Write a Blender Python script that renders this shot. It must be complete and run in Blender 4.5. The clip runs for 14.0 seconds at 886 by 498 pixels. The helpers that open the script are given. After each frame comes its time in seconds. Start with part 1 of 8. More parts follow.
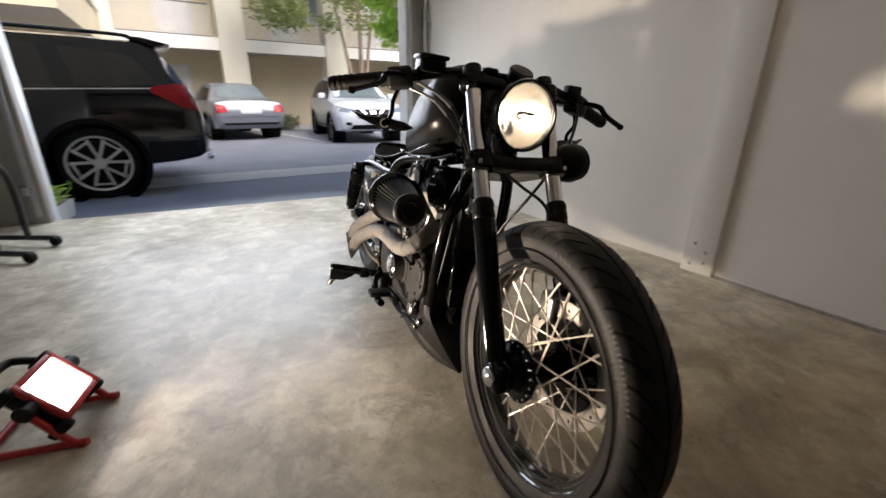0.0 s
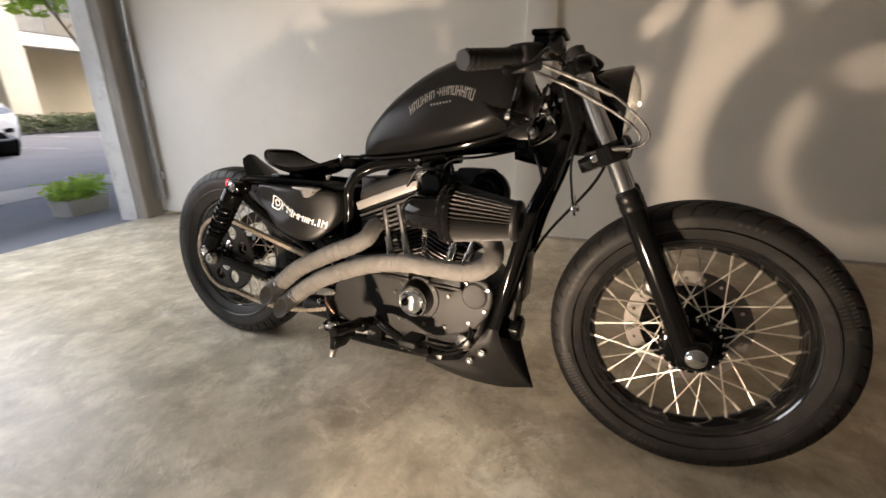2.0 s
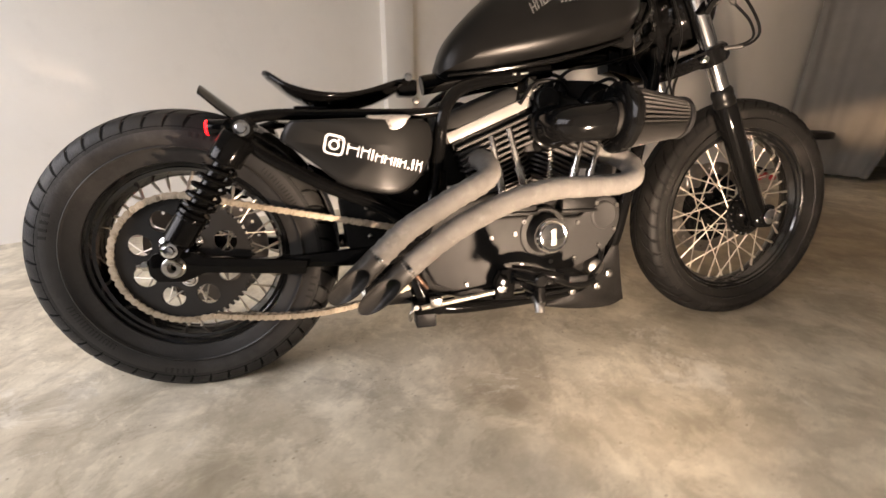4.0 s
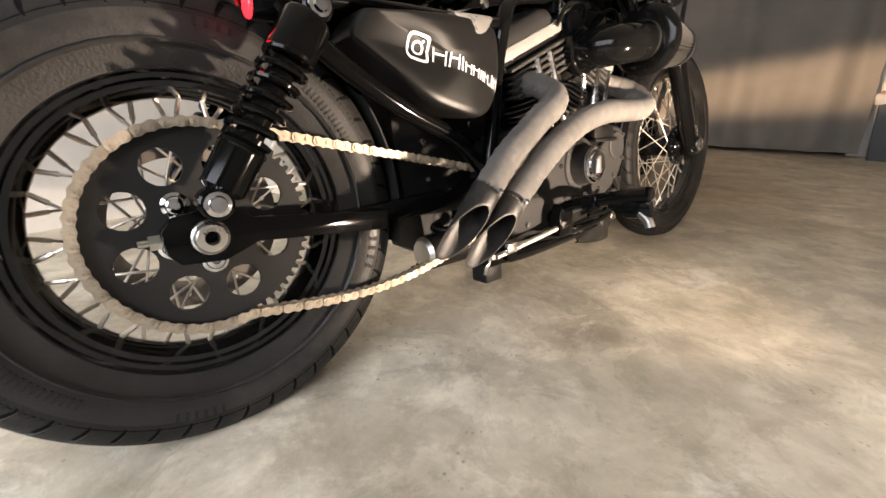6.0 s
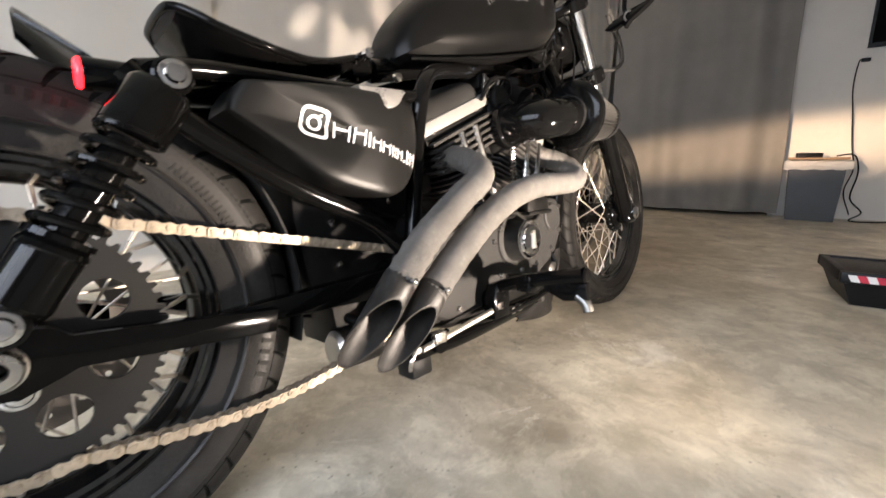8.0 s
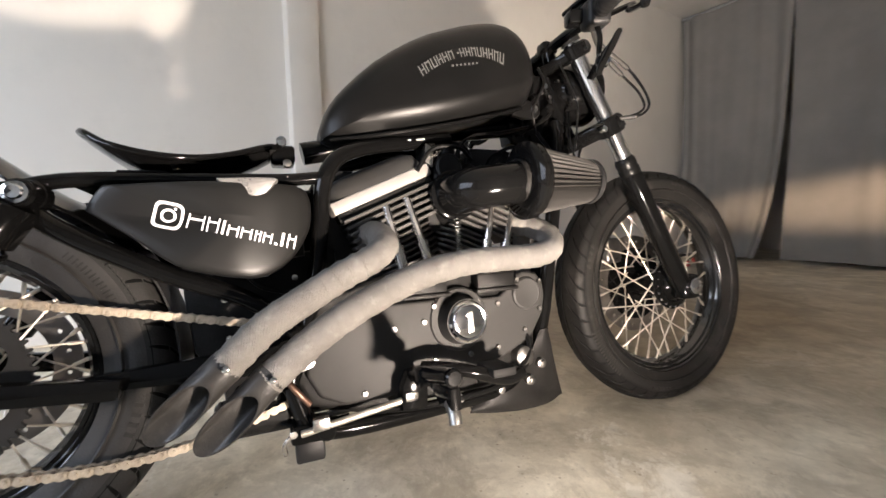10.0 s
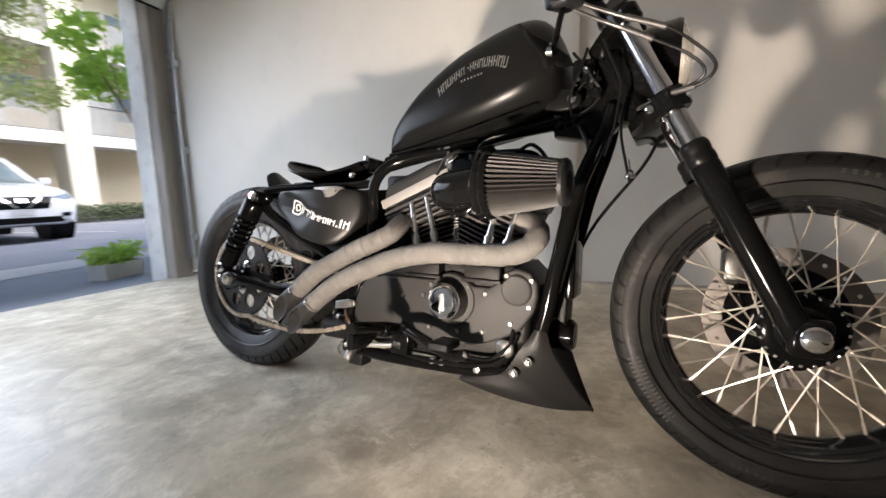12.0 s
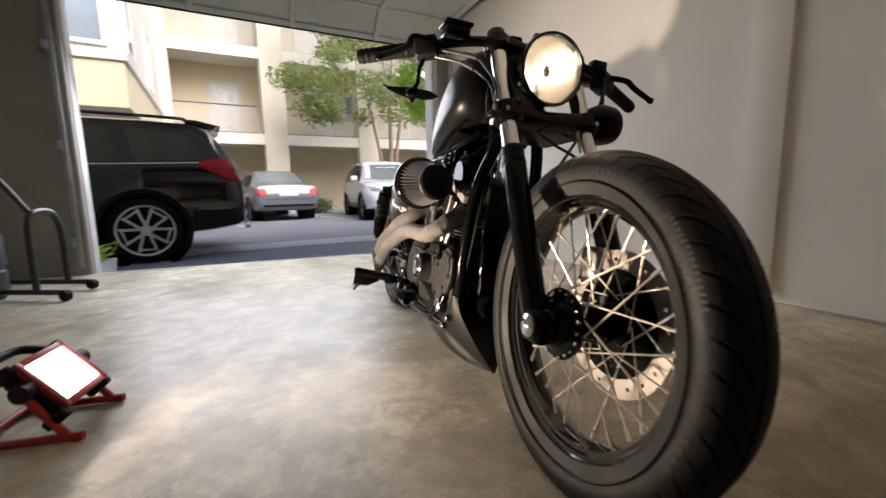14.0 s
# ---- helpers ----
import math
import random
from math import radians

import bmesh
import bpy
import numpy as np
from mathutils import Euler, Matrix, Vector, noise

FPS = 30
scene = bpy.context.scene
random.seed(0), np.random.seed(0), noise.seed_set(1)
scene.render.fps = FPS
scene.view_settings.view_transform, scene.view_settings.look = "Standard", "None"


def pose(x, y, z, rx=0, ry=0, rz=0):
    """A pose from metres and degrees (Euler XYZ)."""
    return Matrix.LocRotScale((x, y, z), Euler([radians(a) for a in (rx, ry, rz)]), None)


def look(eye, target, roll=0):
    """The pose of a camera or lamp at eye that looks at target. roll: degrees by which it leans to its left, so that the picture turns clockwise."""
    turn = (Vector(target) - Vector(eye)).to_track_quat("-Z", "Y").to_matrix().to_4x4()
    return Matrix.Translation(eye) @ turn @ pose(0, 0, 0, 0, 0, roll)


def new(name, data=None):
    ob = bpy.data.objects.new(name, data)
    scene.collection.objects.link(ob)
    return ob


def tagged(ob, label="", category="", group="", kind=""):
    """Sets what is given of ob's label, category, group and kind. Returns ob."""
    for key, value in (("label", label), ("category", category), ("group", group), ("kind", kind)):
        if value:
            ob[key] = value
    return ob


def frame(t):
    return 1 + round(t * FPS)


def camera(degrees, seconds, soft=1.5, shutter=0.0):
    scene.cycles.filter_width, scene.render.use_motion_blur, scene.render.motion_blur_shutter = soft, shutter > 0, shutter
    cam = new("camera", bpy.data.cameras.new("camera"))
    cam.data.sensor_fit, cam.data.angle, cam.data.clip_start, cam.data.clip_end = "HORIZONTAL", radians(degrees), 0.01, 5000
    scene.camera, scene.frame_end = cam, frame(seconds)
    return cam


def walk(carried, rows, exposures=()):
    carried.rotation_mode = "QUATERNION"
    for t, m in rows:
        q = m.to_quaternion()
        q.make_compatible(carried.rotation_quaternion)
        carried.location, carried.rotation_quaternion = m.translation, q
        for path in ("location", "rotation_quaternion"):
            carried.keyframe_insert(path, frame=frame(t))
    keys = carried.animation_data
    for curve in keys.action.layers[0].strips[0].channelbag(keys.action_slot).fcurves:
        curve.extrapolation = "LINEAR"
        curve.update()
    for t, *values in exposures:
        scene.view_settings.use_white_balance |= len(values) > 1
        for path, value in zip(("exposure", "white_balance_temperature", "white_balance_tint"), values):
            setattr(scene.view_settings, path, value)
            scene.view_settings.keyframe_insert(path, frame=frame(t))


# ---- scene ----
from mathutils.bvhtree import BVHTree

cam = camera(93.4, 14.0, 1.5, 0.45)
# seconds, place in metres, turn in degrees
ROWS = [
    (0, -0.0025, -0.0003, 0.8861, 70.254, -0.684, -32.993),
    (0.5, -0.2062, 0.1752, 0.8952, 70.211, -0.734, -44.525),
    (1, -0.3467, 0.3928, 0.8839, 70.142, -0.464, -55.399),
    (1.5, -0.3996, 0.6450, 0.8689, 70.621, -0.536, -65.532),
    (2, -0.3900, 0.9155, 0.8537, 70.415, -0.584, -76.112),
    (2.5, -0.3784, 1.1815, 0.8142, 70.191, -0.477, -86.244),
    (3, -0.3309, 1.4264, 0.7645, 70.345, -0.479, -95.876),
    (3.5, -0.2468, 1.6590, 0.7029, 70.366, -0.469, -105.483),
    (4, -0.1688, 1.8753, 0.6339, 70.587, -0.304, -114.397),
    (4.2, -0.1366, 1.9653, 0.6134, 70.578, -0.300, -117.751),
    (6.3, 0.2654, 2.2420, 0.4682, 70.562, -0.062, -142.715),
    (6.5, 0.2706, 2.2415, 0.4686, 70.718, -0.146, -143.760),
    (7, 0.2731, 2.2171, 0.4723, 72.249, -0.244, -145.718),
    (7.5, 0.2807, 2.1739, 0.4744, 75.007, -0.289, -146.657),
    (8, 0.2492, 2.1103, 0.4956, 78.470, -0.031, -146.453),
    (8.5, 0.1787, 2.0394, 0.5162, 81.635, 0.158, -144.883),
    (8.7, 0.1505, 2.0117, 0.5273, 82.597, 0.253, -143.746),
    (10.8, -0.1909, 1.4709, 0.5720, 83.532, 1.210, -104.642),
    (11, -0.2287, 1.4002, 0.5836, 82.837, 1.138, -99.324),
    (11.5, -0.2916, 1.1972, 0.5876, 81.521, 1.380, -85.908),
    (12, -0.3210, 0.9526, 0.5950, 81.783, 1.301, -72.846),
    (12.5, -0.3156, 0.6958, 0.6038, 81.668, 1.487, -61.004),
    (13, -0.2827, 0.4313, 0.6201, 81.603, 1.607, -49.782),
    (13.5, -0.1768, 0.1970, 0.6132, 81.615, 1.493, -39.354),
    (14, -0.0073, -0.0014, 0.5841, 81.827, 1.164, -29.583),
]
EXPOSURES = [(0.0, 0.66, 6550, 16), (1.5, 0.72, 6950, 17), (3.0, 1.02, 7200, 21), (4.0, 1.26, 7350, 23), (6.5, 1.46, 6700, 18), (7.5, 1.50, 6400, 18), (8.5, 1.58, 6200, 15), (11.0, 1.27, 6150, 18), (12.5, 0.80, 6150, 15), (14.0, 0.66, 6850, 18)]
walk(cam, [(t, pose(*place)) for t, *place in ROWS], EXPOSURES)

# ---- light ----
world = bpy.data.worlds.new("sky")
scene.world = world
world.use_nodes = True
wn = world.node_tree
sky = wn.nodes.new("ShaderNodeTexSky")
sky.sky_type, sky.sun_disc = "NISHITA", False
sky.sun_elevation, sky.sun_rotation = radians(42), radians(158)
wn.links.new(sky.outputs[0], wn.nodes["Background"].inputs[0])
wn.nodes["Background"].inputs[1].default_value = 0.24


def lamp(name, kind, m, power, colour, **more):
    data = bpy.data.lights.new(name, kind)
    data.energy, data.color = power, colour
    if kind == "AREA":
        data.shape, data.size, data.size_y, data.spread = "RECTANGLE", more["size"], more["size_y"], more["spread"]
    elif kind == "SUN":
        data.angle = more["angle"]
    else:
        data.spot_size, data.spot_blend, data.shadow_soft_size = more["spot_size"], more["spot_blend"], more["soft"]
    ob = new(name, data)
    ob.matrix_world = m
    return ob


# soft sun from over the parking court
lamp("sun", "SUN", look((4, -2, 9.7), (0, 8, 0)), 4.6, (1.0, 0.95, 0.87), angle=radians(60))

# ---- materials ----
def material(name, colour, rough=0.5, metal=0.0, second=None, scale=6.0, fine=120.0, bump=0.0, mix=0.5, rough_var=0.0,
             coat=0.0, emit=None, emit_power=0.0, wear=None, wear_amount=0.0, wear_scale=14.0, pieces=0.0, stretch=(1, 1, 1), spec=0.5):
    """Painted, cast, woven or worn surfaces: two colours mottled at one scale, a fine grain in a bump at another."""
    m = bpy.data.materials.new(name)
    m.use_nodes = True
    n, l = m.node_tree.nodes, m.node_tree.links
    b = n["Principled BSDF"]
    b.inputs["Roughness"].default_value, b.inputs["Metallic"].default_value = rough, metal
    b.inputs["Coat Weight"].default_value = coat
    b.inputs["Coat Roughness"].default_value = 0.08
    b.inputs["Specular IOR Level"].default_value = spec
    co = n.new("ShaderNodeTexCoord")
    mp = n.new("ShaderNodeMapping")
    mp.inputs["Scale"].default_value = stretch
    l.new(co.outputs["Object"], mp.inputs[0])
    second = second or tuple(c * 0.8 for c in colour)
    big = n.new("ShaderNodeTexNoise")
    big.inputs["Scale"].default_value, big.inputs["Detail"].default_value, big.inputs["Roughness"].default_value = scale, 6, 0.6
    l.new(mp.outputs[0], big.inputs["Vector"])
    ramp = n.new("ShaderNodeValToRGB")
    ramp.color_ramp.elements[0].position, ramp.color_ramp.elements[1].position = mix - 0.17, mix + 0.17
    ramp.color_ramp.elements[0].color, ramp.color_ramp.elements[1].color = (*second, 1), (*colour, 1)
    l.new(big.outputs["Fac"], ramp.inputs[0])
    out = ramp.outputs[0]
    if wear:
        w = n.new("ShaderNodeTexNoise")
        w.inputs["Scale"].default_value, w.inputs["Detail"].default_value, w.inputs["Roughness"].default_value = wear_scale, 9, 0.7
        l.new(mp.outputs[0], w.inputs["Vector"])
        wr = n.new("ShaderNodeValToRGB")
        wr.color_ramp.elements[0].position, wr.color_ramp.elements[1].position = 0.53, 0.68
        wr.color_ramp.elements[0].color, wr.color_ramp.elements[1].color = (0, 0, 0, 1), (wear_amount,) * 3 + (1,)
        l.new(w.outputs["Fac"], wr.inputs[0])
        mx = n.new("ShaderNodeMix")
        mx.data_type = "RGBA"
        mx.inputs["B"].default_value = (*wear, 1)
        l.new(wr.outputs[0], mx.inputs["Factor"])
        l.new(out, mx.inputs["A"])
        out = mx.outputs["Result"]
    if pieces:
        info = n.new("ShaderNodeObjectInfo")
        hs = n.new("ShaderNodeHueSaturation")
        mr = n.new("ShaderNodeMapRange")
        mr.inputs["To Min"].default_value, mr.inputs["To Max"].default_value = 1 - pieces, 1 + pieces
        l.new(info.outputs["Random"], mr.inputs[0])
        l.new(mr.outputs[0], hs.inputs["Value"])
        l.new(out, hs.inputs["Color"])
        out = hs.outputs[0]
    l.new(out, b.inputs["Base Color"])
    if rough_var:
        rr = n.new("ShaderNodeMapRange")
        rr.inputs["From Min"].default_value, rr.inputs["From Max"].default_value = 0.3, 0.7
        rr.inputs["To Min"].default_value, rr.inputs["To Max"].default_value = max(0.02, rough - rough_var), min(1, rough + rough_var)
        l.new(big.outputs["Fac"], rr.inputs[0])
        l.new(rr.outputs[0], b.inputs["Roughness"])
    if bump:
        f = n.new("ShaderNodeTexNoise")
        f.inputs["Scale"].default_value, f.inputs["Detail"].default_value = fine, 3
        l.new(mp.outputs[0], f.inputs["Vector"])
        bp = n.new("ShaderNodeBump")
        bp.inputs["Strength"].default_value, bp.inputs["Distance"].default_value = bump, 0.002
        l.new(f.outputs["Fac"], bp.inputs["Height"])
        l.new(bp.outputs[0], b.inputs["Normal"])
    if emit:
        b.inputs["Emission Color"].default_value, b.inputs["Emission Strength"].default_value = (*emit, 1), emit_power
    return m


def glass(name, colour=(1, 1, 1), rough=0.02, ior=1.45):
    m = bpy.data.materials.new(name)
    m.use_nodes = True
    b = m.node_tree.nodes["Principled BSDF"]
    b.inputs["Base Color"].default_value = (*colour, 1)
    b.inputs["Roughness"].default_value, b.inputs["IOR"].default_value, b.inputs["Transmission Weight"].default_value = rough, ior, 1.0
    return m


def concrete_material():
    """Trowelled slab: clouds of grey and brown, dark stains, pale scuffs, uneven polish."""
    m = bpy.data.materials.new("trowelled_concrete")
    m.use_nodes = True
    n, l = m.node_tree.nodes, m.node_tree.links
    b = n["Principled BSDF"]
    co = n.new("ShaderNodeTexCoord")

    def noise_at(scale, detail, rough, warp=0.0):
        t = n.new("ShaderNodeTexNoise")
        t.inputs["Scale"].default_value, t.inputs["Detail"].default_value, t.inputs["Roughness"].default_value = scale, detail, rough
        t.inputs["Distortion"].default_value = warp
        l.new(co.outputs["Object"], t.inputs["Vector"])
        return t.outputs["Fac"]

    def ramped(fac, stops):
        r = n.new("ShaderNodeValToRGB")
        e = r.color_ramp.elements
        for k, (p, c) in enumerate(stops):
            el = e[k] if k < 2 else e.new(p)
            el.position, el.color = p, (*c, 1)
        l.new(fac, r.inputs[0])
        return r.outputs[0]

    def mixed(a, c, fac, kind="MIX"):
        x = n.new("ShaderNodeMix")
        x.data_type, x.blend_type = "RGBA", kind
        l.new(a, x.inputs["A"])
        l.new(c, x.inputs["B"])
        if isinstance(fac, float):
            x.inputs["Factor"].default_value = fac
        else:
            l.new(fac, x.inputs["Factor"])
        return x.outputs["Result"]

    clouds = noise_at(1.9, 12, 0.68, 0.5)
    base = ramped(clouds, [(0.34, (0.42, 0.375, 0.295)), (0.66, (0.68, 0.63, 0.53)), (0.5, (0.55, 0.50, 0.405))])
    mottle = ramped(noise_at(7, 9, 0.62, 0.3), [(0.38, (0.78, 0.765, 0.73)), (0.62, (1.12, 1.12, 1.10))])
    col = mixed(base, mottle, 0.8, "MULTIPLY")
    stain = ramped(noise_at(2.3, 12, 0.66, 0.9), [(0.54, (0, 0, 0)), (0.62, (0.36, 0.36, 0.36))])
    brown = n.new("ShaderNodeRGB")
    brown.outputs[0].default_value = (0.16, 0.125, 0.09, 1)
    col = mixed(col, brown.outputs[0], stain)
    scuff = ramped(noise_at(3.4, 15, 0.76, 0.8), [(0.57, (0, 0, 0)), (0.61, (0.55, 0.55, 0.55))])
    pale = n.new("ShaderNodeRGB")
    pale.outputs[0].default_value = (0.68, 0.65, 0.58, 1)
    col = mixed(col, pale.outputs[0], scuff)
    patch = ramped(noise_at(5.2, 14, 0.72, 0.5), [(0.47, (0.84, 0.825, 0.795)), (0.525, (1.10, 1.10, 1.09))])
    col = mixed(col, patch, 0.75, "MULTIPLY")
    bloom = ramped(noise_at(17, 12, 0.78, 0.3), [(0.44, (0.93, 0.925, 0.91)), (0.56, (1.08, 1.08, 1.08))])
    col = mixed(col, bloom, 0.8, "MULTIPLY")
    speck = ramped(noise_at(60, 4, 0.6), [(0.66, (1, 1, 1)), (0.75, (0.62, 0.6, 0.58))])
    col = mixed(col, speck, 0.7, "MULTIPLY")
    # ragged brown stain in the plain wall's corner, the bike's cast shade painted in
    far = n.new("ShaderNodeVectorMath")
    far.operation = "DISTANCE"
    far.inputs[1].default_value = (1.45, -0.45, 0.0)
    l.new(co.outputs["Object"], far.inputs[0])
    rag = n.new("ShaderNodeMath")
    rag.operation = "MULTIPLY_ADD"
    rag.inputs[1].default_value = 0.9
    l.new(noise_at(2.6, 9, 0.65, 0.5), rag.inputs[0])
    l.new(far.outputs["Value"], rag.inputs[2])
    stain_shade = ramped(rag.outputs[0], [(0.0, (0.50, 0.44, 0.37)), (1.0, (1, 1, 1))])
    stain_shade.node.color_ramp.elements[0].position, stain_shade.node.color_ramp.elements[1].position = 0.50, 0.80
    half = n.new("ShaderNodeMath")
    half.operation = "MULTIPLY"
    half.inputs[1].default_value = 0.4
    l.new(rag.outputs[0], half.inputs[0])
    l.new(half.outputs[0], stain_shade.node.inputs[0])
    col = mixed(col, stain_shade, 1.0, "MULTIPLY")
    pit = n.new("ShaderNodeTexVoronoi")
    pit.inputs["Scale"].default_value = 46
    l.new(co.outputs["Object"], pit.inputs["Vector"])
    pits = ramped(pit.outputs["Distance"], [(0.10, (0.45, 0.42, 0.38)), (0.16, (1, 1, 1))])
    where = ramped(noise_at(4.3, 5, 0.6), [(0.50, (0, 0, 0)), (0.60, (0.8, 0.8, 0.8))])
    col = mixed(col, mixed(col, pits, 1.0, "MULTIPLY"), where)
    hair = n.new("ShaderNodeTexVoronoi")
    hair.feature = "DISTANCE_TO_EDGE"
    hair.inputs["Scale"].default_value = 1.1
    bend = n.new("ShaderNodeMix")
    bend.data_type = "RGBA"
    bend.inputs["Factor"].default_value = 0.35
    l.new(co.outputs["Object"], bend.inputs["A"])
    wob = n.new("ShaderNodeTexNoise")
    wob.inputs["Scale"].default_value, wob.inputs["Detail"].default_value = 2.2, 6
    l.new(co.outputs["Object"], wob.inputs["Vector"])
    l.new(wob.outputs["Color"], bend.inputs["B"])
    l.new(bend.outputs["Result"], hair.inputs["Vector"])
    lines = ramped(hair.outputs["Distance"], [(0.0, (0.80, 0.77, 0.73)), (0.004, (1, 1, 1))])
    col = mixed(col, lines, 0.6, "MULTIPLY")
    l.new(col, b.inputs["Base Color"])
    r = n.new("ShaderNodeMapRange")
    r.inputs["From Min"].default_value, r.inputs["From Max"].default_value = 0.3, 0.7
    r.inputs["To Min"].default_value, r.inputs["To Max"].default_value = 0.30, 0.5
    l.new(clouds, r.inputs[0])
    l.new(r.outputs[0], b.inputs["Roughness"])
    bp = n.new("ShaderNodeBump")
    bp.inputs["Strength"].default_value, bp.inputs["Distance"].default_value = 0.35, 0.003
    l.new(noise_at(26, 8, 0.7), bp.inputs["Height"])
    l.new(bp.outputs[0], b.inputs["Normal"])
    return m


CONCRETE = concrete_material()
WALL = material("painted_drywall", (0.74, 0.71, 0.655), 0.62, second=(0.69, 0.66, 0.605), scale=1.3, fine=240, bump=0.25, wear=(0.6, 0.57, 0.52), wear_amount=0.25, wear_scale=5)
WALL_GREY = material("painted_grey_board", (0.33, 0.31, 0.285), 0.6, second=(0.28, 0.265, 0.24), scale=2, fine=200, bump=0.2)
CEILING = material("painted_ceiling_board", (0.7, 0.68, 0.64), 0.8, scale=2, fine=180, bump=0.3)
TRIM = material("white_gloss_trim", (0.84, 0.84, 0.81), 0.4, second=(0.77, 0.765, 0.735), scale=5, wear=(0.42, 0.4, 0.36), wear_amount=0.5, wear_scale=9)
DARK_WOOD = material("weathered_jamb_wood", (0.40, 0.37, 0.33), 0.7, second=(0.27, 0.24, 0.21), scale=5, stretch=(8, 8, 0.6), fine=90, bump=0.5, wear=(0.16, 0.13, 0.11), wear_amount=0.5, wear_scale=7)
DOOR_STEEL = material("embossed_door_steel", (0.5, 0.535, 0.52), 0.42, second=(0.44, 0.475, 0.465), scale=3, fine=160, bump=0.3, wear=(0.42, 0.33, 0.22), wear_amount=0.35, wear_scale=3)
GALVANISED = material("galvanised_steel", (0.52, 0.53, 0.53), 0.38, 0.85, second=(0.4, 0.41, 0.42), scale=22, rough_var=0.12)
CURTAIN = material("grey_curtain_cloth", (0.235, 0.222, 0.205), 0.85, second=(0.2, 0.19, 0.175), scale=4, fine=700, bump=0.6)
RUBBER = material("tyre_rubber", (0.0078, 0.0075, 0.0072), 0.56, spec=0.13, second=(0.004, 0.0038, 0.0037), scale=7, fine=300, bump=0.25, wear=(0.03, 0.028, 0.026), wear_amount=0.5, wear_scale=6)
# near-black colour that paints depth shade into the tread grooves
GROOVE_SHADE = material("groove_shade_rubber", (0.003, 0.003, 0.003), 0.8, spec=0.1)
SIDEWALL = material("sidewall_rubber", (0.0125, 0.012, 0.0114), 0.5, spec=0.15, second=(0.0075, 0.0072, 0.0068), scale=9, fine=260, bump=0.35, rough_var=0.12, wear=(0.06, 0.055, 0.05), wear_amount=0.35, wear_scale=7)
DUSTY_RUBBER = material("dusty_tread_rubber", (0.018, 0.017, 0.016), 0.52, spec=0.26, second=(0.010, 0.0095, 0.009), scale=9, fine=300, bump=0.3, wear=(0.06, 0.055, 0.05), wear_amount=0.45, wear_scale=7)
DUSTY_SIDEWALL = material("dusty_sidewall_rubber", (0.030, 0.0285, 0.027), 0.42, spec=0.32, second=(0.016, 0.015, 0.014), scale=9, fine=260, bump=0.35, rough_var=0.1, wear=(0.07, 0.065, 0.06), wear_amount=0.45, wear_scale=6)
RIM_BLACK = material("polished_black_rim", (0.004, 0.004, 0.004), 0.12, spec=0.6, second=(0.006, 0.006, 0.006), scale=8, coat=0.6, rough_var=0.05, wear=(0.05, 0.045, 0.04), wear_amount=0.2, wear_scale=20)
MOULDING = material("raised_rubber", (0.022, 0.021, 0.0195), 0.55, spec=0.18, second=(0.016, 0.015, 0.014), scale=12)
GLOSS = material("gloss_black_enamel", (0.0022, 0.0022, 0.0022), 0.10, spec=0.15, second=(0.0028, 0.0028, 0.0028), scale=4, rough_var=0.03, wear=(0.012, 0.0115, 0.011), wear_amount=0.12, wear_scale=18)
SATIN = material("satin_black_paint", (0.0026, 0.0026, 0.0026), 0.31, spec=0.10, second=(0.005, 0.0049, 0.0048), scale=5, fine=900, bump=0.05, rough_var=0.04)
MATT = material("matt_black_powder_coat", (0.019, 0.0185, 0.018), 0.48, spec=0.16, second=(0.024, 0.0235, 0.0228), scale=8, fine=800, bump=0.35, rough_var=0.06)
CAST = material("black_cast_metal", (0.0035, 0.0035, 0.0035), 0.40, 0.0, spec=0.15, second=(0.008, 0.0077, 0.0074), scale=18, fine=500, bump=0.5, wear=(0.03, 0.027, 0.024), wear_amount=0.2, wear_scale=20)
CHROME = material("chrome", (0.75, 0.75, 0.76), 0.09, 1.0, second=(0.66, 0.66, 0.67), scale=12, rough_var=0.05)
STEEL = material("stainless_steel", (0.62, 0.6, 0.57), 0.24, 1.0, second=(0.5, 0.48, 0.45), scale=20, rough_var=0.08)
ALLOY = material("machined_alloy", (0.62, 0.6, 0.56), 0.32, 1.0, second=(0.5, 0.485, 0.455), scale=15, rough_var=0.1, wear=(0.2, 0.18, 0.15), wear_amount=0.4, wear_scale=25)
FILLER_GREY = material("dull_filler_metal", (0.24, 0.235, 0.225), 0.34, 0.5, second=(0.18, 0.175, 0.17), scale=20, rough_var=0.1)
SPOKE_STEEL = material("brushed_spoke_steel", (0.70, 0.65, 0.57), 0.40, 0.9, second=(0.58, 0.53, 0.46), scale=30, rough_var=0.08)
CHIN_PLASTIC = material("satin_moulded_plastic", (0.0075, 0.0073, 0.0071), 0.42, spec=0.16, second=(0.011, 0.0107, 0.0104), scale=9, fine=300, bump=0.4, rough_var=0.08)
SILVER = material("silver_paint", (0.19, 0.181, 0.172), 0.5, 0.2, second=(0.17, 0.162, 0.155), scale=14, wear=(0.3, 0.28, 0.25), wear_amount=0.3, wear_scale=30)
DISC = material("brake_disc_steel", (0.20, 0.18, 0.163), 0.5, 1.0, second=(0.15, 0.137, 0.125), scale=30, rough_var=0.1)
CHAIN = material("dull_gold_chain", (0.54, 0.465, 0.365), 0.55, 0.7, second=(0.36, 0.30, 0.23), scale=60, pieces=0.2, wear=(0.12, 0.09, 0.06), wear_amount=0.7, wear_scale=80)
LEATHER = material("black_leather", (0.006, 0.0058, 0.0056), 0.36, spec=0.22, second=(0.013, 0.0125, 0.012), scale=12, fine=420, bump=0.7, rough_var=0.06)
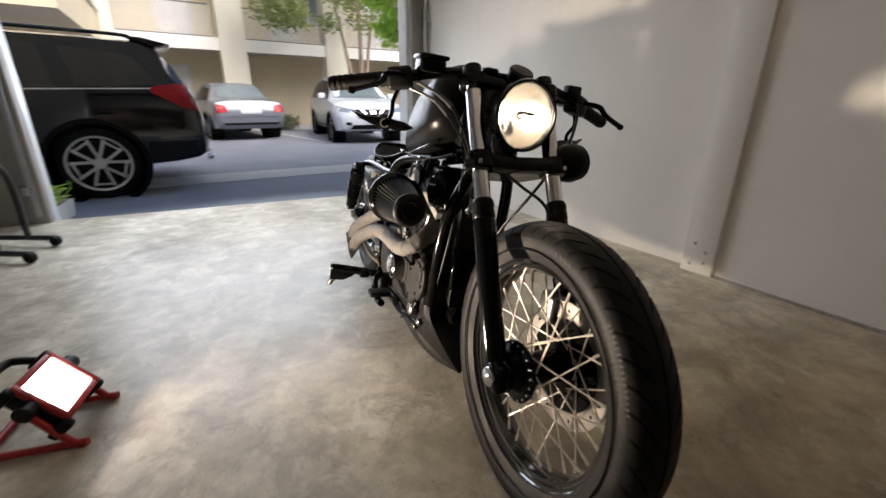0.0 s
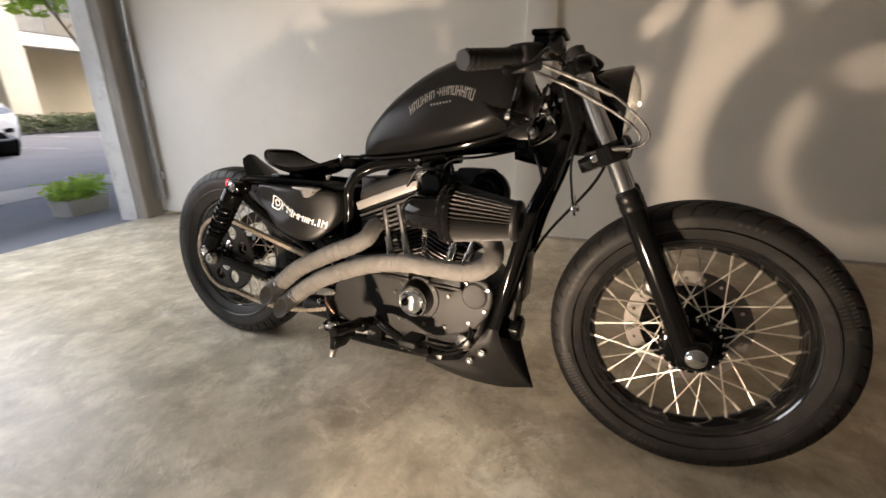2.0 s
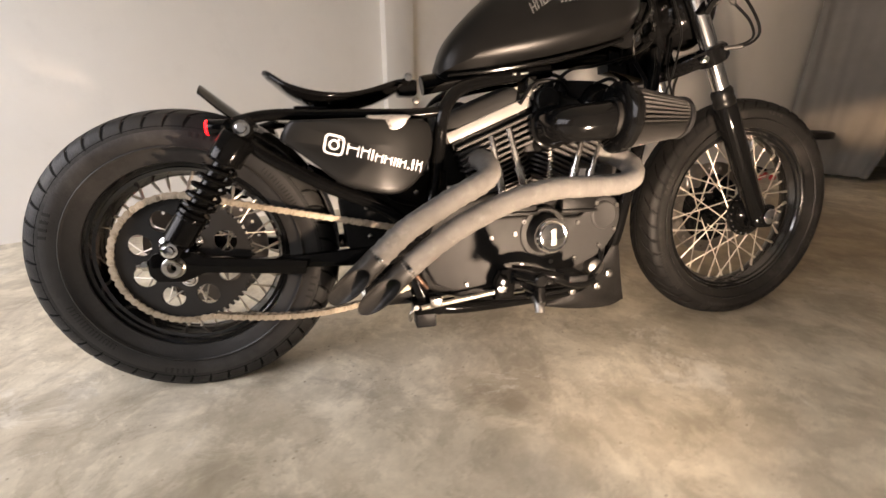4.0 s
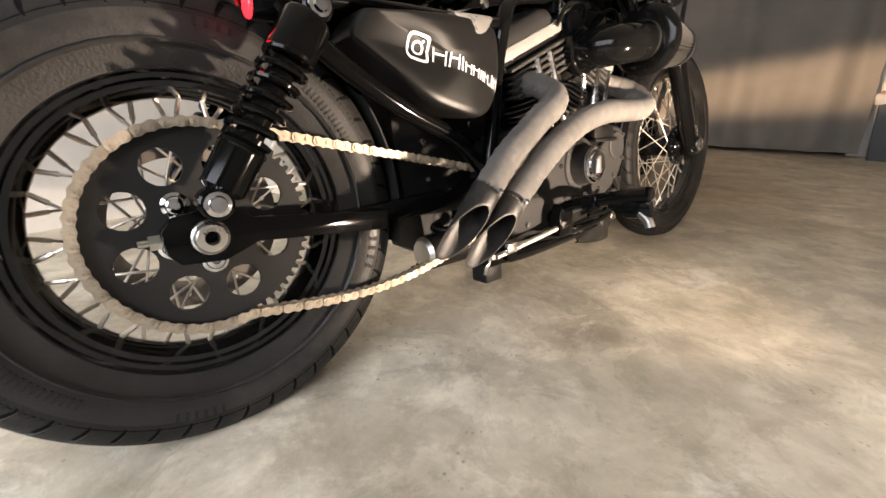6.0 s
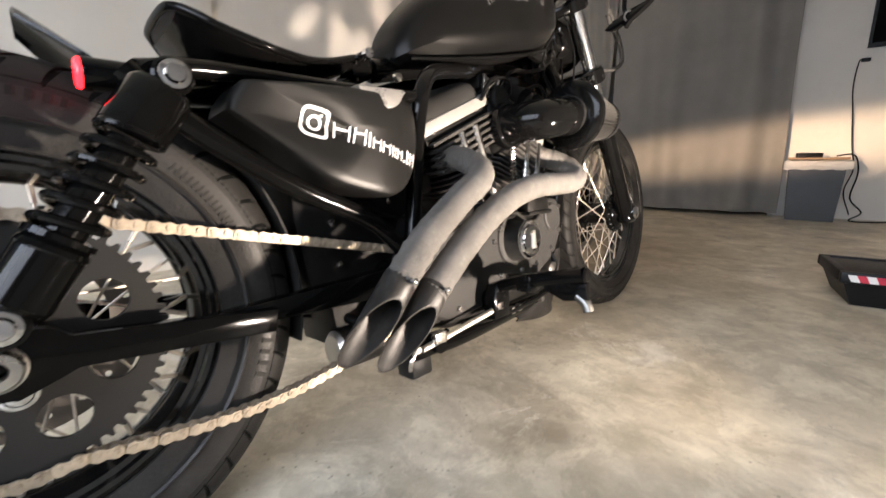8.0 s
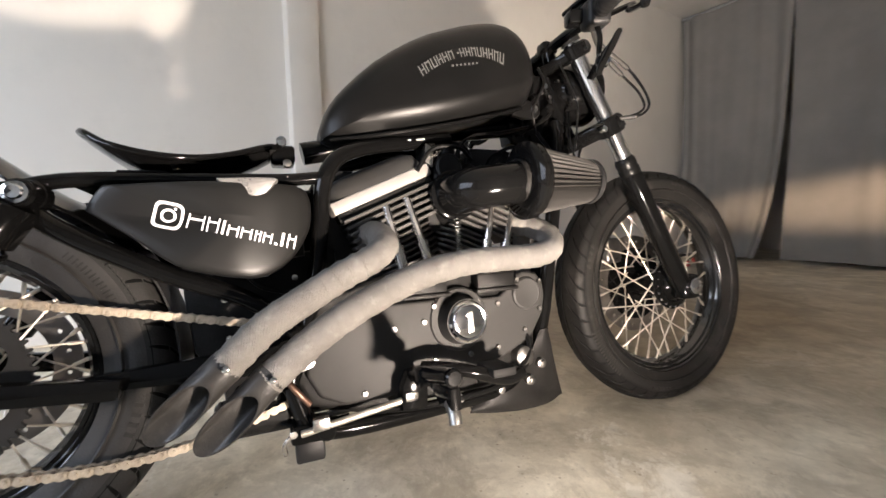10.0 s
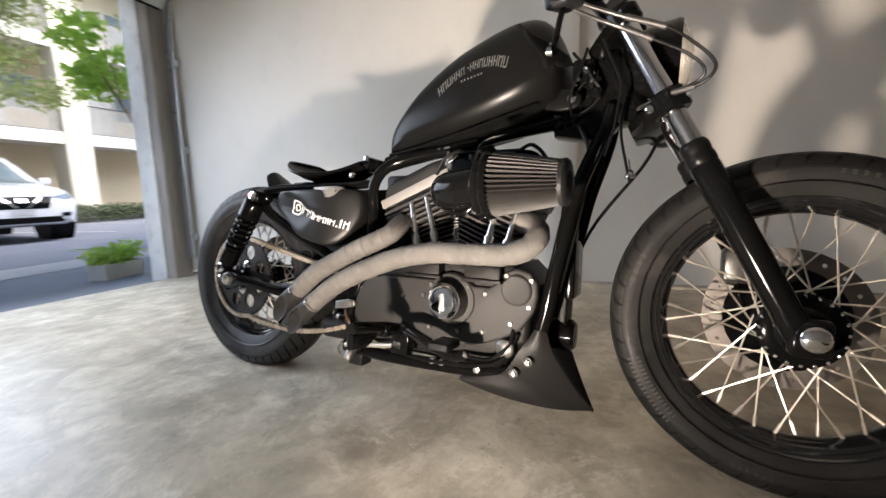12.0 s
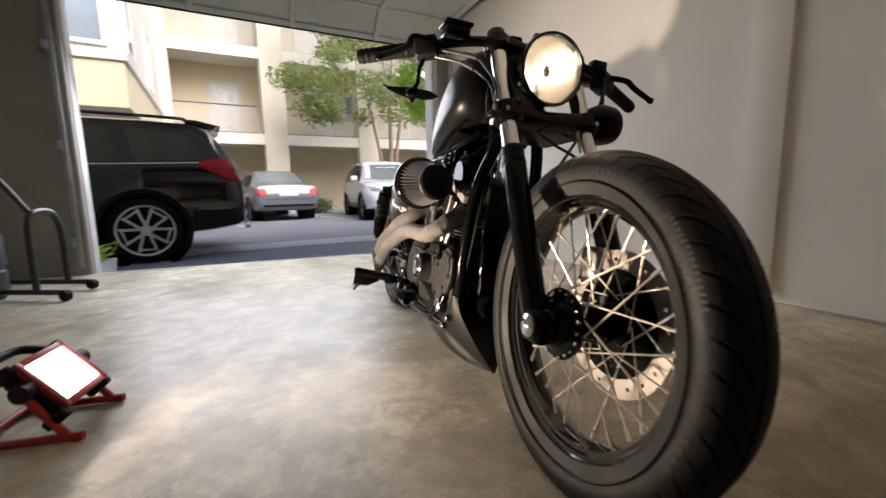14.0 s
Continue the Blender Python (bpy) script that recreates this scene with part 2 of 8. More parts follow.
GRIP = material("black_rubber_grip", (0.006, 0.006, 0.006), 0.6, spec=0.15, fine=250, bump=0.5)
CABLE = material("cable_sleeve", (0.0035, 0.0035, 0.0035), 0.34, spec=0.12)
WHITE_VINYL = material("white_vinyl", (0.85, 0.85, 0.84), 0.4, second=(0.8, 0.8, 0.79))
GREY_VINYL = material("silver_decal", (0.075, 0.075, 0.073), 0.45, second=(0.055, 0.055, 0.054), scale=30)
RED_LENS = material("lit_red_lens", (0.6, 0.01, 0.01), 0.2, emit=(1.0, 0.008, 0.01), emit_power=4.5)
RED_PLASTIC = material("red_moulded_plastic", (0.42, 0.02, 0.018), 0.38, second=(0.34, 0.016, 0.015), scale=9)
BLACK_PLASTIC = material("black_moulded_plastic", (0.006, 0.006, 0.0063), 0.42, spec=0.18, second=(0.010, 0.010, 0.0104), scale=14, fine=400, bump=0.3)
LED = material("lit_led_panel", (0.9, 0.9, 0.9), 0.3, emit=(1.0, 0.93, 0.84), emit_power=45.0)
BULB = material("lit_halogen_bulb", (1, 0.9, 0.7), 0.3, emit=(1.0, 0.86, 0.66), emit_power=120.0)
REFLECTOR = material("headlamp_reflector", (0.9, 0.87, 0.8), 0.16, 1.0, second=(0.82, 0.78, 0.7), scale=30, fine=90, bump=0.6)
LENS = glass("clear_lens", (1, 0.99, 0.97), 0.12)
FIN = material("machined_fin_edge", (0.032, 0.030, 0.028), 0.48, 0.2, second=(0.020, 0.019, 0.018), scale=25, wear=(0.08, 0.075, 0.07), wear_amount=0.4, wear_scale=40)
PLEAT = material("oiled_filter_mesh", (0.020, 0.0185, 0.017), 0.55, second=(0.013, 0.012, 0.011), scale=30, fine=900, bump=0.5)
FORK_CHROME = material("hard_chrome", (0.74, 0.74, 0.75), 0.16, 1.0, second=(0.72, 0.72, 0.73), scale=3)
PUSHROD = material("dull_chrome", (0.70, 0.685, 0.66), 0.24, 1.0, second=(0.64, 0.62, 0.6), scale=30, rough_var=0.05)
SCREW = material("dull_screw_steel", (0.22, 0.215, 0.205), 0.36, 1.0, second=(0.16, 0.155, 0.15), scale=30, rough_var=0.1)
TIP = material("blackened_steel_tip", (0.022, 0.021, 0.020), 0.40, 0.15, spec=0.3, second=(0.015, 0.0143, 0.0135), scale=20, rough_var=0.1, fine=400, bump=0.2, wear=(0.08, 0.075, 0.07), wear_amount=0.3, wear_scale=18)
COPPER = material("tarnished_copper", (0.15, 0.085, 0.06), 0.4, 0.8, second=(0.09, 0.06, 0.045), scale=30, rough_var=0.1)
COVER = material("satin_cover_paint", (0.0050, 0.0049, 0.0047), 0.42, second=(0.006, 0.0059, 0.0057), scale=5, spec=0.26, fine=900, bump=0.04)


def wrap_material():
    """Woven exhaust wrap: grey-tan glass cloth with scorched patches and a fine weave."""
    m = material("exhaust_wrap", (0.130, 0.122, 0.112), 0.7, second=(0.082, 0.076, 0.069), scale=14, wear=(0.22, 0.21, 0.195), wear_amount=0.35, wear_scale=60)
    n, l = m.node_tree.nodes, m.node_tree.links
    co = n.new("ShaderNodeTexCoord")
    a = n.new("ShaderNodeTexWave")
    a.inputs["Scale"].default_value, a.inputs["Distortion"].default_value, a.inputs["Detail"].default_value = 150, 2.5, 1
    v = n.new("ShaderNodeTexVoronoi")
    v.inputs["Scale"].default_value = 330
    add = n.new("ShaderNodeMath")
    l.new(co.outputs["Object"], a.inputs["Vector"])
    l.new(co.outputs["Object"], v.inputs["Vector"])
    l.new(a.outputs["Fac"], add.inputs[0])
    l.new(v.outputs["Distance"], add.inputs[1])
    bp = n.new("ShaderNodeBump")
    bp.inputs["Strength"].default_value, bp.inputs["Distance"].default_value = 0.75, 0.002
    l.new(add.outputs[0], bp.inputs["Height"])
    l.new(bp.outputs[0], n["Principled BSDF"].inputs["Normal"])
    return m


WRAP = wrap_material()

# ---- shapes: each gives (vertices, faces) ----
def join(*geos):
    vs, fs = [], []
    for v, f in geos:
        k = len(vs)
        vs += [tuple(p) for p in v]
        fs += [tuple(i + k for i in q) for q in f]
    return vs, fs


def moved(geo, m):
    return [tuple(m @ Vector(p)) for p in geo[0]], geo[1]


def from_bm(bm):
    bm.verts.ensure_lookup_table()
    bm.verts.index_update()
    out = [tuple(v.co) for v in bm.verts], [tuple(v.index for v in f.verts) for f in bm.faces]
    bm.free()
    return out


def box(x0, x1, y0, y1, z0, z1, bevel=0.0, seg=2):
    bm = bmesh.new()
    bmesh.ops.create_cube(bm, size=1)
    for v in bm.verts:
        v.co = Vector((x0 if v.co.x < 0 else x1, y0 if v.co.y < 0 else y1, z0 if v.co.z < 0 else z1))
    if bevel:
        bmesh.ops.bevel(bm, geom=bm.edges[:], offset=bevel, segments=seg, profile=0.5, affect="EDGES")
    return from_bm(bm)


AXES = {"x": Matrix(((0, 0, 1), (1, 0, 0), (0, 1, 0))), "y": Matrix(((1, 0, 0), (0, 0, 1), (0, 1, 0))), "z": Matrix.Identity(3)}


def lathe(profile, axis="y", at=(0, 0, 0), segs=32, loop=False):
    """profile: (place along the axis, radius). loop: the profile closes on itself, as a tyre's does."""
    m, c = AXES[axis], Vector(at)
    vs, fs, n = [], [], len(profile)
    for k in range(segs):
        a = math.tau * k / segs
        for h, r in profile:
            vs.append(tuple(c + m @ Vector((r * math.cos(a), r * math.sin(a), h))))
    for k in range(segs):
        j = (k + 1) % segs
        for i in range(n if loop else n - 1):
            i2 = (i + 1) % n
            fs.append((k * n + i, k * n + i2, j * n + i2, j * n + i))
    if not loop:
        if profile[0][1] > 1e-6:
            fs.append(tuple(k * n for k in range(segs)))
        if profile[-1][1] > 1e-6:
            fs.append(tuple(k * n + n - 1 for k in reversed(range(segs))))
    return vs, fs


def disc(axis, at, r, h0, h1, segs=24, bevel=0.0):
    b = bevel
    return lathe([(h0, r - b), (h0 + b, r), (h1 - b, r), (h1, r - b)] if b else [(h0, r), (h1, r)], axis, at, segs)


def smooth_line(pts, per=6):
    pts = [Vector(p) for p in pts]
    if len(pts) < 3 or per < 2:
        return pts
    ext = [2 * pts[0] - pts[1], *pts, 2 * pts[-1] - pts[-2]]
    out = []
    for i in range(1, len(ext) - 2):
        p0, p1, p2, p3 = ext[i - 1:i + 3]
        for k in range(per):
            t = k / per
            out.append(0.5 * (2 * p1 + (p2 - p0) * t + (2 * p0 - 5 * p1 + 4 * p2 - p3) * t * t + (3 * p1 - p0 - 3 * p2 + p3) * t ** 3))
    out.append(pts[-1])
    return out


def tube(pts, r, segs=12, per=6, caps=True, flat=1.0):
    """A round bar along the points; r may be a function of the share of the way."""
    line = smooth_line(pts, per)
    vs, fs, n = [], [], len(line)
    total = sum((line[i + 1] - line[i]).length for i in range(n - 1))
    done, ref = 0.0, None
    for i, p in enumerate(line):
        d = (line[min(i + 1, n - 1)] - line[max(i - 1, 0)]).normalized()
        if ref is None:
            ref = d.orthogonal().normalized()
        ref = (ref - d * ref.dot(d)).normalized()
        side = d.cross(ref)
        if i:
            done += (p - line[i - 1]).length
        rr = r(done / total) if callable(r) else r
        for k in range(segs):
            a = math.tau * k / segs
            vs.append(tuple(p + ref * (math.cos(a) * rr) + side * (math.sin(a) * rr * flat)))
    for i in range(n - 1):
        for k in range(segs):
            j = (k + 1) % segs
            fs.append((i * segs + k, i * segs + j, (i + 1) * segs + j, (i + 1) * segs + k))
    if caps:
        fs += [tuple(reversed(range(segs))), tuple((n - 1) * segs + k for k in range(segs))]
    return vs, fs


def prism(poly, y0, y1, bevel=0.0, seg=2, plane="xz", per=1):
    """The outline poly, drawn in a plane, made solid between y0 and y1 across it."""
    if per > 1:
        q = smooth_line([(a, b, 0) for a, b in [*poly, poly[0]]], per)[:-1]
        poly = [(p.x, p.y) for p in q]
    place = {"xz": lambda a, b, h: (a, h, b), "yz": lambda a, b, h: (h, a, b), "xy": lambda a, b, h: (a, b, h)}[plane]
    bm = bmesh.new()
    lo = [bm.verts.new(place(a, b, y0)) for a, b in poly]
    hi = [bm.verts.new(place(a, b, y1)) for a, b in poly]
    n = len(poly)
    bm.faces.new(lo)
    bm.faces.new(list(reversed(hi)))
    for i in range(n):
        bm.faces.new((lo[i], hi[i], hi[(i + 1) % n], lo[(i + 1) % n]))
    bmesh.ops.recalc_face_normals(bm, faces=bm.faces[:])
    if bevel:
        rims = [e for e in bm.edges if all(v in lo for v in e.verts) or all(v in hi for v in e.verts)]
        bmesh.ops.bevel(bm, geom=rims, offset=bevel, segments=seg, profile=0.5, affect="EDGES", clamp_overlap=True)
    return from_bm(bm)


def loft(rings, caps=True, closed=True):
    n = len(rings[0])
    vs = [tuple(p) for ring in rings for p in ring]
    fs = []
    for i in range(len(rings) - 1):
        for k in range(n if closed else n - 1):
            j = (k + 1) % n
            fs.append((i * n + k, i * n + j, (i + 1) * n + j, (i + 1) * n + k))
    if caps:
        fs += [tuple(reversed(range(n))), tuple((len(rings) - 1) * n + k for k in range(n))]
    return vs, fs


def sheet(grid, thick=0.003):
    """A thin bent plate over a grid of points."""
    bm = bmesh.new()
    vv = [[bm.verts.new(p) for p in row] for row in grid]
    for i in range(len(vv) - 1):
        for j in range(len(vv[0]) - 1):
            bm.faces.new((vv[i][j], vv[i][j + 1], vv[i + 1][j + 1], vv[i + 1][j]))
    bmesh.ops.recalc_face_normals(bm, faces=bm.faces[:])
    bmesh.ops.solidify(bm, geom=bm.faces[:], thickness=thick)
    return from_bm(bm)


def mesh_of(name, geo, mat, angle=38):
    me = bpy.data.meshes.new(name)
    me.from_pydata(geo[0], [], geo[1])
    bm = bmesh.new()
    bm.from_mesh(me)
    bmesh.ops.recalc_face_normals(bm, faces=bm.faces[:])
    bm.to_mesh(me)
    bm.free()
    me.materials.append(mat)
    me.shade_smooth()
    me.set_sharp_from_angle(angle=radians(angle))
    return me


def part(name, geo, mat, parent=None, label="", angle=38, at=None):
    ob = new(name, mesh_of(name, geo, mat, angle))
    ob.parent = parent
    if at is not None:
        ob.matrix_basis = at
    if label:
        ob["label"] = label
    return ob


def again(name, mesh, parent, at):
    ob = new(name, mesh)
    ob.parent = parent
    ob.matrix_basis = at
    return ob


def thing(name, m, label, category, group="", kind=""):
    ob = new(name)
    ob.empty_display_size = 0.1
    ob.matrix_basis = m
    return tagged(ob, label, category, group, kind)


def structure(name, geo, mat, label="", angle=38):
    return tagged(part(name, geo, mat, angle=angle), label, "", "", "structure")


def turn_y(c, a):
    return Matrix.Translation(c) @ Matrix.Rotation(a, 4, "Y") @ Matrix.Translation(-Vector(c))

# ---- the garage ----
WEST, EAST, SOUTH, NORTH, TOP = -1.38, 2.405, -3.12, 4.05, 2.5
POST, BAY = 2.318, 2.348
LEFT_JAMB, RIGHT_JAMB, HEAD = -0.79, 2.232, 2.1


def floor_height(x, y):
    k = min(1.0, max(0.0, (y - 2.6) / (NORTH - 2.6)))
    return -(0.009 + 0.026 * (x + 0.7)) * k * k * (3 - 2 * k) if x > -1.04 else 0.0


def slab():
    xs = [WEST - 0.15 + (EAST - WEST + 0.3) * i / 24 for i in range(25)]
    ys = [SOUTH - 1.35 + (NORTH + 0.06 - SOUTH + 1.35) * j / 48 for j in range(49)]
    top = [[(x, y, floor_height(x, y)) for x in xs] for y in ys]
    vs = [p for row in top for p in row]
    fs = [(j * 25 + i, j * 25 + i + 1, j * 25 + i + 26, j * 25 + i + 25) for j in range(48) for i in range(24)]
    k = len(vs)
    rim = [i for i in range(25)] + [j * 25 + 24 for j in range(1, 49)] + [48 * 25 + i for i in reversed(range(24))] + [j * 25 for j in reversed(range(1, 48))]
    vs += [(vs[i][0], vs[i][1], -0.3) for i in rim]
    n = len(rim)
    fs += [(rim[i], k + i, k + (i + 1) % n, rim[(i + 1) % n]) for i in range(n)]
    return vs, fs


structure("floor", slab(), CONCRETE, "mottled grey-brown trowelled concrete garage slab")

# long wall with a pilaster; the bay south of it stands a little deeper
structure("wall_east", join(box(EAST, EAST + 0.15, 1.10, NORTH + 0.2, -0.05, TOP), box(BAY, EAST + 0.15, SOUTH - 0.15, 0.935, -0.05, TOP)), WALL, "off-white painted drywall wall")
structure("pilaster", box(POST, EAST + 0.15, 0.935, 1.10, 0.002, TOP, 0.004), WALL, "off-white boxed post on the long wall")
for z, y in ((0.07, 0.985), (0.13, 0.985), (0.17, 1.045), (0.05, 1.055)):
    ob = part("bolt_head", disc("x", (POST, y, z), 0.009, -0.006, 0.002, 10, 0.002), ALLOY, bpy.data.objects["pilaster"])
structure("wall_south", join(box(WEST - 0.15, -0.15, SOUTH - 0.15, SOUTH, -0.05, TOP), box(-0.30, -0.15, SOUTH - 1.2, SOUTH - 0.15, -0.05, TOP), box(-0.30, EAST + 0.15, SOUTH - 1.35, SOUTH - 1.2, -0.05, TOP), box(BAY, EAST + 0.15, SOUTH - 1.2, SOUTH - 0.15, -0.05, TOP)), WALL, "off-white painted rear wall")
structure("wall_west", box(WEST - 0.15, WEST, SOUTH, NORTH + 0.2, -0.05, TOP), WALL_GREY, "grey painted side wall")
structure("wall_north", join(box(WEST, LEFT_JAMB - 0.04, NORTH, NORTH + 0.2, -0.05, TOP), box(RIGHT_JAMB + 0.06, EAST, NORTH, NORTH + 0.2, -0.1, TOP),
          box(LEFT_JAMB - 0.04, RIGHT_JAMB + 0.06, NORTH, NORTH + 0.2, HEAD + 0.02, TOP)), WALL_GREY, "front wall round the vehicle opening")
structure("ceiling", box(WEST - 0.15, EAST + 0.15, SOUTH - 1.35, NORTH + 0.2, TOP, TOP + 0.12), CEILING, "painted board ceiling")
structure("baseboard", box(BAY - 0.016, BAY, SOUTH, 0.935, 0.0, 0.012), DARK_WOOD, "dark gap strip at the foot of the wall")

# opening: white outer trim, weathered inner stop, rubber seal
structure("trim", join(box(RIGHT_JAMB + 0.0, RIGHT_JAMB + 0.06, NORTH + 0.09, NORTH + 0.26, -0.12, HEAD + 0.06, 0.006),
          box(LEFT_JAMB - 0.04, LEFT_JAMB, NORTH + 0.09, NORTH + 0.26, -0.06, HEAD + 0.06, 0.006),
          box(LEFT_JAMB, RIGHT_JAMB, NORTH + 0.09, NORTH + 0.26, HEAD, HEAD + 0.02, 0.004)), TRIM, "white painted outer door trim")
structure("door_stop", join(box(RIGHT_JAMB + 0.012, RIGHT_JAMB + 0.06, NORTH + 0.0, NORTH + 0.088, -0.1, HEAD + 0.02, 0.004),
          box(LEFT_JAMB - 0.04, LEFT_JAMB - 0.008, NORTH + 0.0, NORTH + 0.088, -0.05, HEAD + 0.02, 0.004)), DARK_WOOD, "weathered brown wooden door stop")


def track_path(x):
    return [(x, NORTH - 0.06, 0.06), (x, NORTH - 0.06, 1.0), (x, NORTH - 0.06, 1.88), (x, NORTH - 0.10, 2.1), (x, NORTH - 0.26, 2.25), (x, NORTH - 0.5, 2.29), (x, 2.6, 2.3), (x, 1.4, 2.31)]


def channel(x, side):
    line = smooth_line(track_path(x), 5)
    prof = [(-0.026, -0.012), (-0.026, 0.012), (0.026, 0.012), (0.026, -0.012), (0.022, -0.012), (0.022, 0.008), (-0.022, 0.008), (-0.022, -0.012)]
    rings = []
    for i, p in enumerate(line):
        d = (line[min(i + 1, len(line) - 1)] - line[max(i - 1, 0)]).normalized()
        nrm = Vector((0, d.z, -d.y))
        rings.append([p + nrm * a + Vector((side * b, 0, 0)) for a, b in prof])
    return loft(rings)


for x, side in ((EAST - 0.045, 1), (LEFT_JAMB - 0.05, -1)):
    t = tagged(part("door_track", channel(x, side), GALVANISED), "galvanised steel roller track beside the opening", "door track", "overhead door tracks")
    for z in (0.25, 0.95, 1.62):
        xx = x + side * 0.012
        part("bracket", join(box(min(xx, xx + side * 0.033), max(xx, xx + side * 0.033), NORTH - 0.1, NORTH - 0.0, z - 0.03, z + 0.03, 0.003)), GALVANISED, t)

# the raised sectional door: two curled panels and one flat panel overhead
door = thing("overhead_door", pose(0, 0, 0), "raised pale grey-green steel sectional garage door with ribs", "garage door", "", "structure")
door_line = [((NORTH - 0.035, HEAD - 0.08), (NORTH - 0.20, HEAD + 0.16)), ((NORTH - 0.21, HEAD + 0.165), (NORTH - 0.72, HEAD + 0.215)), ((NORTH - 0.73, HEAD + 0.216), (2.72, HEAD + 0.22)), ((2.71, HEAD + 0.22), (2.1, HEAD + 0.222)), ((2.09, HEAD + 0.222), (1.5, HEAD + 0.224))]
for (ya, za), (yb, zb) in door_line:
    d = Vector((0, yb - ya, zb - za))
    length = d.length
    m = Matrix.Translation((0, ya, za)) @ Matrix.Rotation(math.atan2(zb - za, yb - ya), 4, "X")
    geo = box(LEFT_JAMB - 0.02, EAST - 0.075, 0, length, 0, 0.03, 0.004)
    panel = part("panel", moved(geo, m), DOOR_STEEL, door)
    for x in (-0.74, 0.02, 0.78, 1.54, 2.26):
        part("stile", moved(join(box(x - 0.022, x + 0.022, 0.004, length - 0.004, 0.03, 0.058, 0.004)), m), DOOR_STEEL, panel)
    for v in (0.03, length - 0.03):
        part("rail", moved(box(LEFT_JAMB, EAST - 0.09, v - 0.018, v + 0.018, 0.03, 0.046, 0.003), m), DOOR_STEEL, panel)
part("bottom_seal", tube([(LEFT_JAMB - 0.02, NORTH - 0.03, HEAD - 0.088), (1.0, NORTH - 0.03, HEAD - 0.088), (EAST - 0.08, NORTH - 0.03, HEAD - 0.088)], 0.014, 8, 1), CABLE, door, "black rubber bottom seal")
spring = thing("lift_cable_pulley", pose(0, 0, 0), "galvanised pulley and lift cable of the overhead door", "pulley")
part("pulley", lathe([(-0.015, 0.05), (-0.005, 0.045), (0.005, 0.045), (0.015, 0.05)], "x", (EAST - 0.1, NORTH - 0.25, 2.4), 20), GALVANISED, spring)
part("cable", tube([(EAST - 0.1, NORTH - 0.2, 2.4), (EAST - 0.085, NORTH - 0.12, 1.3), (EAST - 0.08, NORTH - 0.1, 0.1)], 0.002, 6, 2), STEEL, spring)
part("bracket", box(EAST - 0.14, EAST - 0.09, NORTH - 0.31, NORTH - 0.19, 2.39, TOP, 0.003), GALVANISED, spring)

# curtain across the rear: pleated sheets hung from a rail
def curtain(name, x0, x1, z0, z1, y, folds, seed, pull=0.0, lift=0.0):
    rnd = random.Random(seed)
    phases = [(rnd.uniform(0, 6.28), rnd.uniform(0.6, 1.6)) for _ in range(3)]
    cols, rows = 150, 14
    front = []
    for j in range(rows + 1):
        v = j / rows
        row = []
        for i in range(cols + 1):
            u = i / cols
            w = sum(math.sin(u * folds * f * 6.28 / 2 + ph) for ph, f in phases) / 3
            depth = 0.055 * w * (0.75 + 0.35 * v)
            x = x0 + (x1 - x0) * u + pull * v ** 3 * (1 - u) ** 2 + 0.015 * math.sin(v * 5 + u * 9)
            row.append((x, y + depth, z1 + (z0 + lift * (1 - u) - z1) * v))
        front.append(row)
    return sheet(front, 0.004)


tagged(part("curtain", curtain("curtain", -0.19, 1.37, 0.035, 2.462, SOUTH + 0.16, 8, 3, 0.0), CURTAIN), "grey cloth curtain hanging in soft pleats", "curtain", "rear curtains")
tagged(part("curtain", curtain("curtain", 1.362, 2.31, 0.03, 2.462, SOUTH + 0.17, 6, 8, 0.24), CURTAIN), "grey cloth curtain hanging in soft pleats", "curtain", "rear curtains")
rod = tagged(part("curtain_rail", tube([(-0.30, SOUTH + 0.16, 2.476), (1.0, SOUTH + 0.16, 2.476), (2.33, SOUTH + 0.16, 2.476)], 0.014, 10, 1), GALVANISED), "thin steel rail that carries the grey curtains", "curtain rail")

# ---- outside ----
ASPHALT = material("asphalt", (0.215, 0.223, 0.248), 0.8, second=(0.175, 0.182, 0.205), scale=1.2, fine=200, bump=0.6, wear=(0.15, 0.153, 0.165), wear_amount=0.5, wear_scale=30)
PALE_CONCRETE = material("pale_concrete", (0.42, 0.41, 0.39), 0.8, second=(0.36, 0.35, 0.33), scale=2, fine=120, bump=0.4)
YARD = -0.21


def ground_height(y):
    if y < NORTH + 0.05:
        return -0.42
    k = min(1.0, max(0.0, (y - NORTH - 0.06) / 1.5))
    return -0.098 + (YARD + 0.098) * k


ys = [-120, -20, 4.095, 4.1, 4.3, 4.6, 5.0, 5.4, 5.7, 6.5, 10, 20, 60, 400]
xs = [-400, -60, -10, 0, 10, 60, 400]
structure("ground", ([(x, y, ground_height(y)) for y in ys for x in xs], [(j * 7 + i, j * 7 + i + 1, j * 7 + i + 8, j * 7 + i + 7) for j in range(len(ys) - 1) for i in range(6)]), ASPHALT, "dark asphalt parking court")
structure("gutter", box(-30, 30, 6.34, 7.08, YARD - 0.05, YARD + 0.006), PALE_CONCRETE, "pale concrete drain strip across the asphalt")

# ---- the motorcycle: x ahead, y to its left, z up, before it leans on its side stand ----
BIKE = pose(0.8670, 2.0342, -0.0031, -6.655, 0.245, -101.024)
bike = thing("motorcycle", BIKE, "black custom bobber motorcycle leaning on its side stand", "motorcycle")


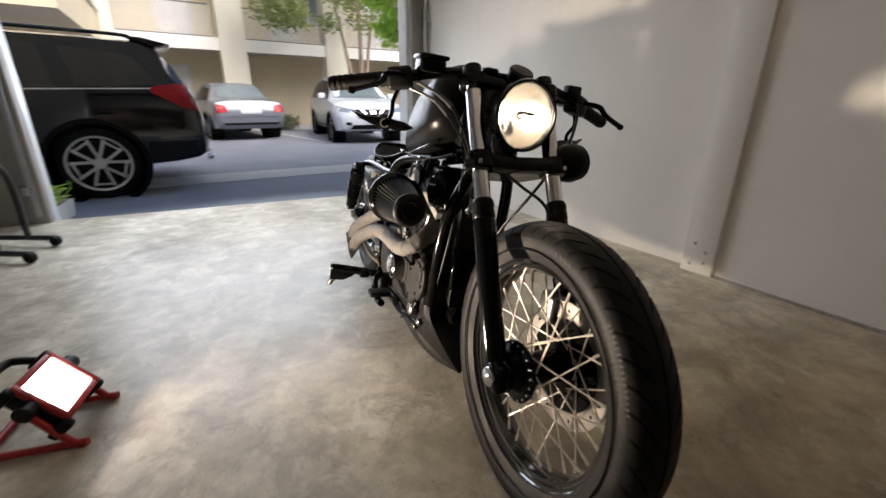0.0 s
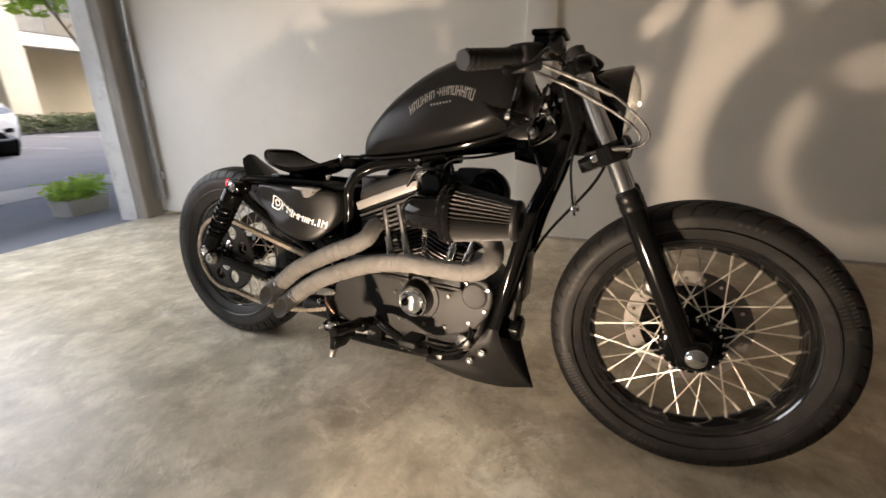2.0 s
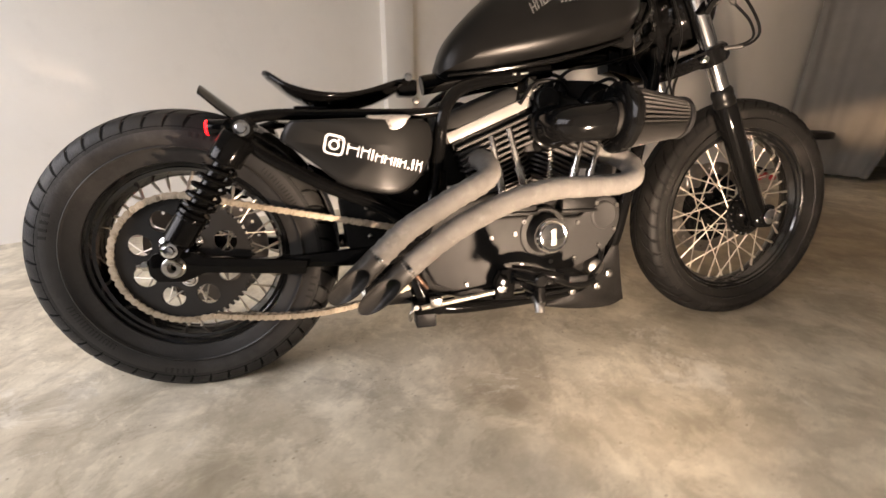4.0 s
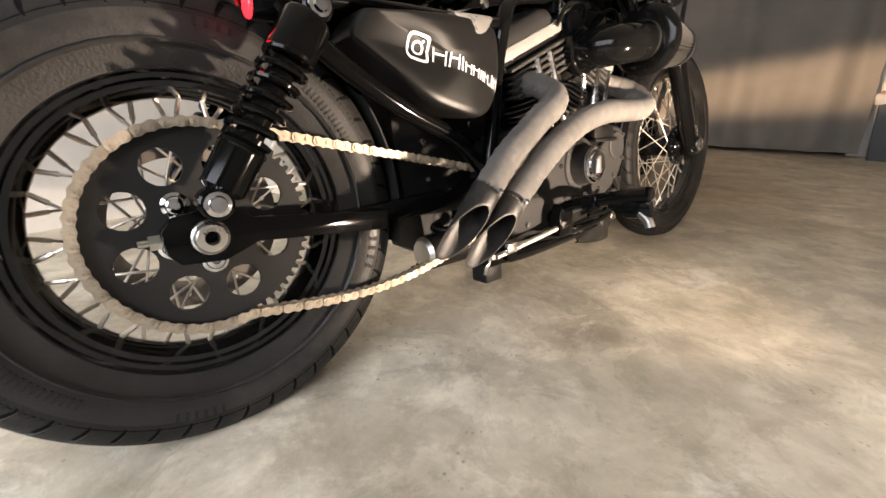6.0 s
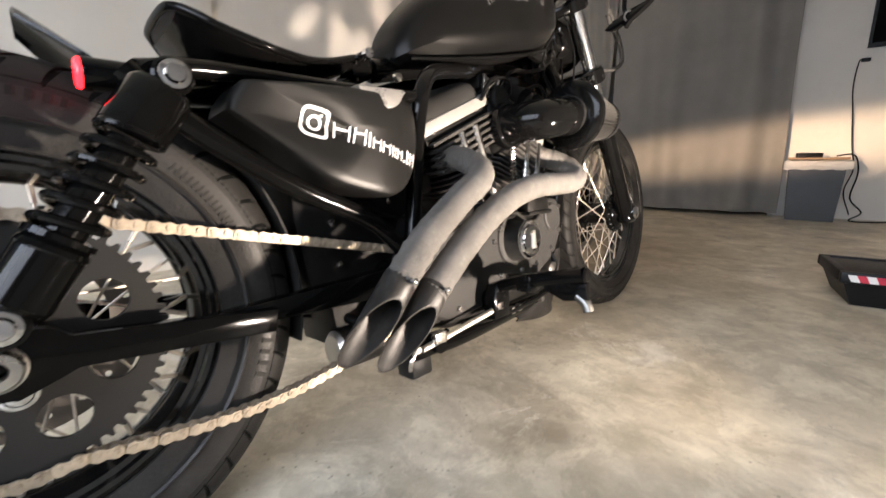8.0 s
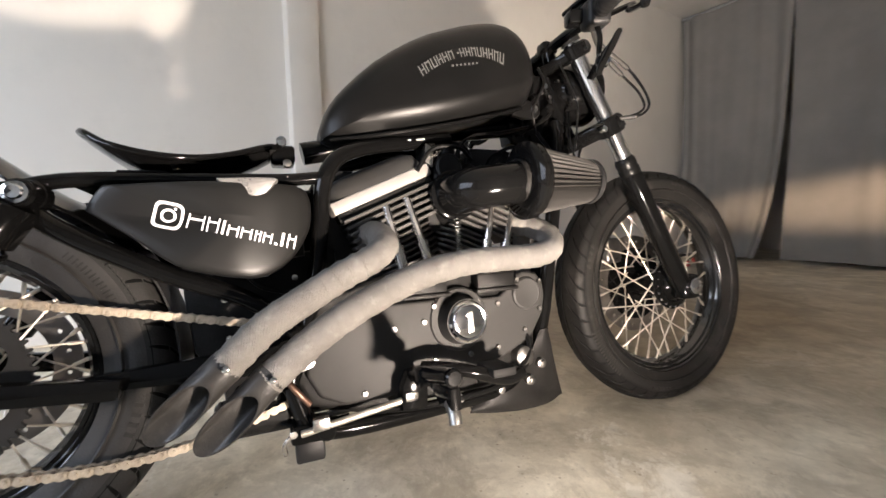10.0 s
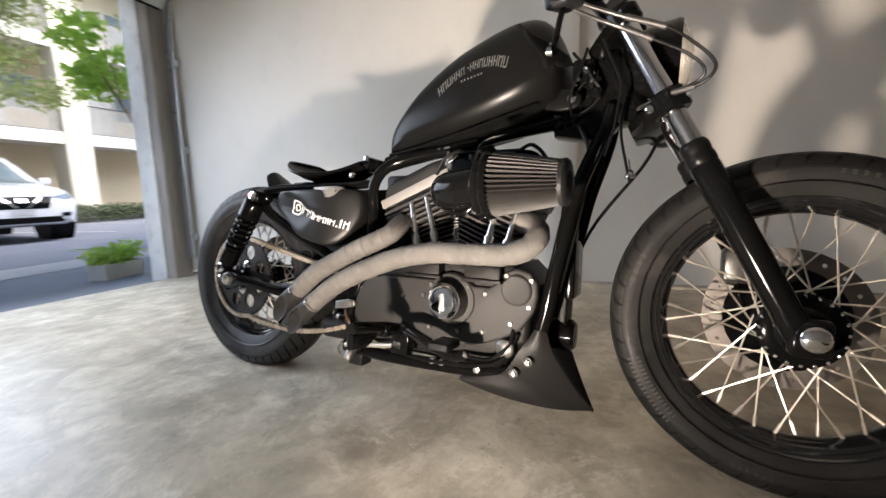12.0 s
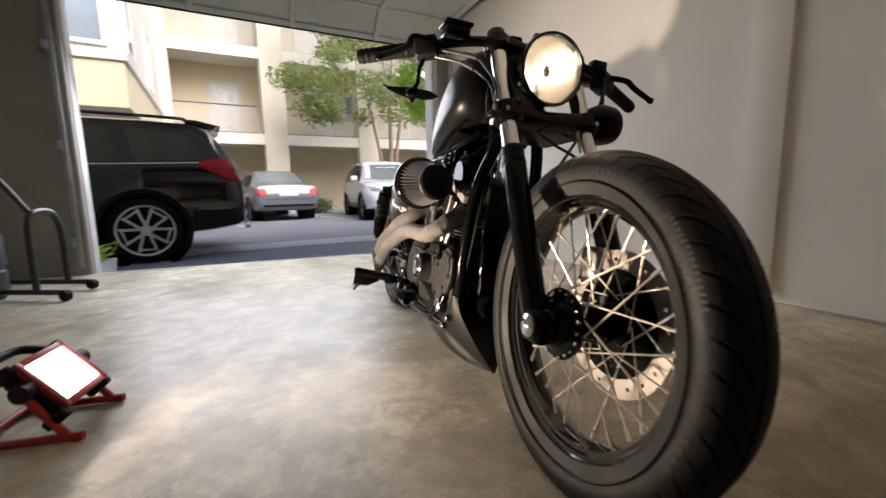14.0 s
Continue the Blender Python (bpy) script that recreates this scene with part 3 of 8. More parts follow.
def tyre_profile(R, w, bead, rim_w):
    h = R - bead
    pts = []
    for s in (-1, 1):
        side = [(s * rim_w * 0.5, bead - 0.006), (s * (rim_w * 0.5 + 0.004), bead + 0.004), (s * (w * 0.485), bead + h * 0.36), (s * w * 0.5, bead + h * 0.52), (s * w * 0.475, bead + h * 0.70),
                (s * w * 0.40, bead + h * 0.86), (s * w * 0.29, R - 0.007), (s * w * 0.15, R - 0.002)]
        pts.append(side)
    return pts[0] + [(0, R)] + list(reversed(pts[1]))


def crown(w, R, h, u):
    """The tread's outline: place across and radius at u, from 0 on the centre to 1 at the shoulder."""
    pts = [(0, R), (w * 0.15, R - 0.002), (w * 0.29, R - 0.007), (w * 0.40, R - h * 0.14), (w * 0.475, R - h * 0.30), (w * 0.494, R - h * 0.40)]
    k = u * (len(pts) - 1)
    i = min(int(k), len(pts) - 2)
    a, b, f = pts[i], pts[i + 1], k - i
    return a[0] + (b[0] - a[0]) * f, a[1] + (b[1] - a[1]) * f


def tread(c, R, w, bead, count):
    vs, fs = [], []
    h, nu, nv = R - bead, 10, 3
    for s in (-1, 1):
        for k in range(count):
            base = len(vs)
            for iu in range(nu + 1):
                u = 0.03 + 0.97 * iu / nu
                y, r = crown(w, R, h, u)
                for iv in range(nv + 1):
                    gap = -0.012 + 0.115 * min(1.0, max(0.0, (u - 0.12) / 0.2)) * (1 - 0.9 * u ** 8)
                    a = math.tau / count * (k + gap + (1 - gap * 2) * iv / nv) + 0.24 * (1 - (1 - u) ** 2) + (0.5 * math.tau / count if s > 0 else 0)
                    lift = 0.0030 - 0.0052 * u ** 10
                    vs.append((c[0] + (r + lift) * math.cos(a), s * y, c[2] + (r + lift) * math.sin(a)))
            for iu in range(nu):
                for iv in range(nv):
                    q = base + iu * (nv + 1) + iv
                    fs.append((q, q + 1, q + nv + 2, q + nv + 1))
            # skirts of the block
            border = [base + iv for iv in range(nv + 1)] + [base + iu * (nv + 1) + nv for iu in range(1, nu + 1)] + [base + nu * (nv + 1) + iv for iv in reversed(range(nv))] + [base + iu * (nv + 1) for iu in reversed(range(1, nu))]
            k0 = len(vs)
            for b in border:
                p = Vector(vs[b])
                o = Vector((c[0], p.y, c[2]))
                vs.append(tuple(p - (p - o).normalized() * 0.005))
            m = len(border)
            fs += [(border[i], k0 + i, k0 + (i + 1) % m, border[(i + 1) % m]) for i in range(m)]
    return vs, fs


def side_marks(c, R, w, bead, words, radius, height):
    """Raised bars on the sidewall, where its lettering stands: (start angle, letters, bar width, height share)."""
    vs, fs = [], []
    h = R - bead
    for start, letters, step, tall in words:
        for k in range(letters):
            if (k * 7 + letters) % 11 == 5:
                continue
            r0, r1 = radius - height * tall / 2, radius + height * tall / 2
            for s, part_of in ((-1, 0.0), (-1, 0.5), (1, 0.0), (1, 0.5)):
                a0 = radians(start + step * (k + part_of))
                a1 = radians(start + step * (k + part_of + 0.2))
                base = len(vs)
                for r in (r0, r1):
                    f = (r - bead) / h
                    y = w * (0.485 + 0.015 * min(1, (f - 0.36) / 0.16) if f < 0.52 else 0.5 - 0.025 * (f - 0.52) / 0.18)
                    for a in (a0, a1):
                        for up in (-0.001, 0.0016):
                            vs.append((c[0] + r * math.cos(a), s * (y + up), c[2] + r * math.sin(a)))
                q = [base + i for i in range(8)]
                fs += [(q[1], q[3], q[7], q[5]), (q[0], q[1], q[5], q[4]), (q[2], q[6], q[7], q[3]), (q[0], q[2], q[3], q[1]), (q[4], q[5], q[7], q[6])]
    return vs, fs


def wheel(name, label, c, R, w, bead, rim_w, hub_r, hub_w, spokes, count, tread_stuff, wall_stuff):
    half = [(0.5, 0.006), (0.475, 0.009), (0.455, 0.003), (0.445, -0.007), (0.40, -0.010), (0.39, -0.016), (0.33, -0.019), (0.315, -0.026), (0.22, -0.030), (0.12, -0.036), (0.0, -0.038)]
    inside = [(0.5, -0.001), (0.34, 0.0), (0.28, -0.010), (0.0, -0.026)]
    rim_profile = [(-rim_w * a, bead + b) for a, b in half] + [(rim_w * a, bead + b) for a, b in reversed(half[:-1])] + [(rim_w * a, bead + b) for a, b in inside] + [(-rim_w * a, bead + b) for a, b in reversed(inside[:-1])]
    rim = part(name, lathe(rim_profile, "y", c, 72, True), RIM_BLACK, bike, label)
    part("tyre", lathe(tyre_profile(R, w, bead, rim_w), "y", c, 80, True), wall_stuff, rim, "dusty black rubber tyre with curved tread grooves")
    # added band under the blocks; its dark colour carries the grooves' shade
    base = [crown(w, R, R - bead, k / 16) for k in range(16)]
    base = [(-y, r + 0.0006) for y, r in reversed(base)] + [(y, r + 0.0006) for y, r in base[1:]]
    part("groove_shade_band", lathe(base + [(y, r - 0.003) for y, r in reversed(base)], "y", c, 80, True), GROOVE_SHADE, rim)
    tagged(part("tread", tread(c, R, w, bead, count), tread_stuff, rim), kind="stuff")
    h = R - bead
    rad = bead + h * 0.5
    words = [(200, 8, 3.6, 1.0), (20, 8, 3.6, 1.0), (155, 2, 7, 0.4), (335, 2, 7, 0.4), (72, 2, 6, 0.3), (252, 3, 5, 0.3)]
    tagged(part("sidewall_lettering", side_marks(c, R, w, bead, words, rad, h * 0.34), MOULDING, rim), kind="stuff")
    part("rim_line", join(*[lathe([(s * (w * 0.487), bead + h * 0.2), (s * (w * 0.487 + 0.003), bead + h * 0.23), (s * w * 0.487, bead + h * 0.26)], "y", c, 64, True) for s in (-1, 1)]), wall_stuff, rim)
    hub = part("hub", lathe([(-hub_w / 2, 0.012), (-hub_w / 2, hub_r), (-hub_w / 2 + 0.006, hub_r), (-hub_w / 2 + 0.012, hub_r * 0.62), (hub_w / 2 - 0.012, hub_r * 0.62), (hub_w / 2 - 0.006, hub_r), (hub_w / 2, hub_r), (hub_w / 2, 0.012)], "y", c, 36), GLOSS, rim)
    # crossed spokes: four kinds, each repeated round the wheel; a thicker nipple at the rim
    rr = bead - 0.036
    groups = spokes // 4
    for kind in range(4):
        s = -1 if kind < 2 else 1
        cross = radians(62) * (1 if kind % 2 else -1)
        a = math.tau / spokes * (kind + 0.5)
        y0 = s * (hub_w / 2 - (0.001 if kind % 2 else 0.006))
        p0 = Vector((c[0] + hub_r * 0.9 * math.cos(a + cross), y0, c[2] + hub_r * 0.9 * math.sin(a + cross)))
        p1 = Vector((c[0] + rr * math.cos(a), s * 0.006, c[2] + rr * math.sin(a)))
        d = (p1 - p0).normalized()
        geo = join(tube([p0, p1], 0.0019, 6, 1), tube([p1 - d * 0.024, p1 + d * 0.002], 0.0034, 6, 1))
        me = mesh_of("spoke", geo, SPOKE_STEEL)
        for k in range(groups):
            again("spoke", me, rim, turn_y(c, math.tau * k / groups))
    return rim, hub


FC, RC = Vector((1.510, 0, 0.333)), Vector((0.011, 0, 0.305))
front, fhub = wheel("front_wheel", "black spoked front wheel with a tall dusty tyre", FC, 0.3265, 0.106, 0.2515, 0.080, 0.060, 0.118, 40, 46, RUBBER, SIDEWALL)
rear, rhub = wheel("rear_wheel", "black spoked rear wheel with a fat dusty tyre", RC, 0.3165, 0.132, 0.2150, 0.098, 0.055, 0.120, 40, 46, DUSTY_RUBBER, DUSTY_SIDEWALL)

# front hub: dished cap with a ring of rivets, on the right; the disc and caliper on the left
cap = part("hub_cap", lathe([(-0.055, 0.066), (-0.062, 0.068), (-0.068, 0.060), (-0.070, 0.045), (-0.084, 0.034), (-0.088, 0.018)], "y", FC, 36), GLOSS, front)
rivet = mesh_of("rivet", lathe([(-0.066, 0.0038), (-0.0695, 0.003), (-0.071, 0.0)], "y", (FC.x + 0.0625, 0, FC.z), 8), CHROME)
for k in range(20):
    again("rivet", rivet, cap, turn_y(FC, math.tau * k / 20))


def drilled_disc(c, y, r0, r1, holes, thick=0.005):
    """A flat ring with rows of holes: cells round each hole, so that the holes go through."""
    vs, fs, sub = [], [], 16
    bm = bmesh.new()
    for k in range(holes):
        a0, a1 = math.tau * k / holes, math.tau * (k + 1) / holes
        am = (a0 + a1) / 2
        hr = r0 + (r1 - r0) * 0.55
        hole = [(hr * math.cos(am) + 0.0042 * math.cos(t), hr * math.sin(am) + 0.0042 * math.sin(t)) for t in [am + math.tau * i / sub for i in range(sub)]]
        outer = []
        for i in range(sub):
            t = am + math.tau * i / sub
            dx, dz = math.cos(t), math.sin(t)
            # cell corner mapping in polar shape
            rad = dx * math.cos(am) + dz * math.sin(am)
            tan = -dx * math.sin(am) + dz * math.cos(am)
            m = max(abs(rad), abs(tan))
            rad, tan = rad / m, tan / m
            r = hr + (r1 - hr) * rad if rad > 0 else hr + (hr - r0) * rad
            a = am + (a1 - am) * tan
            outer.append((r * math.cos(a), r * math.sin(a)))
        hv = [bm.verts.new((c[0] + p[0], y, c[2] + p[1])) for p in hole]
        ov = [bm.verts.new((c[0] + p[0], y, c[2] + p[1])) for p in outer]
        for i in range(sub):
            j = (i + 1) % sub
            bm.faces.new((hv[i], hv[j], ov[j], ov[i]))
    bmesh.ops.remove_doubles(bm, verts=bm.verts[:], dist=0.0002)
    bmesh.ops.recalc_face_normals(bm, faces=bm.faces[:])
    bmesh.ops.solidify(bm, geom=bm.faces[:], thickness=thick)
    return from_bm(bm)


def round_plate(c, y, r, holes, hole_at, hole_r, bore, thick, wave=0.0, teeth=0):
    """A plate with round windows in it."""
    bm = bmesh.new()
    sub = 16
    for k in range(holes):
        a0, a1 = math.tau * k / holes, math.tau * (k + 1) / holes
        am = (a0 + a1) / 2
        ho, inn, out, rim = [], [], [], []
        for i in range(sub):
            t = am + math.tau * i / sub
            ho.append((hole_at * math.cos(am) + hole_r * math.cos(t), hole_at * math.sin(am) + hole_r * math.sin(t)))
            rad = math.cos(t - am)
            tan = math.sin(t - am)
            m = max(abs(rad), abs(tan))
            rad, tan = rad / m, tan / m
            rr = hole_at + (r - hole_at) * rad if rad > 0 else hole_at + (hole_at - bore) * rad
            aa = am + (a1 - am) * tan
            out.append((rr * math.cos(aa), rr * math.sin(aa)))
        hv = [bm.verts.new((c[0] + p[0], y, c[2] + p[1])) for p in ho]
        ov = [bm.verts.new((c[0] + p[0], y, c[2] + p[1])) for p in out]
        for i in range(sub):
            j = (i + 1) % sub
            bm.faces.new((hv[i], hv[j], ov[j], ov[i]))
    bmesh.ops.remove_doubles(bm, verts=bm.verts[:], dist=0.0002)
    bmesh.ops.recalc_face_normals(bm, faces=bm.faces[:])
    bmesh.ops.solidify(bm, geom=bm.faces[:], thickness=thick)
    return from_bm(bm)


part("brake_disc", drilled_disc(FC, 0.072, 0.104, 0.146, 20), DISC, front, "drilled steel brake disc")
part("disc_carrier", join(lathe([(0.058, 0.05), (0.066, 0.06), (0.070, 0.108), (0.064, 0.108)], "y", FC, 30)), GLOSS, front)
part("rear_brake_disc", drilled_disc(RC, 0.078, 0.10, 0.142, 20), DISC, rear, "drilled steel brake disc")

# ---- fork, clamps, lamp and bars, turned a little with the steering ----
RAKE = radians(27.5)
AHEAD = Vector((math.cos(RAKE), 0, math.sin(RAKE)))


def on_fork(z, y=0.0, ahead=0.0):
    return Vector((1.322 + (0.667 - z) * 0.5206, y, z)) + AHEAD * ahead


fork = part("fork", tube([on_fork(0.735, 0.0, -0.035), on_fork(0.94, 0.0, -0.035)], 0.016, 16, 1), GLOSS, bike, "telescopic fork with chrome tubes and black sliders")
for s in (-1, 1):
    y = s * 0.103
    part("fork_tube", tube([on_fork(0.60, y), on_fork(0.955, y)], 0.0200, 24, 1), FORK_CHROME, fork, "chrome fork tube")
    axis_line = [on_fork(0.66, y), on_fork(0.33, y)]
    L = (axis_line[0] - axis_line[1]).length
    m = Matrix.Translation(axis_line[1]) @ Matrix.Rotation(-RAKE, 4, "Y")
    slider = lathe([(-0.022, 0.016), (-0.018, 0.024), (0.03, 0.0265), (0.05, 0.0255), (L - 0.10, 0.0262), (L - 0.04, 0.0262), (L - 0.03, 0.024)], "z", (0, 0, 0), 24)
    part("slider", moved(slider, m), GLOSS, fork, "gloss black fork slider")
    boot = lathe([(L - 0.036, 0.0235), (L - 0.032, 0.0262), (L - 0.018, 0.0262), (L - 0.014, 0.0245), (L - 0.006, 0.0258), (L + 0.004, 0.0258), (L + 0.012, 0.0225), (L + 0.014, 0.020)], "z", (0, 0, 0), 24)
    part("dust_boot", moved(boot, m), CABLE, fork)
    part("axle_lug", join(box(FC.x - 0.032, FC.x + 0.030, y - 0.023, y + 0.023, FC.z - 0.036, FC.z + 0.03, 0.012, 3), disc("y", (FC.x, y, FC.z), 0.026, -0.026, 0.026, 24, 0.003)), GLOSS, fork)
    part("axle_cap", lathe([(s * 0.0, 0.012), (s * 0.012, 0.0215), (s * 0.030, 0.0215), (s * 0.034, 0.017), (s * 0.036, 0.0)], "y", (FC.x + 0.003, y, FC.z - 0.002), 24), CHROME, fork, "chrome axle cap")
    part("clamp_bolt", disc("x", on_fork(0.745, y * 1.14, 0.026), 0.006, -0.004, 0.008, 8, 0.001), CHROME, fork)
part("axle", tube([(FC.x, -0.125, FC.z), (FC.x, 0.125, FC.z)], 0.012, 16, 1), STEEL, fork)


def clamp(z, width, deep, tall, back):
    geo = []
    m = Matrix.Translation(on_fork(z)) @ Matrix.Rotation(-RAKE, 4, "Y")
    geo.append(moved(prism([(-0.03 - back, -0.045), (-0.03 - back, 0.045), (-0.028, width - 0.03), (0.0, width), (0.026, width - 0.012), (0.03, width - 0.05), (0.016, 0), (0.03, -width + 0.05), (0.026, -width + 0.012), (0.0, -width), (-0.028, -width + 0.03)], -tall / 2, tall / 2, 0.006, 2, "xy"), m))
    for s in (-1, 1):
        geo.append(moved(disc("z", (0, s * 0.103, 0), 0.034, -tall / 2 - 0.004, tall / 2 + 0.004, 24, 0.004), m))
    return join(*geo)


part("lower_clamp", clamp(0.750, 0.142, 0.05, 0.036, 0.05), GLOSS, fork, "black lower fork clamp")
part("upper_clamp", clamp(0.925, 0.142, 0.05, 0.026, 0.05), GLOSS, fork, "black upper fork clamp")
for s in (-1, 1):
    part("tube_cap", moved(lathe([(0.0, 0.024), (0.018, 0.023), (0.024, 0.014), (0.026, 0)], "z", (0, 0, 0), 18), Matrix.Translation(on_fork(0.945, s * 0.103)) @ Matrix.Rotation(-RAKE, 4, "Y")), BLACK_PLASTIC, fork)

# headlamp: bucket, reflector, bulb, curved lens
HL = Matrix.Translation((1.230, -0.004, 0.866)) @ Matrix.Rotation(radians(1.5), 4, "Y")
lampset = part("headlamp", moved(lathe([(-0.055, 0.0), (-0.054, 0.022), (-0.04, 0.047), (-0.01, 0.070), (0.03, 0.079), (0.048, 0.081), (0.056, 0.083), (0.064, 0.081), (0.064, 0.0755), (0.050, 0.074), (0.03, 0.071), (-0.006, 0.062), (-0.034, 0.04), (-0.045, 0.0)], "x", (0, 0, 0), 40, True), HL), GLOSS, bike, "round black headlamp, lit")
part("reflector", moved(lathe([(-0.032, 0.014), (-0.022, 0.036), (-0.002, 0.054), (0.020, 0.064), (0.047, 0.0722), (0.047, 0.0729), (0.019, 0.0652), (-0.003, 0.0552), (-0.0235, 0.0368), (-0.034, 0.014)], "x", (0, 0, 0), 48, True), HL), REFLECTOR, lampset, "bright dished reflector")
part("bulb", moved(lathe([(-0.03, 0.012), (0.0, 0.009), (0.012, 0.008), (0.018, 0.0)], "x", (0, 0, 0), 16), HL), BULB, lampset)
part("bulb_shield", moved(lathe([(0.022, 0.0), (0.024, 0.011), (0.03, 0.011), (0.034, 0.0)], "x", (0, 0, 0), 16), HL), CAST, lampset)
part("beam_shade", moved(box(0.056, 0.058, -0.022, 0.022, 0.0011, 0.010, 0.0), HL), CAST, lampset)
lens = part("lens", moved(lathe([(0.056, 0.0752), (0.066, 0.072), (0.076, 0.060), (0.084, 0.040), (0.088, 0.018), (0.089, 0.0), (0.086, 0.0), (0.085, 0.018), (0.081, 0.039), (0.073, 0.059), (0.064, 0.070), (0.055, 0.0735)], "x", (0, 0, 0), 40, True), HL), LENS, lampset, "curved clear glass lens")
lens.visible_shadow = False
part("bracket", join(tube([(1.215, 0, 0.79), (1.215, 0, 0.755)], 0.014, 12, 1), box(1.17, 1.22, -0.035, 0.035, 0.74, 0.775, 0.006)), GLOSS, lampset)

# bars, grips, levers, switch boxes, brake reservoir
bars = part("handlebar", tube([(1.045, -0.405, 0.886), (1.075, -0.33, 0.902), (1.118, -0.235, 0.926), (1.142, -0.14, 0.946), (1.150, -0.05, 0.951), (1.152, 0.05, 0.951), (1.150, 0.14, 0.946), (1.134, 0.235, 0.926), (1.10, 0.33, 0.902), (1.075, 0.405, 0.886)], 0.0125, 14, 5), GLOSS, bike, "flat black drag handlebar")
for s in (-1, 1):
    e = Vector((1.045, -0.405, 0.886)) if s < 0 else Vector((1.075, 0.405, 0.886))
    i = Vector((1.095, -0.285, 0.913)) if s < 0 else Vector((1.117, 0.285, 0.913))
    d = (i - e).normalized()
    part("grip", tube([e - d * 0.004, e + d * 0.03, e + d * 0.09, i], lambda u: 0.0175 + 0.0012 * math.sin(u * 60), 16, 8), GRIP, bars, "black rubber grip")
    part("bar_end", tube([e - d * 0.012, e - d * 0.003], 0.0165, 14, 1), BLACK_PLASTIC, bars)
    c0 = i + d * 0.028
    box_m = Matrix.Translation(c0) @ d.to_track_quat("X", "Z").to_matrix().to_4x4()
    part("switch_box", moved(box(-0.03, 0.03, -0.023, 0.023, -0.028, 0.024, 0.009, 3), box_m), BLACK_PLASTIC, bars)
    p0 = c0 + Vector((0.036, 0, 0.004))
    tip = e + Vector((0.062 if s < 0 else 0.120, s * -0.03, -0.012))
    part("lever", tube([p0, p0 + Vector((0.012, s * 0.045, -0.004)), (p0 + tip) / 2 + Vector((0.012, 0, 0)), tip], 0.0085, 10, 6, True, 0.62), GLOSS, bars, "black brake lever" if s < 0 else "black clutch lever")
    part("lever_ball", lathe([(-0.009, 0), (-0.007, 0.007), (0, 0.0095), (0.007, 0.007), (0.009, 0)], "z", tip, 12), GLOSS, bars)
    part("perch", moved(box(-0.022, 0.022, -0.01, 0.05, -0.013, 0.015, 0.006), Matrix.Translation(i + d * 0.055) @ d.to_track_quat("X", "Z").to_matrix().to_4x4() @ pose(0, 0, 0, 0, 0, 180 if s > 0 else 0)), GLOSS, bars)
    part("riser", tube([(1.158, s * 0.045, 0.915), (1.152, s * 0.045, 0.95)], 0.017, 14, 1), GLOSS, bars)
    part("riser_cap", box(1.130, 1.172, s * 0.045 - 0.018, s * 0.045 + 0.018, 0.942, 0.970, 0.007), GLOSS, bars)
    # blade mirror hung under the bar
    blade = [(0.372, 0.020), (0.345, 0.013), (0.318, 0.013), (0.290, 0.014), (0.262, 0.010), (0.240, 0.008), (0.216, -0.004), (0.236, -0.013), (0.256, -0.016), (0.276, -0.012), (0.286, -0.026), (0.298, -0.013), (0.322, -0.006), (0.348, 0.004)]
    mir = part("mirror", moved(prism([(s * y, z) for y, z in blade], -0.006, 0.006, 0.003, 2, "yz"), Matrix.Translation((1.108, s * 0.24, 0.808)) @ Matrix.Rotation(radians(24 * s), 4, "Z") @ Matrix.Rotation(radians(14), 4, "Y") @ Matrix.Translation((0, -s * 0.24, 0))), GLOSS, bars, "small black blade-shaped mirror under the bar")
    part("stem", tube([c0 + Vector((0, 0, -0.02)), c0 + Vector((-0.004, s * 0.012, -0.055)), (1.096, s * 0.272, 0.832), (1.090, s * 0.284, 0.810)], 0.0055, 10, 5), GLOSS, mir)
    part("mount_ring", lathe([(-0.008, 0.008), (-0.008, 0.012), (0.008, 0.012), (0.008, 0.008)], "x", (1.088, s * 0.288, 0.808), 18, True), CHROME, mir)
part("brake_reservoir", join(box(1.108, 1.166, -0.228, -0.165, 0.936, 0.968, 0.008), box(1.104, 1.170, -0.232, -0.161, 0.966, 0.976, 0.004)), GLOSS, bars, "black brake fluid reservoir")
part("gauge_pod", join(moved(lathe([(-0.02, 0.0), (-0.018, 0.028), (0.014, 0.032), (0.02, 0.028), (0.02, 0)], "z", (0, 0, 0), 24), pose(1.19, 0.02, 0.955, 0, 30, 0))), BLACK_PLASTIC, bars)
part("clutch_switch", box(1.13, 1.16, 0.20, 0.245, 0.936, 0.965, 0.006), BLACK_PLASTIC, bars)

# rounded black pod on the left of the lower clamp
pod = part("horn_pod", join(moved(lathe([(-0.055, 0.0), (-0.05, 0.03), (-0.03, 0.05), (0.0, 0.058), (0.035, 0.054), (0.048, 0.04), (0.052, 0.0)], "y", (0, 0, 0), 28), Matrix.Translation((1.268, 0.158, 0.765)) @ pose(0, 0, 0, 8, 0, 12) @ Matrix.Scale(0.86, 4)), tube([(1.265, 0.10, 0.76), (1.268, 0.14, 0.765)], 0.012, 10, 1)), SATIN, bike, "rounded black pod beside the fork")

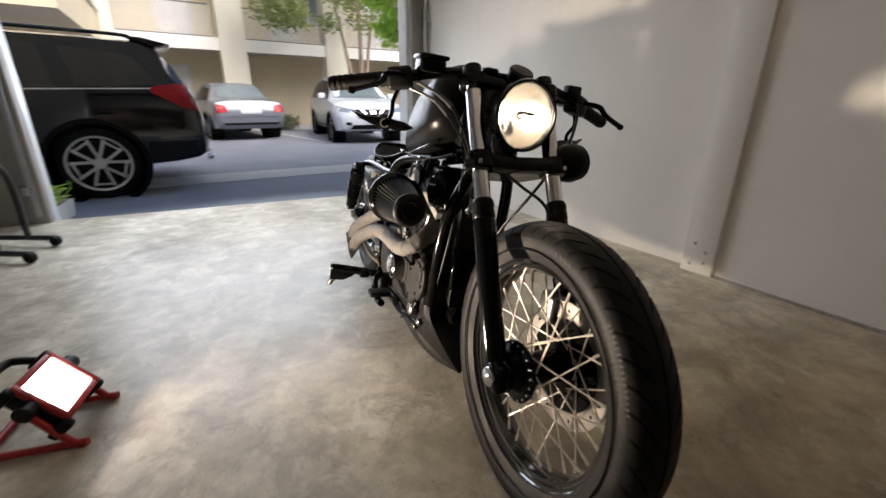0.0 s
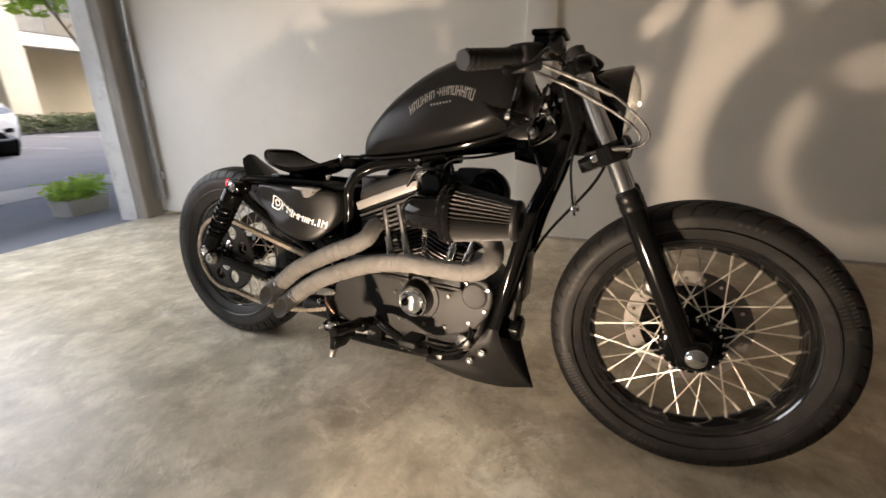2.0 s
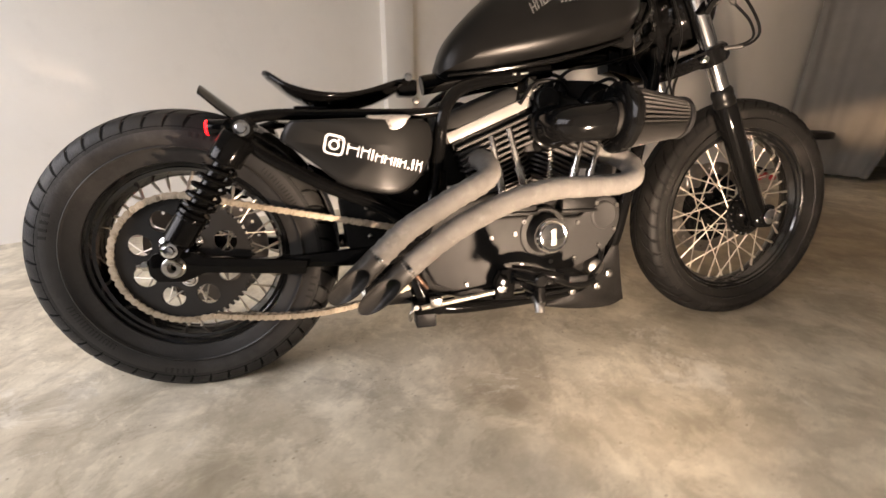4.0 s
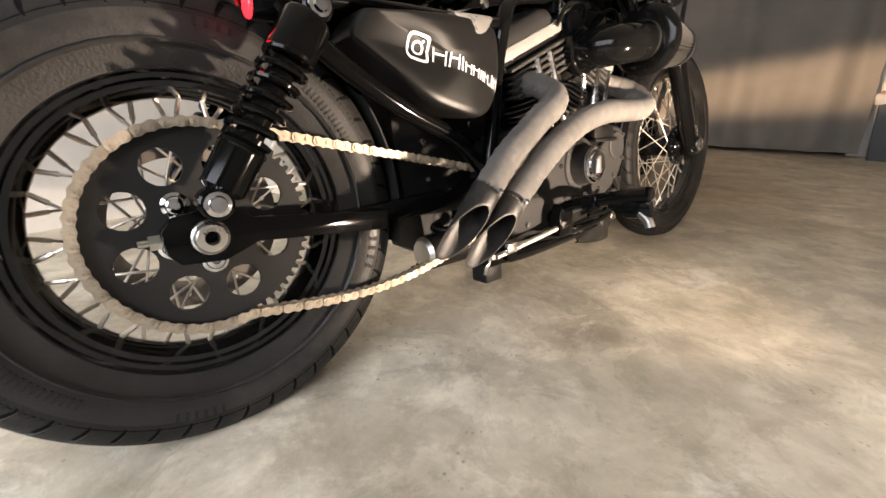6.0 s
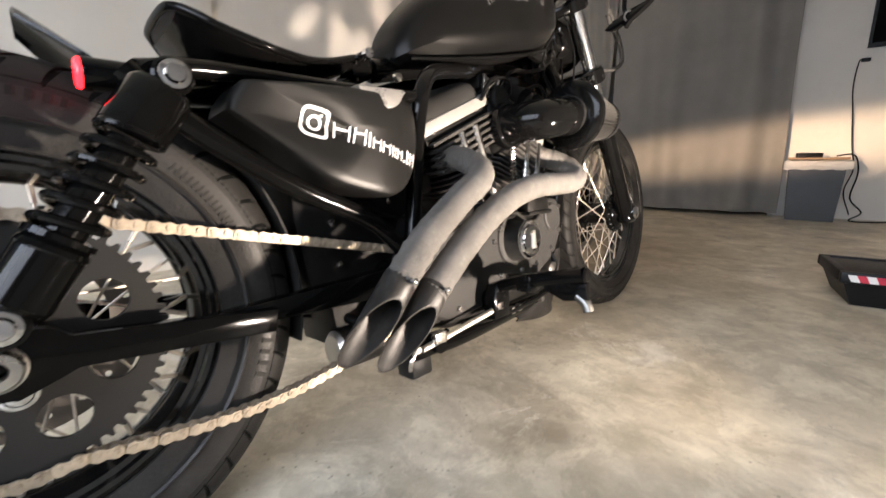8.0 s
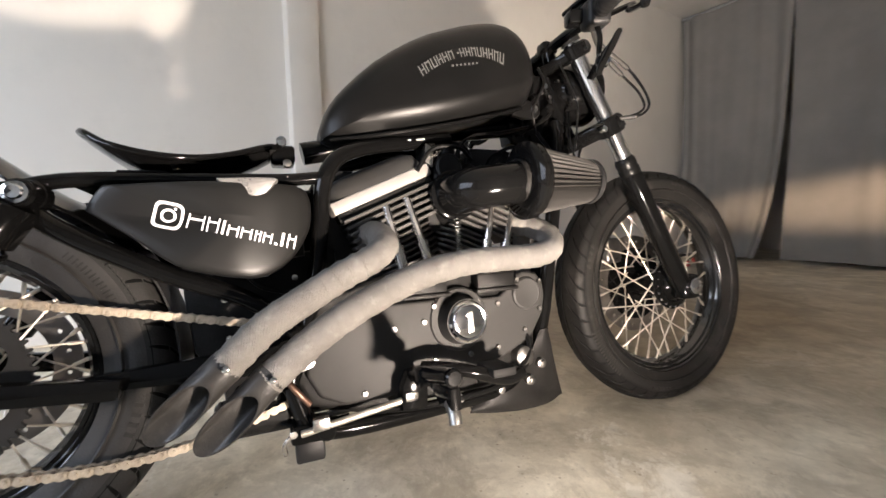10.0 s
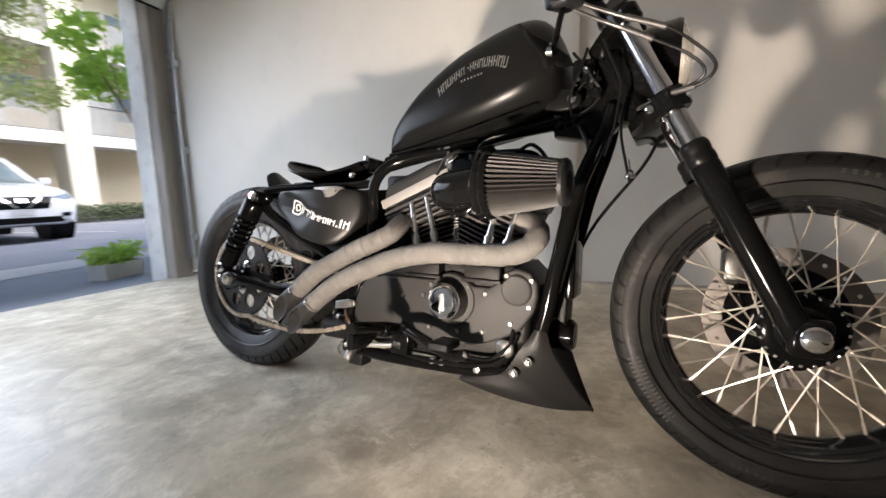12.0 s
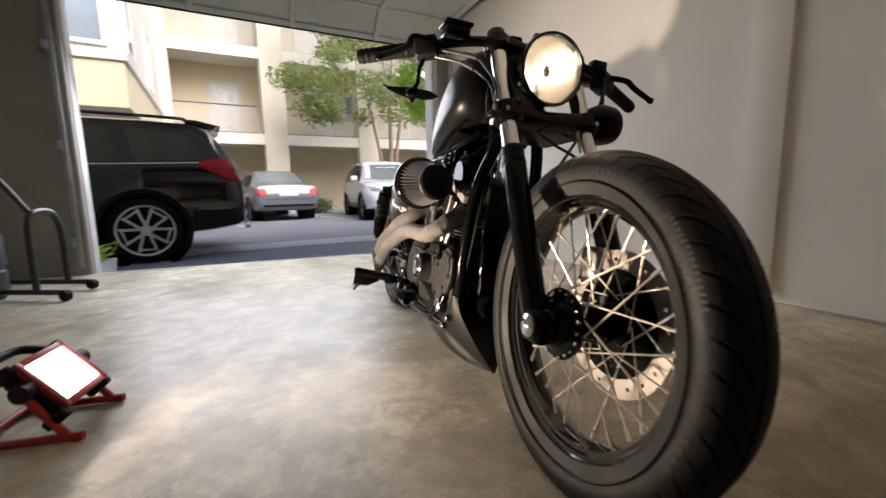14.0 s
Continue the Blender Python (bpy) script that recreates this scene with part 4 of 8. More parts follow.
# hoses and cables: loop ahead of the fork, then back to the clamp
for name, pts, r in (("brake_hose", [(1.205, -0.190, 0.886), (1.269, -0.182, 0.861), (1.312, -0.178, 0.828), (1.338, -0.172, 0.803), (1.346, -0.168, 0.786), (1.338, -0.162, 0.771), (1.318, -0.152, 0.762), (1.271, -0.130, 0.757), (1.225, -0.110, 0.745)], 0.0031),
                     ("throttle_cable", [(1.20, -0.190, 0.868), (1.247, -0.182, 0.844), (1.296, -0.178, 0.816), (1.320, -0.172, 0.798), (1.330, -0.168, 0.783), (1.326, -0.162, 0.772), (1.308, -0.150, 0.764), (1.268, -0.126, 0.757), (1.222, -0.105, 0.742)], 0.0029),
                     ("clutch_cable", [(1.12, 0.25, 0.94), (1.19, 0.22, 0.89), (1.26, 0.15, 0.80), (1.24, 0.09, 0.68), (1.12, 0.06, 0.5), (1.05, 0.07, 0.3)], 0.004)) + (("front_brake_line", [(1.26, -0.03, 0.735), (1.285, 0.02, 0.70), (1.33, 0.07, 0.66), (1.37, 0.085, 0.58), (1.42, 0.085, 0.46)], 0.004),
                     ("wiring", [(1.10, -0.05, 0.74), (1.13, -0.07, 0.66), (1.11, -0.075, 0.5), (1.08, -0.08, 0.36)], 0.005),
                     ("wiring", [(1.20, -0.05, 0.80), (1.19, -0.06, 0.72), (1.205, -0.075, 0.64), (1.215, -0.075, 0.60)], 0.003)):
    part(name, tube(pts, r, 8, 6), CABLE, bike)
for pts in ([(1.200, -0.191, 0.888), (1.235, -0.186, 0.875), (1.268, -0.182, 0.8615)], [(1.195, -0.191, 0.870), (1.222, -0.186, 0.857), (1.247, -0.182, 0.844)], [(1.318, -0.152, 0.762), (1.292, -0.140, 0.760), (1.262, -0.126, 0.756)]):
    part("hose_ferrule", tube(pts, 0.0056, 10, 5), FIN, bike, "dark grey hose ferrule")
for pts in ([(1.108, -0.246, 0.945), (1.112, -0.240, 0.924), (1.130, -0.222, 0.912), (1.168, -0.203, 0.899), (1.202, -0.191, 0.887)], [(1.094, -0.262, 0.928), (1.098, -0.256, 0.908), (1.118, -0.236, 0.897), (1.158, -0.207, 0.884), (1.197, -0.191, 0.869)]):
    part("hose_elbow", tube(pts, 0.0036, 10, 5), SCREW, bike, "bent steel hose end")
rnd_w = random.Random(9)
for k in range(9):
    y = -0.055 + 0.012 * k
    part("wiring", tube([(1.10 + rnd_w.uniform(-0.02, 0.05), y, 0.90), (1.09 + rnd_w.uniform(-0.01, 0.06), y * 1.3 - 0.01, 0.85), (1.10 + rnd_w.uniform(-0.03, 0.05), y * 1.2, 0.79), (1.07 + rnd_w.uniform(-0.02, 0.03), y, 0.735)], 0.0034, 7, 5), CABLE, bike)
for x, y, z, r in ((1.115, -0.072, 0.848, 0.007), (1.128, -0.070, 0.822, 0.005), (1.10, -0.075, 0.828, 0.005), (1.15, -0.074, 0.862, 0.005)):
    part("neck_bolt", lathe([(-0.004, r), (0.0, r), (0.004, r * 0.8), (0.006, 0)], "y", (x, y, z), 12), CHROME, bike)
part("neck_box", join(box(1.085, 1.125, -0.068, -0.03, 0.83, 0.875, 0.006), disc("y", (1.135, -0.05, 0.80), 0.012, -0.015, 0.015, 16, 0.003)), GLOSS, bike)
part("speedometer_cable", tube([(1.150, -0.090, 0.900), (1.165, -0.095, 0.862), (1.189, -0.097, 0.802), (1.186, -0.096, 0.759), (1.179, -0.094, 0.710), (1.164, -0.092, 0.657)], 0.0024, 8, 6), CABLE, bike, "black sheathed speedometer cable")
part("pinch_bolt", lathe([(-0.112, 0.0085), (-0.124, 0.0085), (-0.126, 0.006), (-0.126, 0.0)], "y", (1.246, 0, 0.736), 12), CHROME, fork)
part("little_bell", join(lathe([(0.0, 0.011), (0.006, 0.0105), (0.014, 0.006), (0.017, 0.0)], "z", (1.214, -0.078, 0.612), 14), tube([(1.214, -0.078, 0.628), (1.210, -0.075, 0.650)], 0.0015, 6, 1)), STEEL, bike, "small metal bell hung from the frame")
caliper = part("brake_caliper", join(box(1.395, 1.455, 0.052, 0.094, 0.40, 0.475, 0.012, 3), disc("y", (1.425, 0.09, 0.437), 0.02, 0.0, 0.012, 18, 0.003)), SCREW, bike, "dull metal brake caliper")

# ---- frame ----
frame_part = part("frame", join(
    tube([(1.06, 0, 0.765), (0.9, 0, 0.745), (0.7, 0, 0.71), (0.55, 0, 0.68)], 0.023, 12, 4),
    moved(lathe([(-0.085, 0.026), (-0.08, 0.034), (0.08, 0.034), (0.085, 0.026)], "z", (0, 0, 0), 20), Matrix.Translation((1.175, 0, 0.835)) @ Matrix.Rotation(-RAKE, 4, "Y")),
    prism([(1.04, 0.72), (1.15, 0.70), (1.19, 0.75), (1.165, 0.88), (1.08, 0.83), (1.03, 0.79)], -0.03, 0.03, 0.01)), GLOSS, bike, "gloss black steel tube frame")
for s in (-1, 1):
    part("downtube", tube([(1.165, s * 0.035, 0.77), (1.15, s * 0.06, 0.70), (1.108, s * 0.088, 0.575), (1.074, s * 0.090, 0.41), (1.052, s * 0.084, 0.29), (1.020, s * 0.080, 0.20), (0.965, s * 0.080, 0.158), (0.86, s * 0.088, 0.148), (0.60, s * 0.108, 0.148), (0.53, s * 0.105, 0.17), (0.50, s * 0.10, 0.24)], 0.0165, 14, 6), GLOSS, frame_part)
    part("seat_tube", tube([(0.86, s * 0.050, 0.712), (0.76, s * 0.060, 0.696), (0.69, s * 0.072, 0.684), (0.640, s * 0.084, 0.670), (0.606, s * 0.096, 0.650), (0.584, s * 0.104, 0.620), (0.574, s * 0.103, 0.585), (0.568, s * 0.092, 0.52), (0.545, s * 0.092, 0.38), (0.50, s * 0.10, 0.24)], 0.0155, 14, 7), GLOSS, frame_part)
    part("rear_strut", tube([(0.572, s * 0.100, 0.612), (0.50, s * 0.102, 0.606), (0.36, s * 0.104, 0.605), (0.22, s * 0.112, 0.602), (0.150, s * 0.122, 0.588)], 0.0115, 12, 5), GLOSS, frame_part)
    part("lower_strut", tube([(0.135, s * 0.13, 0.585), (0.20, s * 0.128, 0.525), (0.32, s * 0.118, 0.455), (0.44, s * 0.11, 0.40), (0.52, s * 0.105, 0.33)], 0.015, 12, 5), GLOSS, frame_part)
    part("shock_boss", join(disc("y", (0.168, s * 0.125, 0.575), 0.024, -0.014, 0.014, 18, 0.003)), GLOSS, frame_part)
part("neck_cover", prism([(1.026, 0.775), (1.030, 0.812), (1.045, 0.822), (1.085, 0.812), (1.104, 0.800), (1.106, 0.784), (1.095, 0.773), (1.06, 0.768)], -0.062, -0.046, 0.005, 2, "xz"), SATIN, frame_part, "matt black neck cover plate")
part("cover_screw", lathe([(-0.060, 0.011), (-0.066, 0.010), (-0.068, 0.0)], "y", (1.086, 0, 0.793), 16), CHROME, frame_part)
part("cross_tube", tube([(0.155, -0.12, 0.585), (0.155, 0.12, 0.585)], 0.012, 10, 1), GLOSS, frame_part)
part("cross_plate", box(0.20, 0.33, -0.115, 0.115, 0.596, 0.607, 0.003), GLOSS, frame_part)

# swingarm, axle, shocks
swing = part("swingarm", join(*[prism([(-0.040, 0.290), (-0.028, 0.276), (0.02, 0.272), (0.05, 0.283), (0.062, 0.288), (0.250, 0.270), (0.258, 0.270), (0.264, 0.2985), (0.250, 0.300), (0.062, 0.321), (0.045, 0.333), (0.0, 0.338), (-0.028, 0.334), (-0.042, 0.318)], s * 0.120 - 0.013, s * 0.120 + 0.013, 0.0015) for s in (-1, 1)],
             *[prism([(0.18, 0.282), (0.50, 0.268), (0.53, 0.295), (0.50, 0.318), (0.18, 0.304)], s * 0.102 - 0.012, s * 0.102 + 0.012, 0.004) for s in (-1, 1)], tube([(0.5, -0.11, 0.295), (0.5, 0.11, 0.295)], 0.028, 16, 1)), GLOSS, bike, "gloss black box-section swingarm")
part("axle", tube([(0.007, -0.118, 0.305), (0.007, 0.16, 0.305)], 0.0105, 14, 1), STEEL, swing)
nut = part("axle_nut", lathe([(-0.132, 0.0215), (-0.139, 0.0215), (-0.1405, 0.0195), (-0.146, 0.0190), (-0.149, 0.0165), (-0.149, 0.0088), (-0.147, 0.0078), (-0.120, 0.0076)], "y", (0.007, 0, 0.305), 30), ALLOY, swing, "dull brass-toned axle nut")
part("axle_nut", lathe([(0.132, 0.02), (0.15, 0.02), (0.155, 0.0)], "y", (0.007, 0, 0.305), 6), ALLOY, swing)
part("adjuster_bolt", join(tube([(-0.035, -0.118, 0.307), (-0.066, -0.118, 0.307)], 0.0045, 10, 1), lathe([(-0.055, 0.010), (-0.043, 0.010)], "x", (0, -0.118, 0.307), 6)), STEEL, swing)
for s in (-1, 1):
    top, bot = Vector((0.172, s * 0.155, 0.573)), Vector((0.016, s * 0.150, 0.346))
    d = top - bot
    L = d.length
    m = Matrix.Translation(bot) @ d.to_track_quat("Z", "Y").to_matrix().to_4x4()
    sh = part("shock_absorber", moved(lathe([(0.014, 0.020), (0.020, 0.0272), (0.070, 0.0278), (0.072, 0.0295), (0.077, 0.0285), (0.079, 0.0255), (0.082, 0.0295), (0.088, 0.0295), (0.090, 0.0175), (L - 0.08, 0.0165)], "z", (0, 0, 0), 24), m), GLOSS, bike, "black coil-over rear shock absorber")
    part("top_cover", moved(lathe([(L - 0.074, 0.028), (L - 0.072, 0.0315), (L - 0.022, 0.0315), (L - 0.016, 0.028), (L - 0.014, 0.012)], "z", (0, 0, 0), 26), m), GLOSS, sh)
    turns, z0, z1 = 5.6, 0.090, L - 0.070
    coil = [m @ Vector((0.0275 * math.cos(math.tau * u * turns), 0.0275 * math.sin(math.tau * u * turns), z0 + (z1 - z0) * u)) for u in [k / 110 for k in range(111)]]
    part("coil_spring", tube(coil, 0.0046, 8, 1), GLOSS, sh)
    for p in (top, bot):
        part("shock_eye", lathe([(-0.016, 0.017), (-0.013, 0.02), (0.013, 0.02), (0.016, 0.017)], "y", p, 20), GLOSS, sh)
    for p in (top, bot):
        part("eye_bolt", lathe([(s * 0.014, 0.0150), (s * 0.018, 0.0158), (s * 0.021, 0.0148), (s * 0.022, 0.0105), (s * 0.026, 0.0085), (s * 0.0265, 0.0)], "y", p, 24), CHROME, sh, "domed chrome bolt")
for s in (-1, 1):
    marker = part("tail_marker", lathe([(0.0905, 0.0), (0.0905, 0.0150), (0.0925, 0.0165), (0.135, 0.0165), (0.141, 0.014), (0.143, 0.0)], "x", (0.012, s * 0.122, 0.577), 28), GLOSS, bike, "small black round marker lamp with a lit red face")
    part("marker_lens", lathe([(0.0860, 0.0), (0.0862, 0.0135), (0.0875, 0.0148), (0.0905, 0.0150), (0.0905, 0.0)], "x", (0.012, s * 0.122, 0.577), 28), RED_LENS, marker, "lit red lens")
    part("marker_stalk", tube([(0.13, s * 0.120, 0.577), (0.150, s * 0.124, 0.580)], 0.006, 10, 1), CHROME, marker)

# short rear mudguard that ends in an upturned tip
grid = []
for k in range(13):
    a = radians(36 + 44 * k / 12)
    r = 0.332 + max(0, (k - 6) / 6) ** 2 * 0.042
    w = 0.075 * (1 - 0.5 * max(0, (k - 8) / 4) ** 2)
    grid.append([(r * math.cos(a) * 1.02, w * u, 0.305 + r * math.sin(a) - 0.018 * u * u) for u in (-1, -0.66, -0.27, 0.27, 0.66, 1)])
part("rear_mudguard", sheet(grid, 0.004), GLOSS, bike, "short black rear mudguard with an upturned edge")

# black inner guard between the tyre and the gearbox
inner_guard = [[(0.331 * math.cos(radians(a)), y, 0.305 + 0.331 * math.sin(radians(a))) for y in (-0.066, -0.03, 0.03, 0.066)] for a in range(-14, 37, 5)]
part("inner_mudguard", sheet(inner_guard, 0.003), MATT, bike, "matt black inner mudguard")

# ---- sprocket and chain on the right ----
CY = -0.083
SC = Vector((0.012, 0, 0.310))
sprocket = part("rear_sprocket", join(round_plate(SC, CY, 0.132, 8, 0.089, 0.0235, 0.02, 0.007)), MATT, bike, "matt black rear sprocket with round holes")
tooth = mesh_of("tooth", prism([(0.130, -0.0048), (0.139, -0.0018), (0.139, 0.0018), (0.130, 0.0048)], CY, CY + 0.006, 0.0, 2, "xz"), MATT)
for k in range(60):
    again("tooth", tooth, sprocket, Matrix.Translation(SC) @ Matrix.Rotation(math.tau * k / 60, 4, "Y"))
bolt = mesh_of("sprocket_bolt", lathe([(CY - 0.001, 0.0165), (CY - 0.004, 0.0165), (CY - 0.006, 0.0125), (CY - 0.009, 0.0115), (CY - 0.011, 0.0085), (CY - 0.0112, 0.005), (CY - 0.008, 0.0045), (CY - 0.008, 0.0)], "y", (0.0445, 0, 0), 20), CHROME)
for k in range(5):
    again("sprocket_bolt", bolt, sprocket, Matrix.Translation(SC) @ Matrix.Rotation(radians(-130 - 72 * k), 4, "Y"))
part("sprocket_boss", lathe([(CY - 0.004, 0.034), (CY - 0.010, 0.030), (CY - 0.03, 0.026), (CY - 0.034, 0.012)], "y", SC, 28), GLOSS, sprocket)

FS = Vector((0.545, 0, 0.280))
part("front_sprocket", lathe([(CY, 0.044), (CY + 0.006, 0.044)], "y", FS, 20), CAST, bike)


def chain_path():
    """The chain's closed line: round the rear sprocket, along the slack lower run, round the front one, back on top."""
    pts, R1, R2 = [], 0.1355, 0.053
    for k in range(41):
        a = radians(78 + (284 - 78) * k / 40)
        pts.append(Vector((SC.x + R1 * math.cos(a), CY, SC.z + R1 * math.sin(a))))
    a0, b0 = pts[-1], Vector((FS.x + R2 * math.cos(radians(-75)), CY, FS.z + R2 * math.sin(radians(-75))))
    for k in range(1, 24):
        u = k / 24
        pts.append(a0.lerp(b0, u) - Vector((0, 0, 0.042 * math.sin(math.pi * u))))
    for k in range(13):
        a = radians(-75 + 155 * k / 12)
        pts.append(Vector((FS.x + R2 * math.cos(a), CY, FS.z + R2 * math.sin(a))))
    a1, b1 = pts[-1], pts[0]
    for k in range(1, 24):
        pts.append(a1.lerp(b1, k / 24))
    return pts


def links():
    pts = chain_path()
    pts.append(pts[0])
    dist = [0.0]
    for i in range(len(pts) - 1):
        dist.append(dist[-1] + (pts[i + 1] - pts[i]).length)
    count = int(round(dist[-1] / 0.0159 / 2)) * 2
    step, places, i = dist[-1] / count, [], 0
    for k in range(count):
        s = k * step
        while dist[i + 1] < s:
            i += 1
        f = (s - dist[i]) / (dist[i + 1] - dist[i])
        places.append(pts[i].lerp(pts[i + 1], f))
    return places


places = links()


def plate(length, h):
    r = h / 2
    out = []
    for k in range(7):
        a = radians(90 + 180 * k / 6)
        out.append((r * math.cos(a), r * math.sin(a)))
    out.append((length / 2, -r * 0.72))
    for k in range(7):
        a = radians(-90 + 180 * k / 6)
        out.append((length + r * math.cos(a), r * math.sin(a)))
    out.append((length / 2, r * 0.72))
    return out


STEP = (places[1] - places[0]).length
outer = mesh_of("outer_link", join(*[prism(plate(STEP, 0.0145), y, y + 0.0017) for y in (-0.0095, 0.0078)], *[disc("y", (x, 0, 0), 0.0038, -0.0112, 0.0112, 8) for x in (0, STEP)]), CHAIN)
inner = mesh_of("inner_link", join(*[prism(plate(STEP, 0.0145), y, y + 0.0017) for y in (-0.0072, 0.0055)], *[disc("y", (x, 0, 0), 0.0050, -0.0056, 0.0056, 8) for x in (0, STEP)]), CHAIN)
chain = None
for k, p in enumerate(places):
    q = places[(k + 1) % len(places)]
    m = Matrix.Translation(p) @ Matrix.Rotation(-math.atan2(q.z - p.z, q.x - p.x), 4, "Y")
    if chain is None:
        chain = again("drive_chain", outer, bike, m)
        chain["label"] = "dull gold roller chain"
        back = m.inverted()
        continue
    again("chain_link", inner if k % 2 else outer, chain, back @ m)

# ---- engine ----
engine = part("crankcase", join(prism([(0.50, 0.25), (0.53, 0.19), (0.62, 0.165), (0.95, 0.165), (1.02, 0.24), (1.03, 0.37), (0.98, 0.42), (0.70, 0.425), (0.54, 0.40)], -0.10, 0.13, 0.015, 3)), CAST, bike, "black V-twin engine crankcase")
part("primary_cover", prism([(0.50, 0.30), (0.54, 0.20), (0.66, 0.17), (0.90, 0.18), (1.0, 0.24), (1.02, 0.33), (0.96, 0.40), (0.80, 0.42), (0.62, 0.40), (0.53, 0.37)], 0.13, 0.175, 0.018, 3, "xz", 3), MATT, engine)
cam_outline = [(0.535, 0.262), (0.537, 0.295), (0.552, 0.332), (0.583, 0.362), (0.631, 0.372), (0.70, 0.373), (0.783, 0.373), (0.80, 0.383), (0.83, 0.388), (0.86, 0.38), (0.888, 0.366), (0.925, 0.366), (0.945, 0.382), (0.958, 0.402), (0.985, 0.415), (1.02, 0.408), (1.036, 0.385), (1.038, 0.355),
               (1.030, 0.32), (1.002, 0.278), (0.967, 0.255), (0.909, 0.232), (0.839, 0.217), (0.769, 0.210), (0.675, 0.201), (0.60, 0.201), (0.556, 0.222)]
cam_outline = [(0.829 + (x - 0.829) * 1.025, 0.62 + (z - 0.62) * 1.025) for x, z in cam_outline]
camc = part("cam_cover", prism(cam_outline, -0.114, -0.088, 0.007, 3), MATT, engine, "matt black cam cover")
part("cover_lobe", lathe([(-0.112, 0.066), (-0.118, 0.062), (-0.120, 0.050), (-0.136, 0.0455), (-0.154, 0.0435)], "y", (0.829, 0, 0.322), 36), MATT, camc)
emblem = part("emblem", lathe([(-0.152, 0.041), (-0.158, 0.041), (-0.161, 0.037), (-0.160, 0.033), (-0.163, 0.031), (-0.164, 0.026)], "y", (0.829, 0, 0.322), 40), CHROME, camc, "round chrome timer cover with a dark face")
part("emblem_face", lathe([(-0.1605, 0.027), (-0.1625, 0.024), (-0.163, 0.0)], "y", (0.829, 0, 0.322), 40), MATT, emblem)
part("emblem_bar", moved(prism([(-0.006, -0.02), (0.008, -0.02), (0.006, 0.02), (-0.001, 0.02), (-0.009, 0.012), (-0.003, 0.010)], -0.168, -0.162, 0.001), Matrix.Translation((0.829, 0, 0.322))), ALLOY, emblem)
part("cover_dome", lathe([(-0.113, 0.037), (-0.118, 0.035), (-0.120, 0.031), (-0.119, 0.027), (-0.119, 0.0)], "y", (0.994, 0, 0.360), 32), MATT, camc)
screw = mesh_of("cover_screw", lathe([(-0.112, 0.0056), (-0.1175, 0.0056), (-0.119, 0.0046), (-0.119, 0.003), (-0.1165, 0.003), (-0.1165, 0)], "y", (0, 0, 0), 12), SCREW)
for x, z in ((0.694, 0.325), (0.754, 0.332), (0.776, 0.360), (0.871, 0.361), (0.918, 0.351), (0.967, 0.397), (1.024, 0.390), (1.021, 0.331), (0.980, 0.290), (0.913, 0.262), (0.850, 0.257), (0.773, 0.256), (0.633, 0.217)):
    again("cover_screw", screw, camc, Matrix.Translation((0.829 + (x - 0.829) * 1.025, 0, 0.62 + (z - 0.62) * 1.025)))
part("sprocket_cover", prism([(0.545, 0.26), (0.555, 0.215), (0.585, 0.205), (0.59, 0.30), (0.56, 0.32)], -0.112, -0.095, 0.006), CAST, engine)
fitting = part("oil_fitting", join(tube([(0.495, -0.10, 0.255), (0.500, -0.115, 0.245), (0.515, -0.118, 0.225), (0.530, -0.112, 0.205)], 0.0055, 10, 5), disc("y", (0.498, -0.10, 0.256), 0.009, -0.012, 0.004, 6)), COPPER, engine, "tarnished copper oil fitting")
part("hose_clamp", tube([(0.470, -0.11, 0.236), (0.480, -0.112, 0.232)], 0.011, 14, 1), STEEL, fitting)
part("oil_hose", tube([(0.480, -0.112, 0.232), (0.45, -0.10, 0.228), (0.42, -0.06, 0.23), (0.41, -0.02, 0.25)], 0.0085, 10, 5), CABLE, fitting)
part("starter_body", join(lathe([(0.36, 0.0), (0.362, 0.034), (0.47, 0.034), (0.475, 0.03)], "x", (0.024, -0.057, 0.187), 28)), CAST, engine, "black cylindrical filter body")
part("filter_cap", lathe([(0.352, 0.0), (0.352, 0.027), (0.36, 0.034)], "x", (0.024, -0.057, 0.187), 28), ALLOY, engine)

